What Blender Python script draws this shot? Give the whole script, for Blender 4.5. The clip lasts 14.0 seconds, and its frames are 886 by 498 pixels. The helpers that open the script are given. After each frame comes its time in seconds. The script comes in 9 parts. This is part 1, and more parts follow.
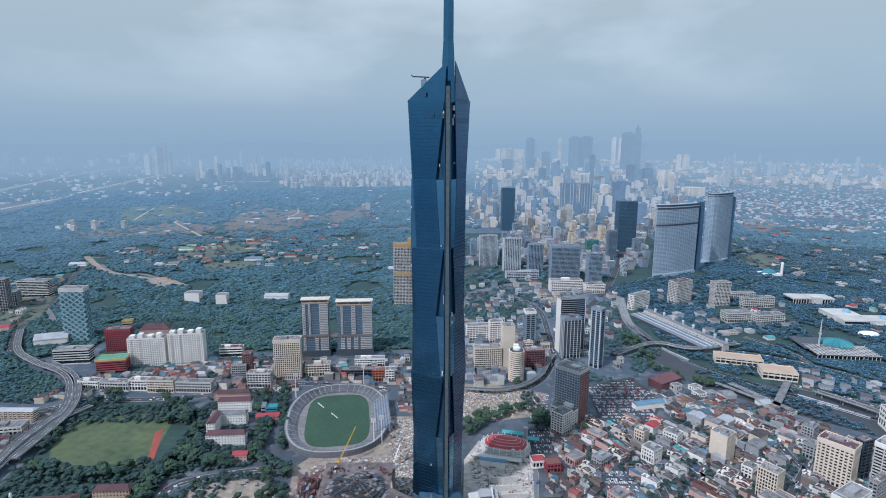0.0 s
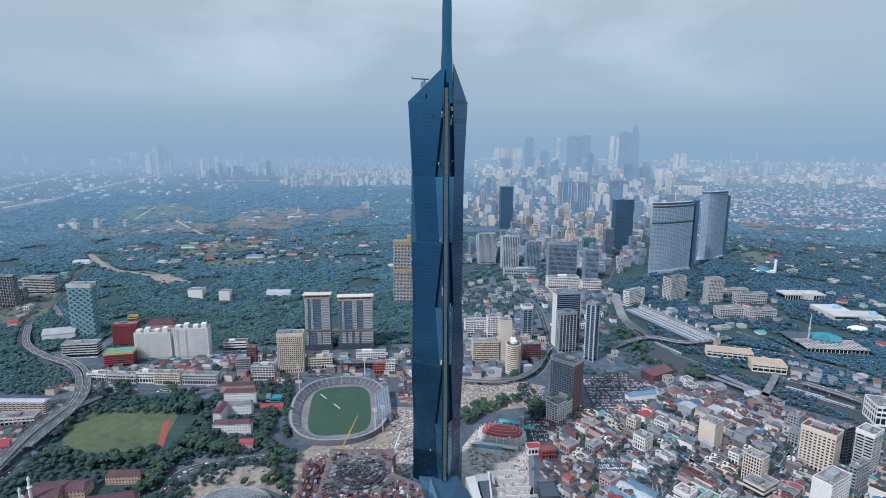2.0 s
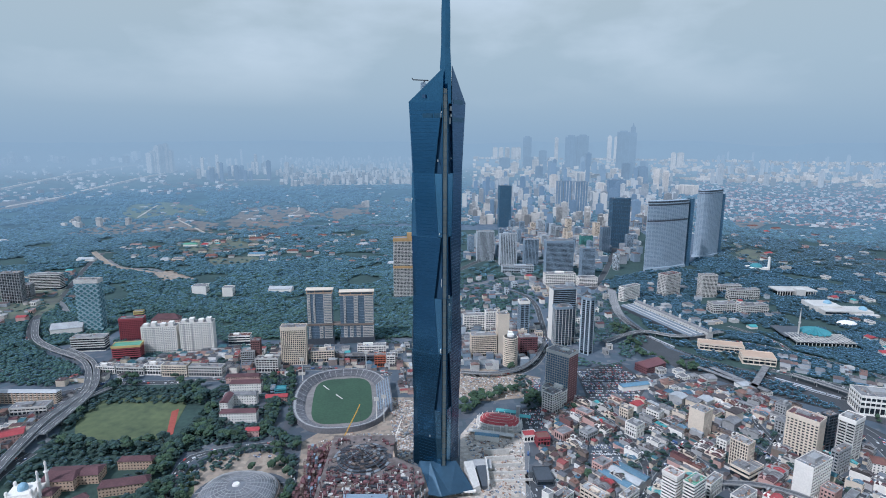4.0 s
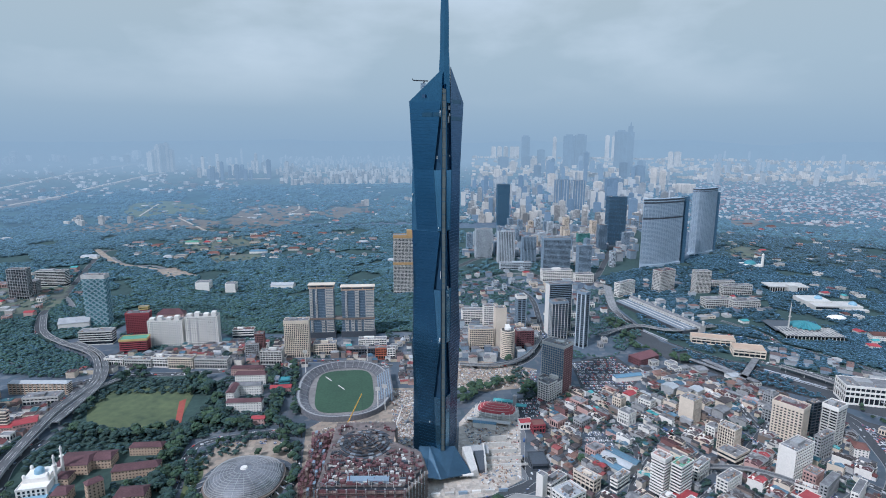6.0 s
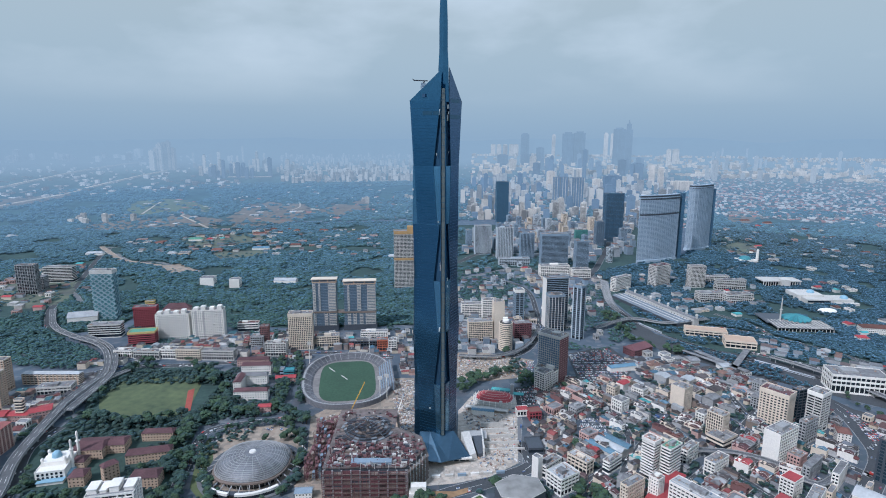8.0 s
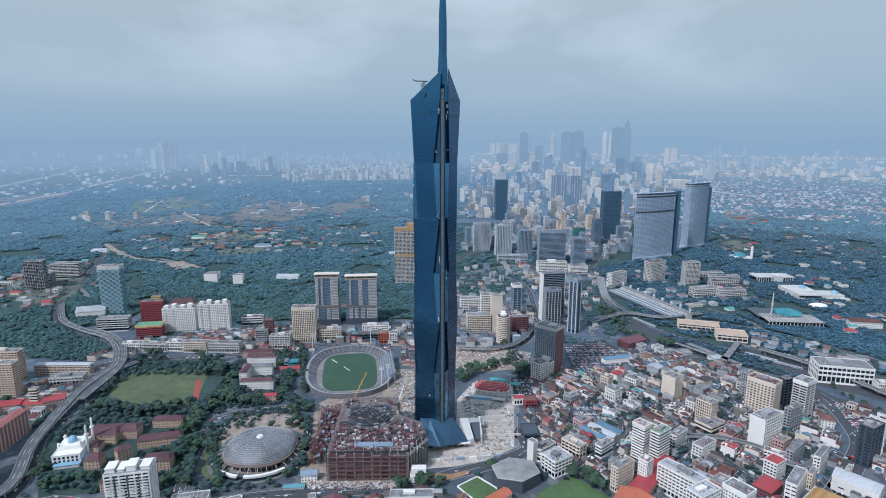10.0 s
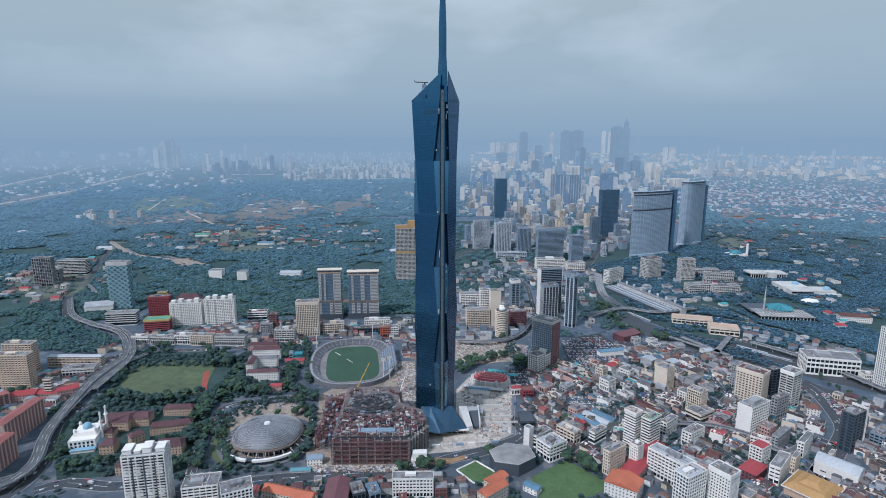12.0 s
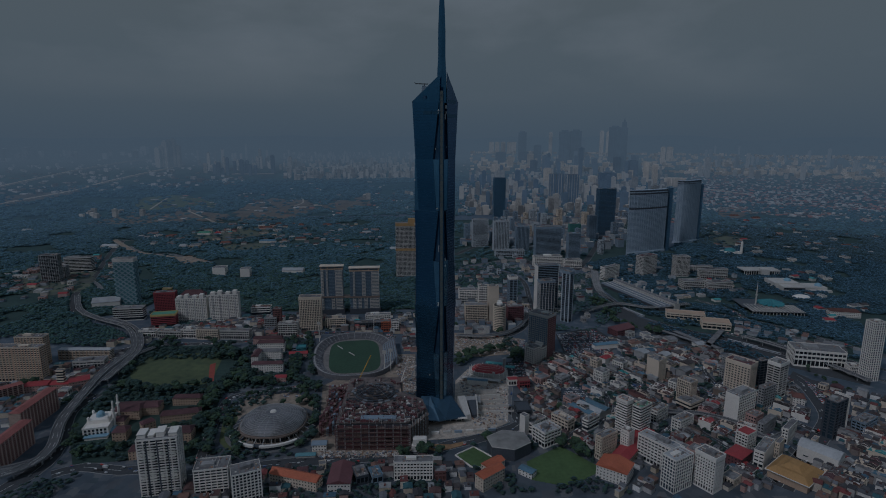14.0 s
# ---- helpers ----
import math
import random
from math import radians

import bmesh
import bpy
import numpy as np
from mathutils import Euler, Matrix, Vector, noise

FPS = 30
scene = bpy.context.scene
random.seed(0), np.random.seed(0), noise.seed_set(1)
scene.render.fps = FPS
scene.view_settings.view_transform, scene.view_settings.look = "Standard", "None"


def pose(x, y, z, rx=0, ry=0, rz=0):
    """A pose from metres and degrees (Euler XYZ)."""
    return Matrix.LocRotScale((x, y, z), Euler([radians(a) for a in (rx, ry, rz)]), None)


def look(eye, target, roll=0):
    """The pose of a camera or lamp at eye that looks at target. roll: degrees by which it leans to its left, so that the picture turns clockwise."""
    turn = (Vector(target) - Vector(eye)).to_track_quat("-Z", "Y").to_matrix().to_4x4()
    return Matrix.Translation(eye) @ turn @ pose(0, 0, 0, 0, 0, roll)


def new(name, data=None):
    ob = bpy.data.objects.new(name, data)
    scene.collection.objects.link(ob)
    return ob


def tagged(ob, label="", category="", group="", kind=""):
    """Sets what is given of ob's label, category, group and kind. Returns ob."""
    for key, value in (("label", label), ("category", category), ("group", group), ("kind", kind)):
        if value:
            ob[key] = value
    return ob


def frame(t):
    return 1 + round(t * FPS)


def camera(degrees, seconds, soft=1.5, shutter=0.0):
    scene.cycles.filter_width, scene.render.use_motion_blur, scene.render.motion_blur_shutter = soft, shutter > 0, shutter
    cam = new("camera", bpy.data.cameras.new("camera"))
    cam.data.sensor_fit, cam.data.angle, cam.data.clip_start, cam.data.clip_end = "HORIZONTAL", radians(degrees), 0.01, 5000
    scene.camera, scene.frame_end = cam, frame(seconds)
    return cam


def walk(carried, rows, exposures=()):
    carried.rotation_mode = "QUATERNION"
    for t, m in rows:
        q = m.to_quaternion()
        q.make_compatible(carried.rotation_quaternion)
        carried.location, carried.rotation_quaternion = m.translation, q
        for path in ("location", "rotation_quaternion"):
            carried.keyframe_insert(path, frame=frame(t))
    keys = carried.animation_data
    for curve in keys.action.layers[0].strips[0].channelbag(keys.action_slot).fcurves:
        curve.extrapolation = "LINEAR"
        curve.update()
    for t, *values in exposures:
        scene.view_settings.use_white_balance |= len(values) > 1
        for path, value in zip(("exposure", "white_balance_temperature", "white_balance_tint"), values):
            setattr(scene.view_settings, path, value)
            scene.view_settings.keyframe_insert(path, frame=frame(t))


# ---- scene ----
cam = camera(77.0, 14.0, soft=1.0)
PATH = [
    (0, (3.876, -618.257, 438.613), (3.868, -616.293, 438.232), 0.2),
    (0.5, (4.013, -625.677, 438.588), (4.007, -623.713, 438.208), 0.2),
    (1, (4.115, -633.111, 438.529), (4.11, -631.148, 438.148), 0.2),
    (1.5, (4.323, -640.639, 438.434), (4.318, -638.676, 438.051), 0.2),
    (2, (4.518, -648.222, 438.308), (4.513, -646.259, 437.925), 0.2),
    (2.5, (4.663, -655.919, 438.193), (4.659, -653.956, 437.81), 0.2),
    (3, (4.72, -663.629, 437.974), (4.717, -661.666, 437.59), 0.2),
    (5.5, (4.434, -702.305, 435.291), (4.435, -700.342, 434.906), 0.2),
    (6, (4.623, -710.198, 435.074), (4.625, -708.236, 434.688), 0.2),
    (6.5, (4.915, -718.134, 434.875), (4.916, -716.172, 434.487), 0.2),
    (7, (5.118, -726.14, 434.709), (5.119, -724.179, 434.319), 0.2),
    (7.5, (5.216, -734.137, 434.547), (5.218, -732.176, 434.156), 0.2),
    (8, (5.277, -742.233, 434.383), (5.279, -740.272, 433.99), 0.1),
    (10.5, (6.115, -783.698, 432.883), (6.118, -781.737, 432.487), 0.1),
    (11, (6.187, -791.908, 432.733), (6.189, -789.948, 432.337), 0.1),
    (11.5, (6.311, -800.241, 432.611), (6.312, -798.281, 432.214), 0.1),
    (12, (6.482, -808.548, 432.477), (6.484, -806.588, 432.079), 0.1),
    (12.5, (6.675, -816.797, 432.343), (6.677, -814.837, 431.945), 0.1),
    (13, (6.885, -825.109, 432.234), (6.888, -823.15, 431.834), 0.1),
    (13.5, (6.895, -833.423, 432.149), (6.898, -831.464, 431.749), 0.1),
    (14, (6.821, -841.774, 432.13), (6.825, -839.815, 431.731), 0.1),
]
walk(cam, [(t, look(eye, target, roll)) for t, eye, target, roll in PATH],
     exposures=[(0.0, 0.0, 5000, 10), (11.8, 0.0, 5000, 10), (12.0, -0.13, 5000, 10), (12.5, -0.59, 5000, 10), (13.0, -1.1, 5000, 10), (13.5, -1.69, 5000, 10), (14.0, -2.42, 5000, 10)])

# ---- world and sun: a bright, hazy, half-clouded sky ----
SUN_ELEVATION, SUN_AZIMUTH = 48.0, 224.0          # azimuth: degrees from +x, where the light comes from
world = bpy.data.worlds.new("hazy_sky")
scene.world = world
world.use_nodes = True
wn, wl = world.node_tree.nodes, world.node_tree.links
wn.clear()
w_out = wn.new("ShaderNodeOutputWorld")
w_bg = wn.new("ShaderNodeBackground")
w_sky = wn.new("ShaderNodeTexSky")
w_sky.sky_type, w_sky.sun_disc = "NISHITA", False
w_sky.sun_elevation, w_sky.sun_rotation = radians(SUN_ELEVATION), radians(90.0 - SUN_AZIMUTH)
w_sky.dust_density, w_sky.air_density, w_sky.ozone_density = 4.0, 1.5, 2.0
w_scale = wn.new("ShaderNodeVectorMath")
w_scale.operation = "SCALE"
w_scale.inputs["Scale"].default_value = 0.07
wl.new(w_sky.outputs["Color"], w_scale.inputs[0])
w_co = wn.new("ShaderNodeTexCoord")
w_sep = wn.new("ShaderNodeSeparateXYZ")
wl.new(w_co.outputs["Generated"], w_sep.inputs[0])
w_haze = wn.new("ShaderNodeValToRGB")             # haze from the horizon upwards
wl.new(w_sep.outputs["Z"], w_haze.inputs["Fac"])
HAZE = [(0.0, (0.375, 0.447, 0.472)), (0.03, (0.404, 0.469, 0.476)), (0.075, (0.455, 0.502, 0.482)), (0.13, (0.490, 0.525, 0.483)), (0.22, (0.53, 0.543, 0.472)), (0.6, (0.47, 0.555, 0.635))]
w_haze.color_ramp.elements[0].position, w_haze.color_ramp.elements[1].position = HAZE[0][0], HAZE[-1][0]
w_haze.color_ramp.elements[0].color, w_haze.color_ramp.elements[1].color = (*HAZE[0][1], 1), (*HAZE[-1][1], 1)
for p, c in HAZE[1:-1]:
    w_haze.color_ramp.elements.new(p).color = (*c, 1)
w_map = wn.new("ShaderNodeMapping")
w_map.inputs["Scale"].default_value = (1.0, 1.0, 2.6)
wl.new(w_co.outputs["Generated"], w_map.inputs[0])
w_noise = wn.new("ShaderNodeTexNoise")
w_noise.inputs["Scale"].default_value, w_noise.inputs["Detail"].default_value = 2.6, 6.0
wl.new(w_map.outputs[0], w_noise.inputs["Vector"])
w_cr = wn.new("ShaderNodeMapRange")
w_cr.inputs["From Min"].default_value, w_cr.inputs["From Max"].default_value = 0.44, 0.64
wl.new(w_noise.outputs["Fac"], w_cr.inputs["Value"])
w_up = wn.new("ShaderNodeMapRange")               # clouds show only above the haze
w_up.inputs["From Min"].default_value, w_up.inputs["From Max"].default_value = 0.05, 0.16
wl.new(w_sep.outputs["Z"], w_up.inputs["Value"])
w_mul = wn.new("ShaderNodeMath")
w_mul.operation = "MULTIPLY"
wl.new(w_cr.outputs[0], w_mul.inputs[0])
wl.new(w_up.outputs[0], w_mul.inputs[1])
w_cloud = wn.new("ShaderNodeMix")
w_cloud.data_type = "RGBA"
w_cloud.inputs["B"].default_value = (0.72, 0.715, 0.64, 1)
wl.new(w_mul.outputs[0], w_cloud.inputs["Factor"])
wl.new(w_haze.outputs["Color"], w_cloud.inputs["A"])
w_mix = wn.new("ShaderNodeMix")
w_mix.data_type = "RGBA"
w_mix.inputs["Factor"].default_value = 0.9
wl.new(w_scale.outputs[0], w_mix.inputs["A"])
wl.new(w_cloud.outputs["Result"], w_mix.inputs["B"])
wl.new(w_mix.outputs["Result"], w_bg.inputs["Color"])
w_bg.inputs["Strength"].default_value = 1.0
wl.new(w_bg.outputs[0], w_out.inputs[0])

sun_data = bpy.data.lights.new("sun", "SUN")
sun_data.energy, sun_data.angle, sun_data.color = 3.4, radians(2.5), (1.0, 0.865, 0.75)
sun = new("sun", sun_data)
_e, _a = radians(SUN_ELEVATION), radians(SUN_AZIMUTH)
sun.matrix_world = look((math.cos(_e) * math.cos(_a) * 900, math.cos(_e) * math.sin(_a) * 900, math.sin(_e) * 900 + 900), (0, 0, 900))


# ---- materials ----
def material(name, base, rough=0.8, vary=0.25, grain=0.6, stain=0.03, metal=0.0, spec=0.4, sheen=0.0, per_piece=0.0, bump=0.0, glow=None, tint=None):
    """A worn surface: fine grain and broad stains in the place's own metres, and a shift from piece to piece."""
    m = bpy.data.materials.new(name)
    m.use_nodes = True
    n, l = m.node_tree.nodes, m.node_tree.links
    p = n["Principled BSDF"]
    p.inputs["Roughness"].default_value, p.inputs["Metallic"].default_value = rough, metal
    p.inputs["Specular IOR Level"].default_value = spec
    # blue-tinted sheen stands in for the veil of haze
    if sheen:
        p.inputs["Sheen Weight"].default_value, p.inputs["Sheen Roughness"].default_value = sheen, 0.5
        p.inputs["Sheen Tint"].default_value = (0.36, 0.64, 1.0, 1)
    geo = n.new("ShaderNodeNewGeometry")
    fine, broad = n.new("ShaderNodeTexNoise"), n.new("ShaderNodeTexNoise")
    fine.inputs["Scale"].default_value, fine.inputs["Detail"].default_value = grain, 3.0
    broad.inputs["Scale"].default_value, broad.inputs["Detail"].default_value = stain, 4.0
    l.new(geo.outputs["Position"], fine.inputs["Vector"])
    l.new(geo.outputs["Position"], broad.inputs["Vector"])
    add = n.new("ShaderNodeMath")
    add.operation = "ADD"
    l.new(fine.outputs["Fac"], add.inputs[0])
    l.new(broad.outputs["Fac"], add.inputs[1])
    last = add.outputs[0]
    if per_piece:
        info = n.new("ShaderNodeObjectInfo")
        both = n.new("ShaderNodeMath")
        both.operation = "ADD"
        l.new(info.outputs["Random"], both.inputs[0])
        l.new(geo.outputs["Random Per Island"], both.inputs[1])
        wrap = n.new("ShaderNodeMath")
        wrap.operation = "FRACT"
        l.new(both.outputs[0], wrap.inputs[0])
        k = n.new("ShaderNodeMath")
        k.operation = "MULTIPLY_ADD"
        k.inputs[1].default_value, k.inputs[2].default_value = 2 * per_piece, -per_piece
        l.new(wrap.outputs[0], k.inputs[0])
        s = n.new("ShaderNodeMath")
        s.operation = "ADD"
        l.new(last, s.inputs[0])
        l.new(k.outputs[0], s.inputs[1])
        last = s.outputs[0]
    rng = n.new("ShaderNodeMapRange")
    rng.inputs["From Min"].default_value, rng.inputs["From Max"].default_value = 0.55, 1.45
    l.new(last, rng.inputs["Value"])
    mix = n.new("ShaderNodeMix")
    mix.data_type = "RGBA"
    lo = [c * (1 - vary) for c in base]
    hi = [min(0.9, c * (1 + vary)) for c in (tint or base)]
    mix.inputs["A"].default_value, mix.inputs["B"].default_value = (*lo, 1), (*hi, 1)
    l.new(rng.outputs[0], mix.inputs["Factor"])
    l.new(mix.outputs["Result"], p.inputs["Base Color"])
    if bump:
        b = n.new("ShaderNodeBump")
        b.inputs["Strength"].default_value, b.inputs["Distance"].default_value = bump, 0.6
        l.new(fine.outputs["Fac"], b.inputs["Height"])
        l.new(b.outputs[0], p.inputs["Normal"])
    if glow:
        p.inputs["Emission Color"].default_value, p.inputs["Emission Strength"].default_value = (*glow, 1), 1.0
    return m


WHITE = material("white_paint", (0.78, 0.738, 0.672), 0.7, 0.16, 0.5, 0.04, per_piece=0.15)
CREAM = material("cream_render", (0.66, 0.565, 0.45), 0.75, 0.16, 0.5, 0.04, per_piece=0.12)
TAN = material("tan_render", (0.48, 0.35, 0.25), 0.75, 0.2, 0.5, 0.04, per_piece=0.12)
PINK = material("pink_render", (0.50, 0.33, 0.29), 0.75, 0.2, 0.5, 0.04, per_piece=0.1)
GREY = material("grey_concrete", (0.34, 0.34, 0.335), 0.8, 0.25, 0.4, 0.03, per_piece=0.15)
PALE = material("pale_concrete", (0.53, 0.51, 0.47), 0.8, 0.25, 0.4, 0.03, per_piece=0.15)
DARKGREY = material("dark_cladding", (0.07, 0.08, 0.095), 0.45, 0.25, 0.4, 0.04)
RED = material("red_facade", (0.28, 0.06, 0.07), 0.65, 0.2, 0.4, 0.04)
MAROON = material("maroon_cladding", (0.16, 0.07, 0.075), 0.5, 0.25, 0.4, 0.04)
BROWN = material("brown_brick", (0.19, 0.10, 0.095), 0.8, 0.25, 0.6, 0.04, per_piece=0.1)
YELLOW = material("yellow_paint", (0.55, 0.42, 0.17), 0.7, 0.18, 0.5, 0.05)
# white and grey walls with the blue of distance haze put into their colour
HAZEDWHITE = material("hazed_white_cladding", (0.46, 0.50, 0.53), 0.7, 0.18, 0.4, 0.03, per_piece=0.15)
HAZEDGREY = material("hazed_grey_cladding", (0.25, 0.32, 0.39), 0.7, 0.2, 0.4, 0.03, per_piece=0.15)
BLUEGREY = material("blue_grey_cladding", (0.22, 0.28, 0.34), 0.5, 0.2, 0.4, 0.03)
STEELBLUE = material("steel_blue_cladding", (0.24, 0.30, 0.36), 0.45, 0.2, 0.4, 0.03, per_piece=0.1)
TAUPE = material("taupe_cladding", (0.22, 0.175, 0.145), 0.7, 0.25, 0.5, 0.04, per_piece=0.1)
GLASS = material("window_glass", (0.018, 0.026, 0.034), 0.12, 0.3, 0.15, 0.05, spec=0.8, per_piece=0.3)
BLUEGLASS = material("blue_curtain_glass", (0.055, 0.095, 0.13), 0.15, 0.3, 0.1, 0.03, metal=0.5, spec=0.8)
ROOFGREY = material("flat_roof", (0.19, 0.19, 0.195), 0.9, 0.4, 0.25, 0.05, per_piece=0.3)
ROOFPALE = material("pale_roof_sheet", (0.40, 0.41, 0.415), 0.6, 0.25, 0.3, 0.05, per_piece=0.2)
TERRACOTTA = material("terracotta_tiles", (0.135, 0.066, 0.054), 0.85, 0.4, 0.7, 0.05, per_piece=0.35)
REDROOF = material("red_roof_sheet", (0.34, 0.055, 0.06), 0.6, 0.25, 0.4, 0.05, per_piece=0.15)
ORANGEROOF = material("orange_roof_tiles", (0.44, 0.135, 0.07), 0.75, 0.25, 0.5, 0.05)
GOLDROOF = material("ochre_roof", (0.40, 0.235, 0.085), 0.6, 0.2, 0.4, 0.03)
MAROONROOF = material("old_maroon_tiles", (0.105, 0.054, 0.058), 0.85, 0.4, 0.6, 0.06, per_piece=0.2)
BLUEROOF = material("blue_roof_sheet", (0.12, 0.21, 0.28), 0.55, 0.3, 0.4, 0.06, per_piece=0.3)
TEALROOF = material("teal_roof_sheet", (0.10, 0.34, 0.34), 0.55, 0.25, 0.4, 0.05)
GREENROOF = material("green_roof_sheet", (0.12, 0.30, 0.20), 0.6, 0.25, 0.4, 0.05)
RUSTROOF = material("rusty_zinc_roof", (0.082, 0.070, 0.068), 0.75, 0.5, 0.3, 0.08, per_piece=0.4)
ASPHALT = material("asphalt", (0.065, 0.07, 0.076), 0.85, 0.35, 0.3, 0.02, spec=0.35)
DECK = material("concrete_deck", (0.16, 0.165, 0.17), 0.8, 0.25, 0.3, 0.03, per_piece=0.05)
KERB = material("parapet_concrete", (0.30, 0.30, 0.295), 0.8, 0.25, 0.4, 0.03)
MARK = material("road_marking", (0.62, 0.62, 0.58), 0.7, 0.15, 0.5, 0.1)
LAND = material("city_ground", (0.080, 0.088, 0.096), 0.75, 0.65, 0.05, 0.011, spec=0.3, sheen=0.35)
def patchwork(m, cell, colours):
    """Lots of different paving over a ground material, each about cell metres wide."""
    n, l = m.node_tree.nodes, m.node_tree.links
    p = n["Principled BSDF"]
    old = p.inputs["Base Color"].links[0].from_socket
    geo, v = n.new("ShaderNodeNewGeometry"), n.new("ShaderNodeTexVoronoi")
    v.distance, v.inputs["Scale"].default_value, v.inputs["Randomness"].default_value = "CHEBYCHEV", 1.0 / cell, 0.85
    l.new(geo.outputs["Position"], v.inputs["Vector"])
    sep, ramp = n.new("ShaderNodeSeparateColor"), n.new("ShaderNodeValToRGB")
    l.new(v.outputs["Color"], sep.inputs[0])
    l.new(sep.outputs[0], ramp.inputs["Fac"])
    ramp.color_ramp.interpolation = "CONSTANT"
    ramp.color_ramp.elements[0].position, ramp.color_ramp.elements[1].position = 0.0, 1 - 1 / len(colours)
    ramp.color_ramp.elements[0].color, ramp.color_ramp.elements[1].color = (*colours[0], 1), (*colours[-1], 1)
    for k in range(1, len(colours) - 1):
        ramp.color_ramp.elements.new(k / len(colours)).color = (*colours[k], 1)
    mix = n.new("ShaderNodeMix")
    mix.data_type = "RGBA"
    mix.inputs["Factor"].default_value = 0.34
    l.new(old, mix.inputs["A"])
    l.new(ramp.outputs["Color"], mix.inputs["B"])
    l.new(mix.outputs["Result"], p.inputs["Base Color"])
    return m


patchwork(LAND, 13.0, ((0.055, 0.06, 0.065), (0.13, 0.125, 0.12), (0.03, 0.045, 0.03), (0.24, 0.215, 0.18), (0.055, 0.06, 0.065), (0.04, 0.045, 0.05), (0.11, 0.085, 0.07), (0.07, 0.07, 0.075)))
WOODLAND = material("woodland_floor", (0.042, 0.066, 0.050), 0.9, 0.5, 0.12, 0.012, spec=0.2, sheen=0.12)
DEEPBLUE = material("deep_blue_glazing", (0.075, 0.115, 0.16), 0.35, 0.25, 0.2, 0.03, spec=0.6)
TEALPANEL = material("teal_panels", (0.13, 0.27, 0.30), 0.55, 0.2, 0.4, 0.03)
SCRUB = material("scrub_clearing", (0.15, 0.125, 0.09), 0.95, 0.5, 0.04, 0.012, spec=0.3, sheen=0.2, tint=(0.10, 0.11, 0.05))
SAND = material("site_sand", (0.30, 0.25, 0.195), 0.95, 0.35, 0.12, 0.03)
RUBBLE = material("pale_site_rubble", (0.45, 0.395, 0.33), 0.95, 0.45, 0.2, 0.04)
GRASS = material("mown_grass", (0.042, 0.080, 0.040), 0.95, 0.3, 0.25, 0.02, sheen=0.1)
DRYGRASS = material("worn_grass", (0.070, 0.100, 0.045), 0.95, 0.4, 0.08, 0.012, sheen=0.1, tint=(0.10, 0.115, 0.045))
LAWN = material("bright_mown_lawn", (0.085, 0.135, 0.045), 0.95, 0.3, 0.2, 0.03, sheen=0.1)
CLAY = material("red_running_clay", (0.30, 0.075, 0.055), 0.9, 0.25, 0.3, 0.05)
LEAF = material("tree_leaves", (0.038, 0.066, 0.030), 0.75, 0.45, 0.35, 0.02, spec=0.35, sheen=0.15, per_piece=0.35, bump=0.5)
LEAFDARK = material("dark_tree_leaves", (0.026, 0.050, 0.037), 0.75, 0.45, 0.35, 0.02, spec=0.35, sheen=0.15, per_piece=0.35, bump=0.5)
# haze blue is put into these leaf colours, darkest for the park
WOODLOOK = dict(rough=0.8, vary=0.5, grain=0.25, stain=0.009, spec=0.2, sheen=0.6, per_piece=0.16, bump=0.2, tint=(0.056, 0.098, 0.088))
WOODS = material("hazed_woodland_leaves", (0.047, 0.099, 0.113), **WOODLOOK)
PARKWOODS = material("hazed_park_leaves", (0.022, 0.051, 0.067), 0.8, 0.5, 0.16, 0.008, spec=0.2, sheen=0.5, per_piece=0.12, tint=(0.031, 0.060, 0.066))
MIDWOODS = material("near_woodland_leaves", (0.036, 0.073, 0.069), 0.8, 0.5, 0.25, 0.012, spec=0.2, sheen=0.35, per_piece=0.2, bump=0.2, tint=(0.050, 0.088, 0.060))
BARK = material("bark", (0.10, 0.075, 0.055), 0.9, 0.3, 2.0, 0.2)
STEEL = material("galvanised_steel", (0.30, 0.32, 0.34), 0.45, 0.25, 0.5, 0.05, metal=0.5)
DARKSTEEL = material("dark_steel", (0.06, 0.065, 0.075), 0.5, 0.3, 0.5, 0.05, metal=0.4)
REDSTEEL = material("red_oxide_steel", (0.125, 0.062, 0.064), 0.75, 0.4, 0.5, 0.06, per_piece=0.3)
CRANEYELLOW = material("crane_yellow", (0.60, 0.36, 0.05), 0.55, 0.2, 0.5, 0.05)
SCAFFORANGE = material("orange_formwork", (0.44, 0.28, 0.12), 0.7, 0.3, 0.5, 0.05)
NETGREEN = material("green_safety_net", (0.10, 0.26, 0.24), 0.9, 0.3, 0.4, 0.05)
TURQUOISE = material("turquoise_tiles", (0.07, 0.24, 0.27), 0.5, 0.25, 0.4, 0.03)
patchwork(SAND, 7.0, ((0.32, 0.26, 0.20), (0.18, 0.155, 0.135), (0.44, 0.37, 0.29), (0.36, 0.27, 0.21), (0.14, 0.13, 0.12)))
patchwork(RUBBLE, 5.0, ((0.48, 0.43, 0.36), (0.28, 0.26, 0.23), (0.46, 0.38, 0.30), (0.60, 0.56, 0.50), (0.20, 0.19, 0.18)))
patchwork(ROOFGREY, 5.0, ((0.14, 0.14, 0.14), (0.25, 0.25, 0.245), (0.18, 0.175, 0.17), (0.34, 0.34, 0.335)))


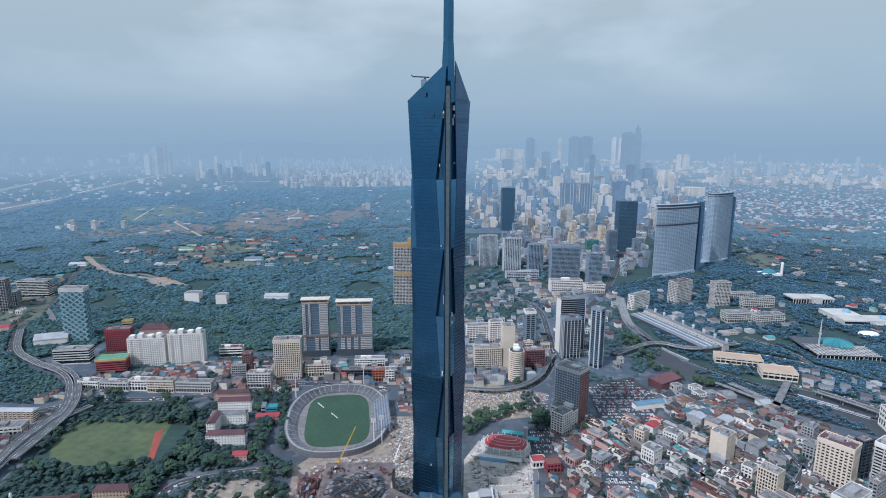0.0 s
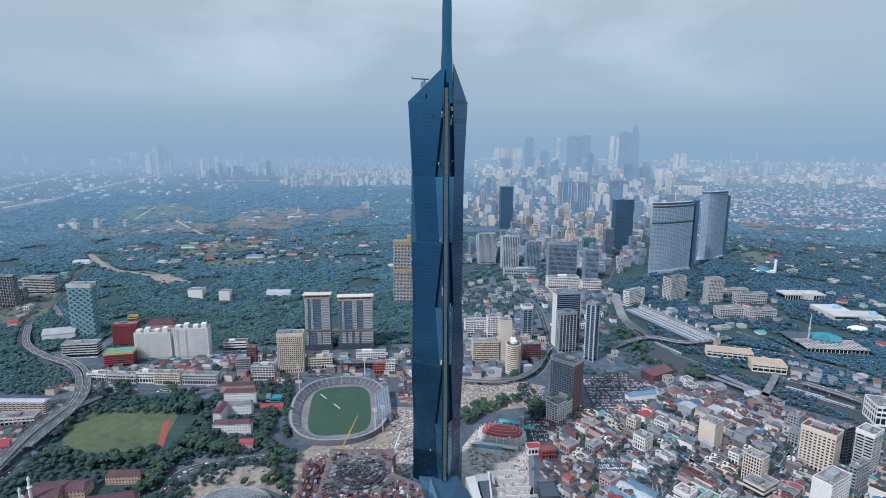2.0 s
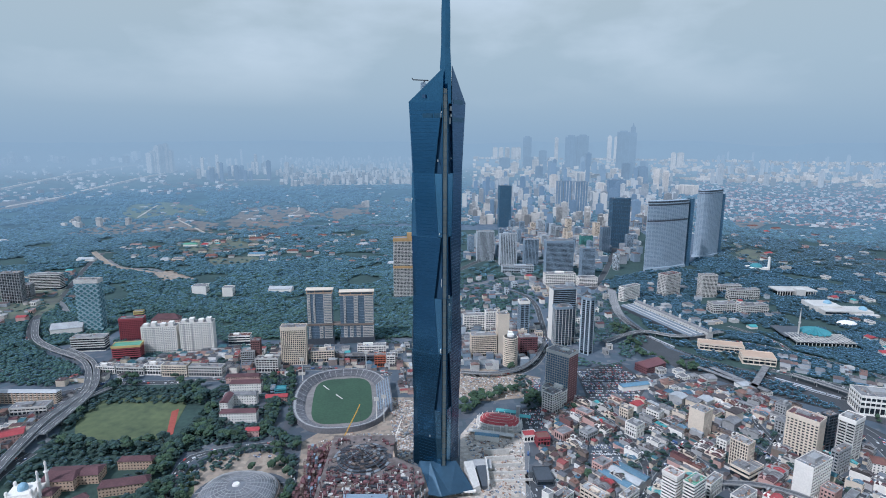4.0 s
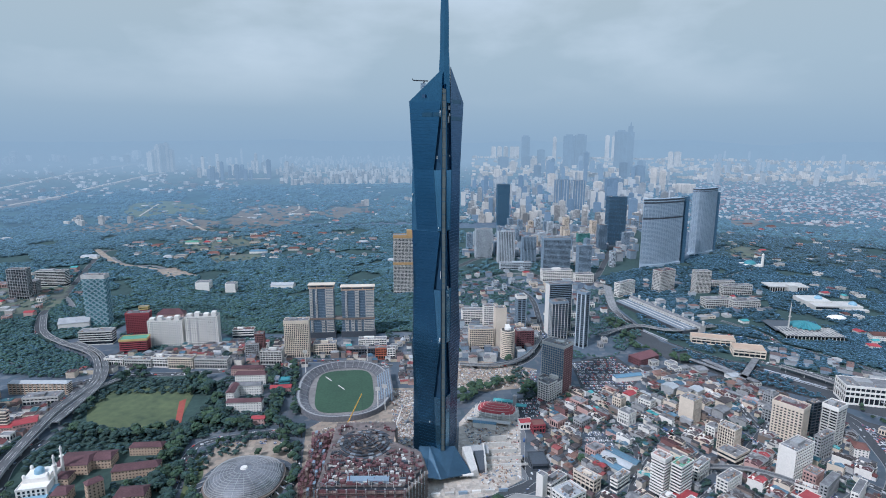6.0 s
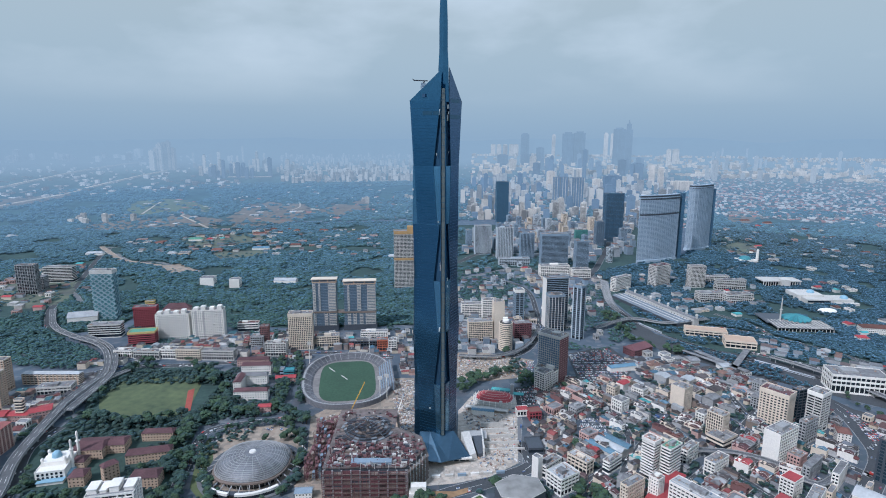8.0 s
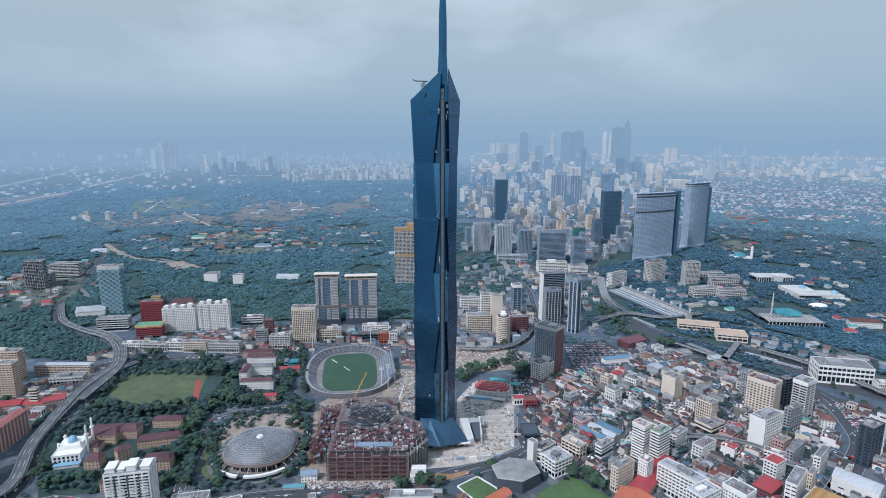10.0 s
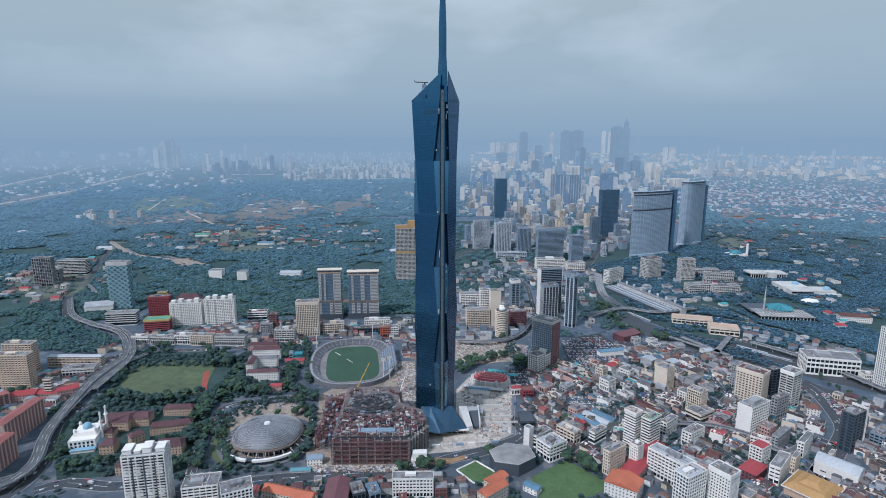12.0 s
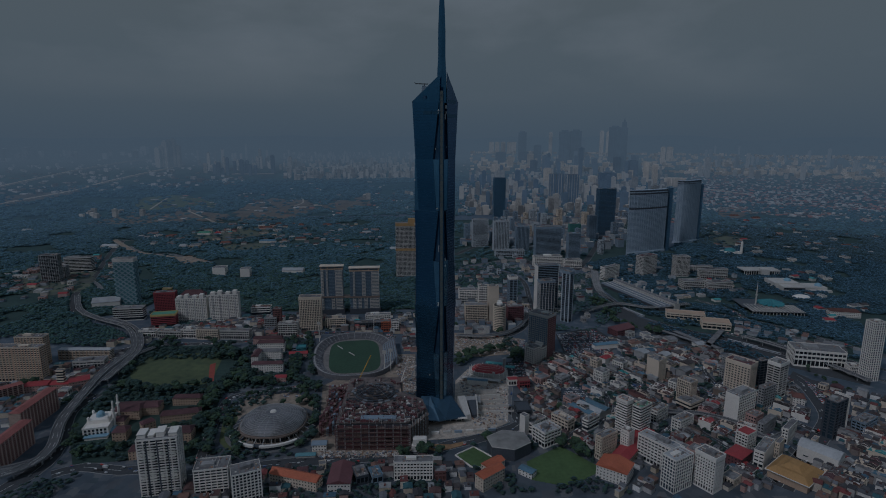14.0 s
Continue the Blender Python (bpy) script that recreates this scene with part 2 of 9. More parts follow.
def palette(name, colours, rough=0.75, vary=0.3):
    """A worn surface whose loose pieces each take one of the given colours."""
    m = material(name, (0.5, 0.5, 0.5), rough, vary, 0.4, 0.05)
    n, l = m.node_tree.nodes, m.node_tree.links
    p = n["Principled BSDF"]
    wear = p.inputs["Base Color"].links[0].from_socket
    geo, ramp, mul = n.new("ShaderNodeNewGeometry"), n.new("ShaderNodeValToRGB"), n.new("ShaderNodeMix")
    ramp.color_ramp.interpolation = "CONSTANT"
    for k, c in enumerate(colours):
        e = ramp.color_ramp.elements[0] if k == 0 else ramp.color_ramp.elements[1] if k == 1 else ramp.color_ramp.elements.new(k / len(colours))
        e.position, e.color = k / len(colours), (*c, 1)
    l.new(geo.outputs["Random Per Island"], ramp.inputs["Fac"])
    mul.data_type, mul.blend_type = "RGBA", "MULTIPLY"
    mul.inputs["Factor"].default_value = 1.0
    l.new(ramp.outputs["Color"], mul.inputs["A"])
    grow = n.new("ShaderNodeVectorMath")
    grow.operation = "SCALE"
    grow.inputs["Scale"].default_value = 2.0
    l.new(wear, grow.inputs[0])
    l.new(grow.outputs[0], mul.inputs["B"])
    l.new(mul.outputs["Result"], p.inputs["Base Color"])
    return m


MIXWALLS = palette("mixed_render_walls", ((0.70, 0.68, 0.64), (0.56, 0.48, 0.38), (0.42, 0.41, 0.40), (0.64, 0.59, 0.51), (0.42, 0.28, 0.24), (0.72, 0.71, 0.69), (0.28, 0.28, 0.29), (0.52, 0.45, 0.34), (0.58, 0.52, 0.44), (0.24, 0.20, 0.18)))
MIXROOFS = palette("mixed_tile_and_zinc_roofs", ((0.072, 0.057, 0.056), (0.108, 0.0646, 0.06), (0.158, 0.167, 0.184), (0.054, 0.0532, 0.0576), (0.151, 0.057, 0.052), (0.0936, 0.095, 0.1), (0.259, 0.27, 0.28), (0.0792, 0.144, 0.2), (0.0612, 0.0532, 0.0544), (0.194, 0.114, 0.088), (0.108, 0.11, 0.12), (0.072, 0.0646, 0.064), (0.0864, 0.057, 0.056), (0.238, 0.0684, 0.064), (0.122, 0.125, 0.136), (0.05, 0.12, 0.14), (0.0576, 0.057, 0.0624), (0.317, 0.319, 0.312)))
# far walls have haze blue put into their colours; far roofs are muted
HAZEDWALLS = palette("hazed_far_walls", ((0.30, 0.355, 0.41), (0.42, 0.45, 0.475), (0.22, 0.28, 0.34), (0.50, 0.495, 0.47), (0.34, 0.36, 0.385), (0.26, 0.31, 0.36), (0.46, 0.42, 0.38), (0.20, 0.25, 0.31)))
DULLROOFS = palette("muted_far_roofs", ((0.16, 0.15, 0.15), (0.24, 0.24, 0.24), (0.13, 0.10, 0.095), (0.32, 0.315, 0.305), (0.20, 0.125, 0.105), (0.17, 0.175, 0.18), (0.40, 0.39, 0.37), (0.11, 0.11, 0.115)))
MIXGOODS = palette("mixed_site_goods", ((0.54, 0.51, 0.46), (0.34, 0.31, 0.28), (0.62, 0.59, 0.55), (0.24, 0.16, 0.13), (0.46, 0.39, 0.31), (0.18, 0.175, 0.17), (0.56, 0.51, 0.45), (0.20, 0.24, 0.30), (0.50, 0.45, 0.39), (0.36, 0.23, 0.15)))
MIXCARS = palette("mixed_car_paint", ((0.68, 0.68, 0.68), (0.06, 0.06, 0.065), (0.40, 0.41, 0.42), (0.75, 0.75, 0.74), (0.16, 0.17, 0.18), (0.45, 0.06, 0.05), (0.07, 0.12, 0.26), (0.58, 0.58, 0.57)), 0.3, 0.1)
# dark glass lifted in colour to the blue that haze gives it
HAZEGLASS = material("hazed_blue_glass", (0.11, 0.20, 0.29), 0.3, 0.2, 0.2, 0.03, metal=0.35, spec=0.6)
LATTICE = material("pale_lattice_panels", (0.30, 0.40, 0.43), 0.6, 0.15, 0.4, 0.03)
CARWHITE = material("car_paint", (0.55, 0.55, 0.55), 0.3, 0.9, 0.01, 0.01, per_piece=0.9)


# ---- mesh tools ----
class Build:
    """Gathers boxes, prisms and lofts, and makes one mesh of them."""

    def __init__(self):
        self.v, self.f = [], []

    def box(self, x0, y0, z0, x1, y1, z1):
        i = len(self.v)
        self.v += [(x0, y0, z0), (x1, y0, z0), (x1, y1, z0), (x0, y1, z0), (x0, y0, z1), (x1, y0, z1), (x1, y1, z1), (x0, y1, z1)]
        self.f += [(i, i + 3, i + 2, i + 1), (i + 4, i + 5, i + 6, i + 7), (i, i + 1, i + 5, i + 4), (i + 1, i + 2, i + 6, i + 5), (i + 2, i + 3, i + 7, i + 6), (i + 3, i, i + 4, i + 7)]
        return self

    def ring(self, a, b, z0, z1, t, out=0.0):
        """A rectangular band round (0,0)-(a,b), t thick inwards from out."""
        o = -out
        self.box(o, o, z0, a - o, o + t, z1)
        self.box(o, b - o - t, z0, a - o, b - o, z1)
        self.box(o, o + t, z0, o + t, b - o - t, z1)
        self.box(a - o - t, o + t, z0, a - o, b - o - t, z1)
        return self

    def loft(self, rings, caps=True):
        i, n = len(self.v), len(rings[0])
        for r in rings:
            self.v += [tuple(p) for p in r]
        for k in range(len(rings) - 1):
            for j in range(n):
                a, b = i + k * n + j, i + k * n + (j + 1) % n
                self.f.append((a, b, b + n, a + n))
        if caps:
            self.f.append(tuple(range(i + n - 1, i - 1, -1)))
            self.f.append(tuple(range(i + (len(rings) - 1) * n, i + len(rings) * n)))
        return self

    def prism(self, pts, z0, z1):
        return self.loft([[(x, y, z0) for x, y in pts], [(x, y, z1) for x, y in pts]])

    def cyl(self, x, y, z0, z1, r0, r1=None, n=12, sy=1.0):
        r1 = r0 if r1 is None else r1
        c = [(math.cos(2 * math.pi * k / n), sy * math.sin(2 * math.pi * k / n)) for k in range(n)]
        return self.loft([[(x + r0 * p, y + r0 * q, z0) for p, q in c], [(x + r1 * p, y + r1 * q, z1) for p, q in c]])

    def dome(self, x, y, z, r, h, n=24, rows=8, sy=1.0):
        rings = []
        for k in range(rows + 1):
            t = min(k / rows, 0.995) * math.pi / 2
            rings.append([(x + r * math.cos(t) * math.cos(2 * math.pi * j / n), y + sy * r * math.cos(t) * math.sin(2 * math.pi * j / n), z + h * math.sin(t)) for j in range(n)])
        return self.loft(rings)

    def gable(self, x0, y0, x1, y1, z0, z1, along="x", hip=0.0, over=0.4):
        """A pitched roof over a rectangle, its ridge along x or y."""
        x0, y0, x1, y1 = x0 - over, y0 - over, x1 + over, y1 + over
        i = len(self.v)
        if along == "x":
            r0, r1 = (x0 + hip, (y0 + y1) / 2, z1), (x1 - hip, (y0 + y1) / 2, z1)
            self.v += [(x0, y0, z0), (x1, y0, z0), (x1, y1, z0), (x0, y1, z0), r0, r1]
            self.f += [(i, i + 1, i + 5, i + 4), (i + 2, i + 3, i + 4, i + 5), (i + 1, i + 2, i + 5), (i + 3, i, i + 4), (i, i + 3, i + 2, i + 1)]
        else:
            r0, r1 = ((x0 + x1) / 2, y0 + hip, z1), ((x0 + x1) / 2, y1 - hip, z1)
            self.v += [(x0, y0, z0), (x1, y0, z0), (x1, y1, z0), (x0, y1, z0), r0, r1]
            self.f += [(i, i + 1, i + 4), (i + 1, i + 2, i + 5, i + 4), (i + 2, i + 3, i + 5), (i + 3, i, i + 4, i + 5), (i, i + 3, i + 2, i + 1)]
        return self

    def beam(self, p, q, w):
        """A square bar from p to q."""
        p, q = Vector(p), Vector(q)
        d = (q - p).normalized()
        s = d.cross(Vector((0, 0, 1)) if abs(d.z) < 0.9 else Vector((1, 0, 0))).normalized() * w / 2
        u = d.cross(s).normalized() * w / 2
        return self.loft([[c + s + u, c - s + u, c - s - u, c + s - u] for c in (p, q)])

    def mesh(self, name, mat, smooth=False):
        me = bpy.data.meshes.new(name)
        me.from_pydata(self.v, [], self.f)
        me.materials.append(mat)
        if smooth:
            me.shade_smooth()
        me.update()
        return me


def part(name, data, mat, parent, label="", m=None, smooth=False):
    """One mesh object under a thing or a part."""
    me = data.mesh(name, mat, smooth) if isinstance(data, Build) else data
    ob = new(name, me)
    ob.parent = parent
    if m is not None:
        ob.matrix_basis = m
    if label:
        tagged(ob, label)
    return ob


def thing(name, label, category, m=None, group="", kind=""):
    ob = tagged(new(name), label, category, group, kind)
    ob.empty_display_size = 1.0
    if m is not None:
        ob.matrix_basis = m
    return ob


def solid(name, build, mat, label, category, m=None, group="", kind="", smooth=False):
    """A thing that is one mesh."""
    ob = tagged(new(name, build.mesh(name, mat, smooth)), label, category, group, kind)
    if m is not None:
        ob.matrix_basis = m
    return ob


# what stands where, so that trees and small houses keep clear: (x, y, radius) and road legs
TAKEN, LEGS = [], []


def take(x, y, rot, a, b, margin=3.0):
    c, s = math.cos(radians(rot)), math.sin(radians(rot))
    TAKEN.append((x, y, c, s, a, b, margin))


CELL = 80.0
GRID = {"taken": 0, "legs": 0, "cells": {}}


def refresh_grid():
    """Sorts what is taken into cells, so that free() stays quick."""
    cells = GRID["cells"]
    for k in range(GRID["taken"], len(TAKEN)):
        X, Y, c, s, a, b, m = TAKEN[k]
        q = [(X + u * c - v * s, Y + u * s + v * c) for u, v in ((-m, -m), (a + m, -m), (a + m, b + m), (-m, b + m))]
        xs, ys = [p[0] for p in q], [p[1] for p in q]
        for i in range(int((min(xs) - 30) // CELL), int((max(xs) + 30) // CELL) + 1):
            for j in range(int((min(ys) - 30) // CELL), int((max(ys) + 30) // CELL) + 1):
                cells.setdefault((i, j), ([], []))[0].append(TAKEN[k])
    for k in range(GRID["legs"], len(LEGS)):
        ax, ay, bx, by, w = LEGS[k]
        for i in range(int((min(ax, bx) - 50) // CELL), int((max(ax, bx) + 50) // CELL) + 1):
            for j in range(int((min(ay, by) - 50) // CELL), int((max(ay, by) + 50) // CELL) + 1):
                cells.setdefault((i, j), ([], []))[1].append(LEGS[k])
    GRID["taken"], GRID["legs"] = len(TAKEN), len(LEGS)


def free(x, y, r=0.0):
    if GRID["taken"] != len(TAKEN) or GRID["legs"] != len(LEGS):
        refresh_grid()
    boxes, legs = GRID["cells"].get((int(x // CELL), int(y // CELL)), ((), ()))
    for X, Y, c, s, a, b, m in boxes:
        dx, dy = x - X, y - Y
        u, v = dx * c + dy * s, -dx * s + dy * c
        if -m - r < u < a + m + r and -m - r < v < b + m + r:
            return False
    for ax, ay, bx, by, w in legs:
        lx, ly = bx - ax, by - ay
        k = max(0.0, min(1.0, ((x - ax) * lx + (y - ay) * ly) / (lx * lx + ly * ly + 1e-9)))
        if (x - ax - k * lx) ** 2 + (y - ay - k * ly) ** 2 < (w / 2 + r) ** 2:
            return False
    return True


def inside(x, y, poly):
    odd = False
    for k in range(len(poly)):
        (ax, ay), (bx, by) = poly[k], poly[k - 1]
        if (ay > y) != (by > y) and x < (bx - ax) * (y - ay) / (by - ay) + ax:
            odd = not odd
    return odd


def smooth_line(pts, step=18.0):
    """A gliding line through the points."""
    out = []
    for k in range(len(pts) - 1):
        p0, p1, p2, p3 = pts[max(0, k - 1)], pts[k], pts[k + 1], pts[min(len(pts) - 1, k + 2)]
        n = max(2, int(math.dist(p1, p2) / step))
        for j in range(n):
            t = j / n
            out.append(tuple(0.5 * (2 * b + (c - a) * t + (2 * a - 5 * b + 4 * c - d) * t * t + (3 * b - a - 3 * c + d) * t ** 3) for a, b, c, d in zip(p0, p1, p2, p3)))
    return out + [tuple(pts[-1])]


# ---- the land: flat under the city, bent up to far hills at its rim to fit the camera's view ----
FLAT, RIM, MID, LIFT = 3000.0, 4700.0, (6.0, -740.0), 434.0


def land_z(x, y):
    r = math.hypot(x - MID[0], y - MID[1])
    if r <= FLAT:
        return 0.0
    r = min(r, RIM - 2)
    d = FLAT - (RIM - FLAT) * math.log(1 - (r - FLAT) / (RIM - FLAT))
    return LIFT * (1 - r / d)


def radial_sheet(r0, r1, rings, spokes):
    b = Build()
    rr = [r0 + (r1 - r0) * k / rings for k in range(rings + 1)]
    for r in rr:
        for j in range(spokes):
            a = 2 * math.pi * j / spokes
            x, y = MID[0] + r * math.cos(a), MID[1] + r * math.sin(a)
            b.v.append((x, y, land_z(x, y)))
    for k in range(rings):
        for j in range(spokes):
            i, q = k * spokes + j, k * spokes + (j + 1) % spokes
            b.f.append((i, i + spokes, q + spokes, q))
    return b


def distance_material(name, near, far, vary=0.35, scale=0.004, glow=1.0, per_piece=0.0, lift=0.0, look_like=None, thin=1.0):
    """For the far rim: haze painted in as glow fades it into the sky."""
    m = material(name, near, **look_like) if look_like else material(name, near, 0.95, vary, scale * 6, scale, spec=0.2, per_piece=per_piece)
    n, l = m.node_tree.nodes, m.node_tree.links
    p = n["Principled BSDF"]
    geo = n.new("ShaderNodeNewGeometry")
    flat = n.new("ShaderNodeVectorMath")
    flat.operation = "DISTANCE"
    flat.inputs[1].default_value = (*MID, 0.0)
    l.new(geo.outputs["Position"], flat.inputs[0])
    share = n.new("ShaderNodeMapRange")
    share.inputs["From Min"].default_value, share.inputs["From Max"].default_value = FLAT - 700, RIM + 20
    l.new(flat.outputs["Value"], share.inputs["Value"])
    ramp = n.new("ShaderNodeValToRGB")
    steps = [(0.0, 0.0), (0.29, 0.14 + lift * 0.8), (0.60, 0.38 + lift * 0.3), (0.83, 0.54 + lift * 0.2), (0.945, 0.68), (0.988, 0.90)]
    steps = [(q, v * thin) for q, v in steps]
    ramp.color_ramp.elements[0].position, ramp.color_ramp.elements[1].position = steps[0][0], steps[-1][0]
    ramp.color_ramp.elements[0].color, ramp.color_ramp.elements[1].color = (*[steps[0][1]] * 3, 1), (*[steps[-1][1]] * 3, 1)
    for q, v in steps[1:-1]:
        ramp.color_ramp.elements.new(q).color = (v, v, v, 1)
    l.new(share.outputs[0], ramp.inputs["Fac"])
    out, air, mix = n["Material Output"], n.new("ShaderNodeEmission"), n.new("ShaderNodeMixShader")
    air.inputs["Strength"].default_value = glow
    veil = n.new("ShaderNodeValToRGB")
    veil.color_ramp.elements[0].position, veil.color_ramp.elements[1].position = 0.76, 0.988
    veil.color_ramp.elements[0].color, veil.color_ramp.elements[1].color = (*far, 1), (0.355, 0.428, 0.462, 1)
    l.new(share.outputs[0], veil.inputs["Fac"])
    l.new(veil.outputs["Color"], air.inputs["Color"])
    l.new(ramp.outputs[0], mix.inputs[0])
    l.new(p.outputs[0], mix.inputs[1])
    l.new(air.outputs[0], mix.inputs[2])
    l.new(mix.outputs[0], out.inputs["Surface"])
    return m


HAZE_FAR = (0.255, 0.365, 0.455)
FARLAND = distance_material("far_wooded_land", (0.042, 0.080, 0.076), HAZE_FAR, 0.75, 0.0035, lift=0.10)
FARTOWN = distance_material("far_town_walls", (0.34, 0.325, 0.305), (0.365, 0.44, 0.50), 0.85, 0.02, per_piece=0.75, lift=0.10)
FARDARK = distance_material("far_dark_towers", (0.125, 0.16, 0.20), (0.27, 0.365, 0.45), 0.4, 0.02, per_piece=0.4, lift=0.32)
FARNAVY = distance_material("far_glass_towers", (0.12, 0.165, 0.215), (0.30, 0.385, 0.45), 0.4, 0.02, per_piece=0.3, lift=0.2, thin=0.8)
# brighter copy of the far flats, sunlight and thinner haze put into it
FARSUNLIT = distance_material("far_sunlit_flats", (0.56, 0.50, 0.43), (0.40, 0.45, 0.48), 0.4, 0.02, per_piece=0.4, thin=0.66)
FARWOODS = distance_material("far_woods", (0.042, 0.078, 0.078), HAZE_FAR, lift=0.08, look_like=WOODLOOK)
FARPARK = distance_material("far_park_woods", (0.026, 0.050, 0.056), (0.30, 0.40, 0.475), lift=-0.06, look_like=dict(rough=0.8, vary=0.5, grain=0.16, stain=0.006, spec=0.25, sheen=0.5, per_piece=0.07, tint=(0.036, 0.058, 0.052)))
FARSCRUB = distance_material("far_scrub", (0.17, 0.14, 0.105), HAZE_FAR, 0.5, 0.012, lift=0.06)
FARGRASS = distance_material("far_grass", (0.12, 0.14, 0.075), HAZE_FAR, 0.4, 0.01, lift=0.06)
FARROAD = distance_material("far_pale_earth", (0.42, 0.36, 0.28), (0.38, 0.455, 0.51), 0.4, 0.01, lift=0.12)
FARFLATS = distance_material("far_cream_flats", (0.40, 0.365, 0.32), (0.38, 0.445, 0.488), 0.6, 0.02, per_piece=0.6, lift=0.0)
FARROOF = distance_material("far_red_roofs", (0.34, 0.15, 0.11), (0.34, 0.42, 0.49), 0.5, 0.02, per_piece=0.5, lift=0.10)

solid("ground", radial_sheet(0.0, FLAT, 60, 180), LAND, "grey city ground of asphalt, concrete and bare earth", "ground", kind="structure")
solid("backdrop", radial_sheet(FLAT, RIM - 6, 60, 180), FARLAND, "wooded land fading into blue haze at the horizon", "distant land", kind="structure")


# hills raised to eye height to meet the horizon in the camera's view
hills = Build()
for r, lo, hi in ((RIM - 8, 0.0, 0.0), (RIM + 30, 0.75, 0.3), (RIM + 60, 1.0, 1.0)):
    for j in range(360):
        a = 2 * math.pi * j / 360
        x, y = MID[0] + r * math.cos(a), MID[1] + r * math.sin(a)
        base = land_z(x, y) - 2
        top = LIFT - 14 + 34 * noise.noise(Vector((math.cos(a) * 9, math.sin(a) * 9, 3.0))) + 10 * noise.noise(Vector((math.cos(a) * 40, math.sin(a) * 40, 5.0)))
        hills.v.append((x, y, base + (top - base) * lo))
for k in range(2):
    for j in range(360):
        i, q = k * 360 + j, k * 360 + (j + 1) % 360
        hills.f.append((i, i + 360, q + 360, q))
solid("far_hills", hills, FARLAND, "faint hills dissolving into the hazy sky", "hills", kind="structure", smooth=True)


def patch(name, pts, mat, label, category, z=0.12, kind="structure"):
    b = Build()
    b.prism(pts if sum((pts[k - 1][0] * pts[k][1] - pts[k][0] * pts[k - 1][1]) for k in range(len(pts))) > 0 else pts[::-1], -0.3, z)
    return solid(name, b, mat, label, category, kind=kind)


def ribbon(b, line, w0, w1, z0, z1):
    """A bar along a line, from w0 to w1 to its left; heights may be a number or one for each point."""
    rings, n = [], len(line)
    for k, p in enumerate(line):
        a, c = line[max(0, k - 1)], line[min(n - 1, k + 1)]
        dx, dy = c[0] - a[0], c[1] - a[1]
        s = math.hypot(dx, dy) or 1.0
        nx, ny = -dy / s, dx / s
        lo = z0[k] if isinstance(z0, list) else z0
        hi = z1[k] if isinstance(z1, list) else z1
        rings.append([(p[0] + nx * w, p[1] + ny * w, z) for w, z in ((w0, lo), (w0, hi), (w1, hi), (w1, lo))])
    return b.loft(rings)


def road(pts, width, label="grey asphalt road with pale kerbs", z=0.25, name="road", mat=None, marks=True):
    line = smooth_line(pts)
    for k in range(0, len(line) - 1):
        LEGS.append((*line[k], *line[k + 1], width + 2))
    root = thing(name, label, "road", kind="structure")
    part("carriageway", ribbon(Build(), line, -width / 2, width / 2, -0.3, z), mat or ASPHALT, root)
    for s in (-1, 1):
        part("kerb", ribbon(Build(), line, s * width / 2 - 0.4, s * width / 2 + 0.4, -0.3, z + 0.18), KERB, root)
    if marks:
        b = Build()
        for k in range(0, len(line) - 1, 2):
            ribbon(b, [line[k], line[k + 1]], -0.25, 0.25, z, z + 0.02)
        part("lane_marking", b, MARK, root)
    return root


WORNROAD = material("worn_pale_carriageway", (0.105, 0.108, 0.112), 0.85, 0.3, 0.25, 0.03)


def viaduct(pts, width, z, label, rail=False, ramp=0, name="elevated_highway", pier=32.0, mat=None):
    """An elevated deck on piers; ramp: how many points at its end come down to the ground."""
    line = smooth_line(pts, 14.0)
    n = len(line)
    for k in range(n - 1):
        LEGS.append((*line[k], *line[k + 1], width + 2))
    zz = [z * min(1.0, (n - 1 - k) / ramp + 0.03) if ramp else z for k in range(n)]
    at = lambda d: [h + d for h in zz]
    root = thing(name, label, "elevated road" if not rail else "elevated railway", kind="structure")
    part("deck", ribbon(Build(), line, -width / 2, width / 2, at(-1.6), at(0.0)), mat or DECK, root)
    for s in (-1, 1):
        part("parapet", ribbon(Build(), line, s * width / 2 - 0.35, s * width / 2 + 0.35, at(-1.2), at(1.1)), KERB, root)
    if rail:
        for w in (-2.6, -1.2, 1.2, 2.6):
            part("rail", ribbon(Build(), line, w - 0.15, w + 0.15, at(0.0), at(0.25)), DARKSTEEL, root)
    else:
        part("carriageway", ribbon(Build(), line, -width / 2 + 1.0, width / 2 - 1.0, at(0.0), at(0.06)), WORNROAD, root)
        b = Build()
        for k in range(0, n - 1, 2):
            for w in ((0.0,) if width < 12 else (-width / 5, width / 5)):
                i = [zz[k] + 0.06, zz[k + 1] + 0.06]
                ribbon(b, [line[k], line[k + 1]], w - 0.2, w + 0.2, i, [q + 0.03 for q in i])
        part("lane_marking", b, MARK, root)
    walked = pier / 2
    col = Build().cyl(0, 0, 0, 1, 1.1, n=10)
    col.box(-width * 0.35, -1.1, 0.86, width * 0.35, 1.1, 1.0)
    me = col.mesh("pier", GREY)
    for k in range(n - 1):
        walked += math.dist(line[k], line[k + 1])
        if walked > pier and zz[k] > 3:
            walked = 0.0
            ang = math.atan2(line[k + 1][1] - line[k][1], line[k + 1][0] - line[k][0]) + math.pi / 2
            part("pier", me, None, root, m=Matrix.LocRotScale((line[k][0], line[k][1], 0), Euler((0, 0, ang)), (1, 1, zz[k] - 1.5)))
    return root


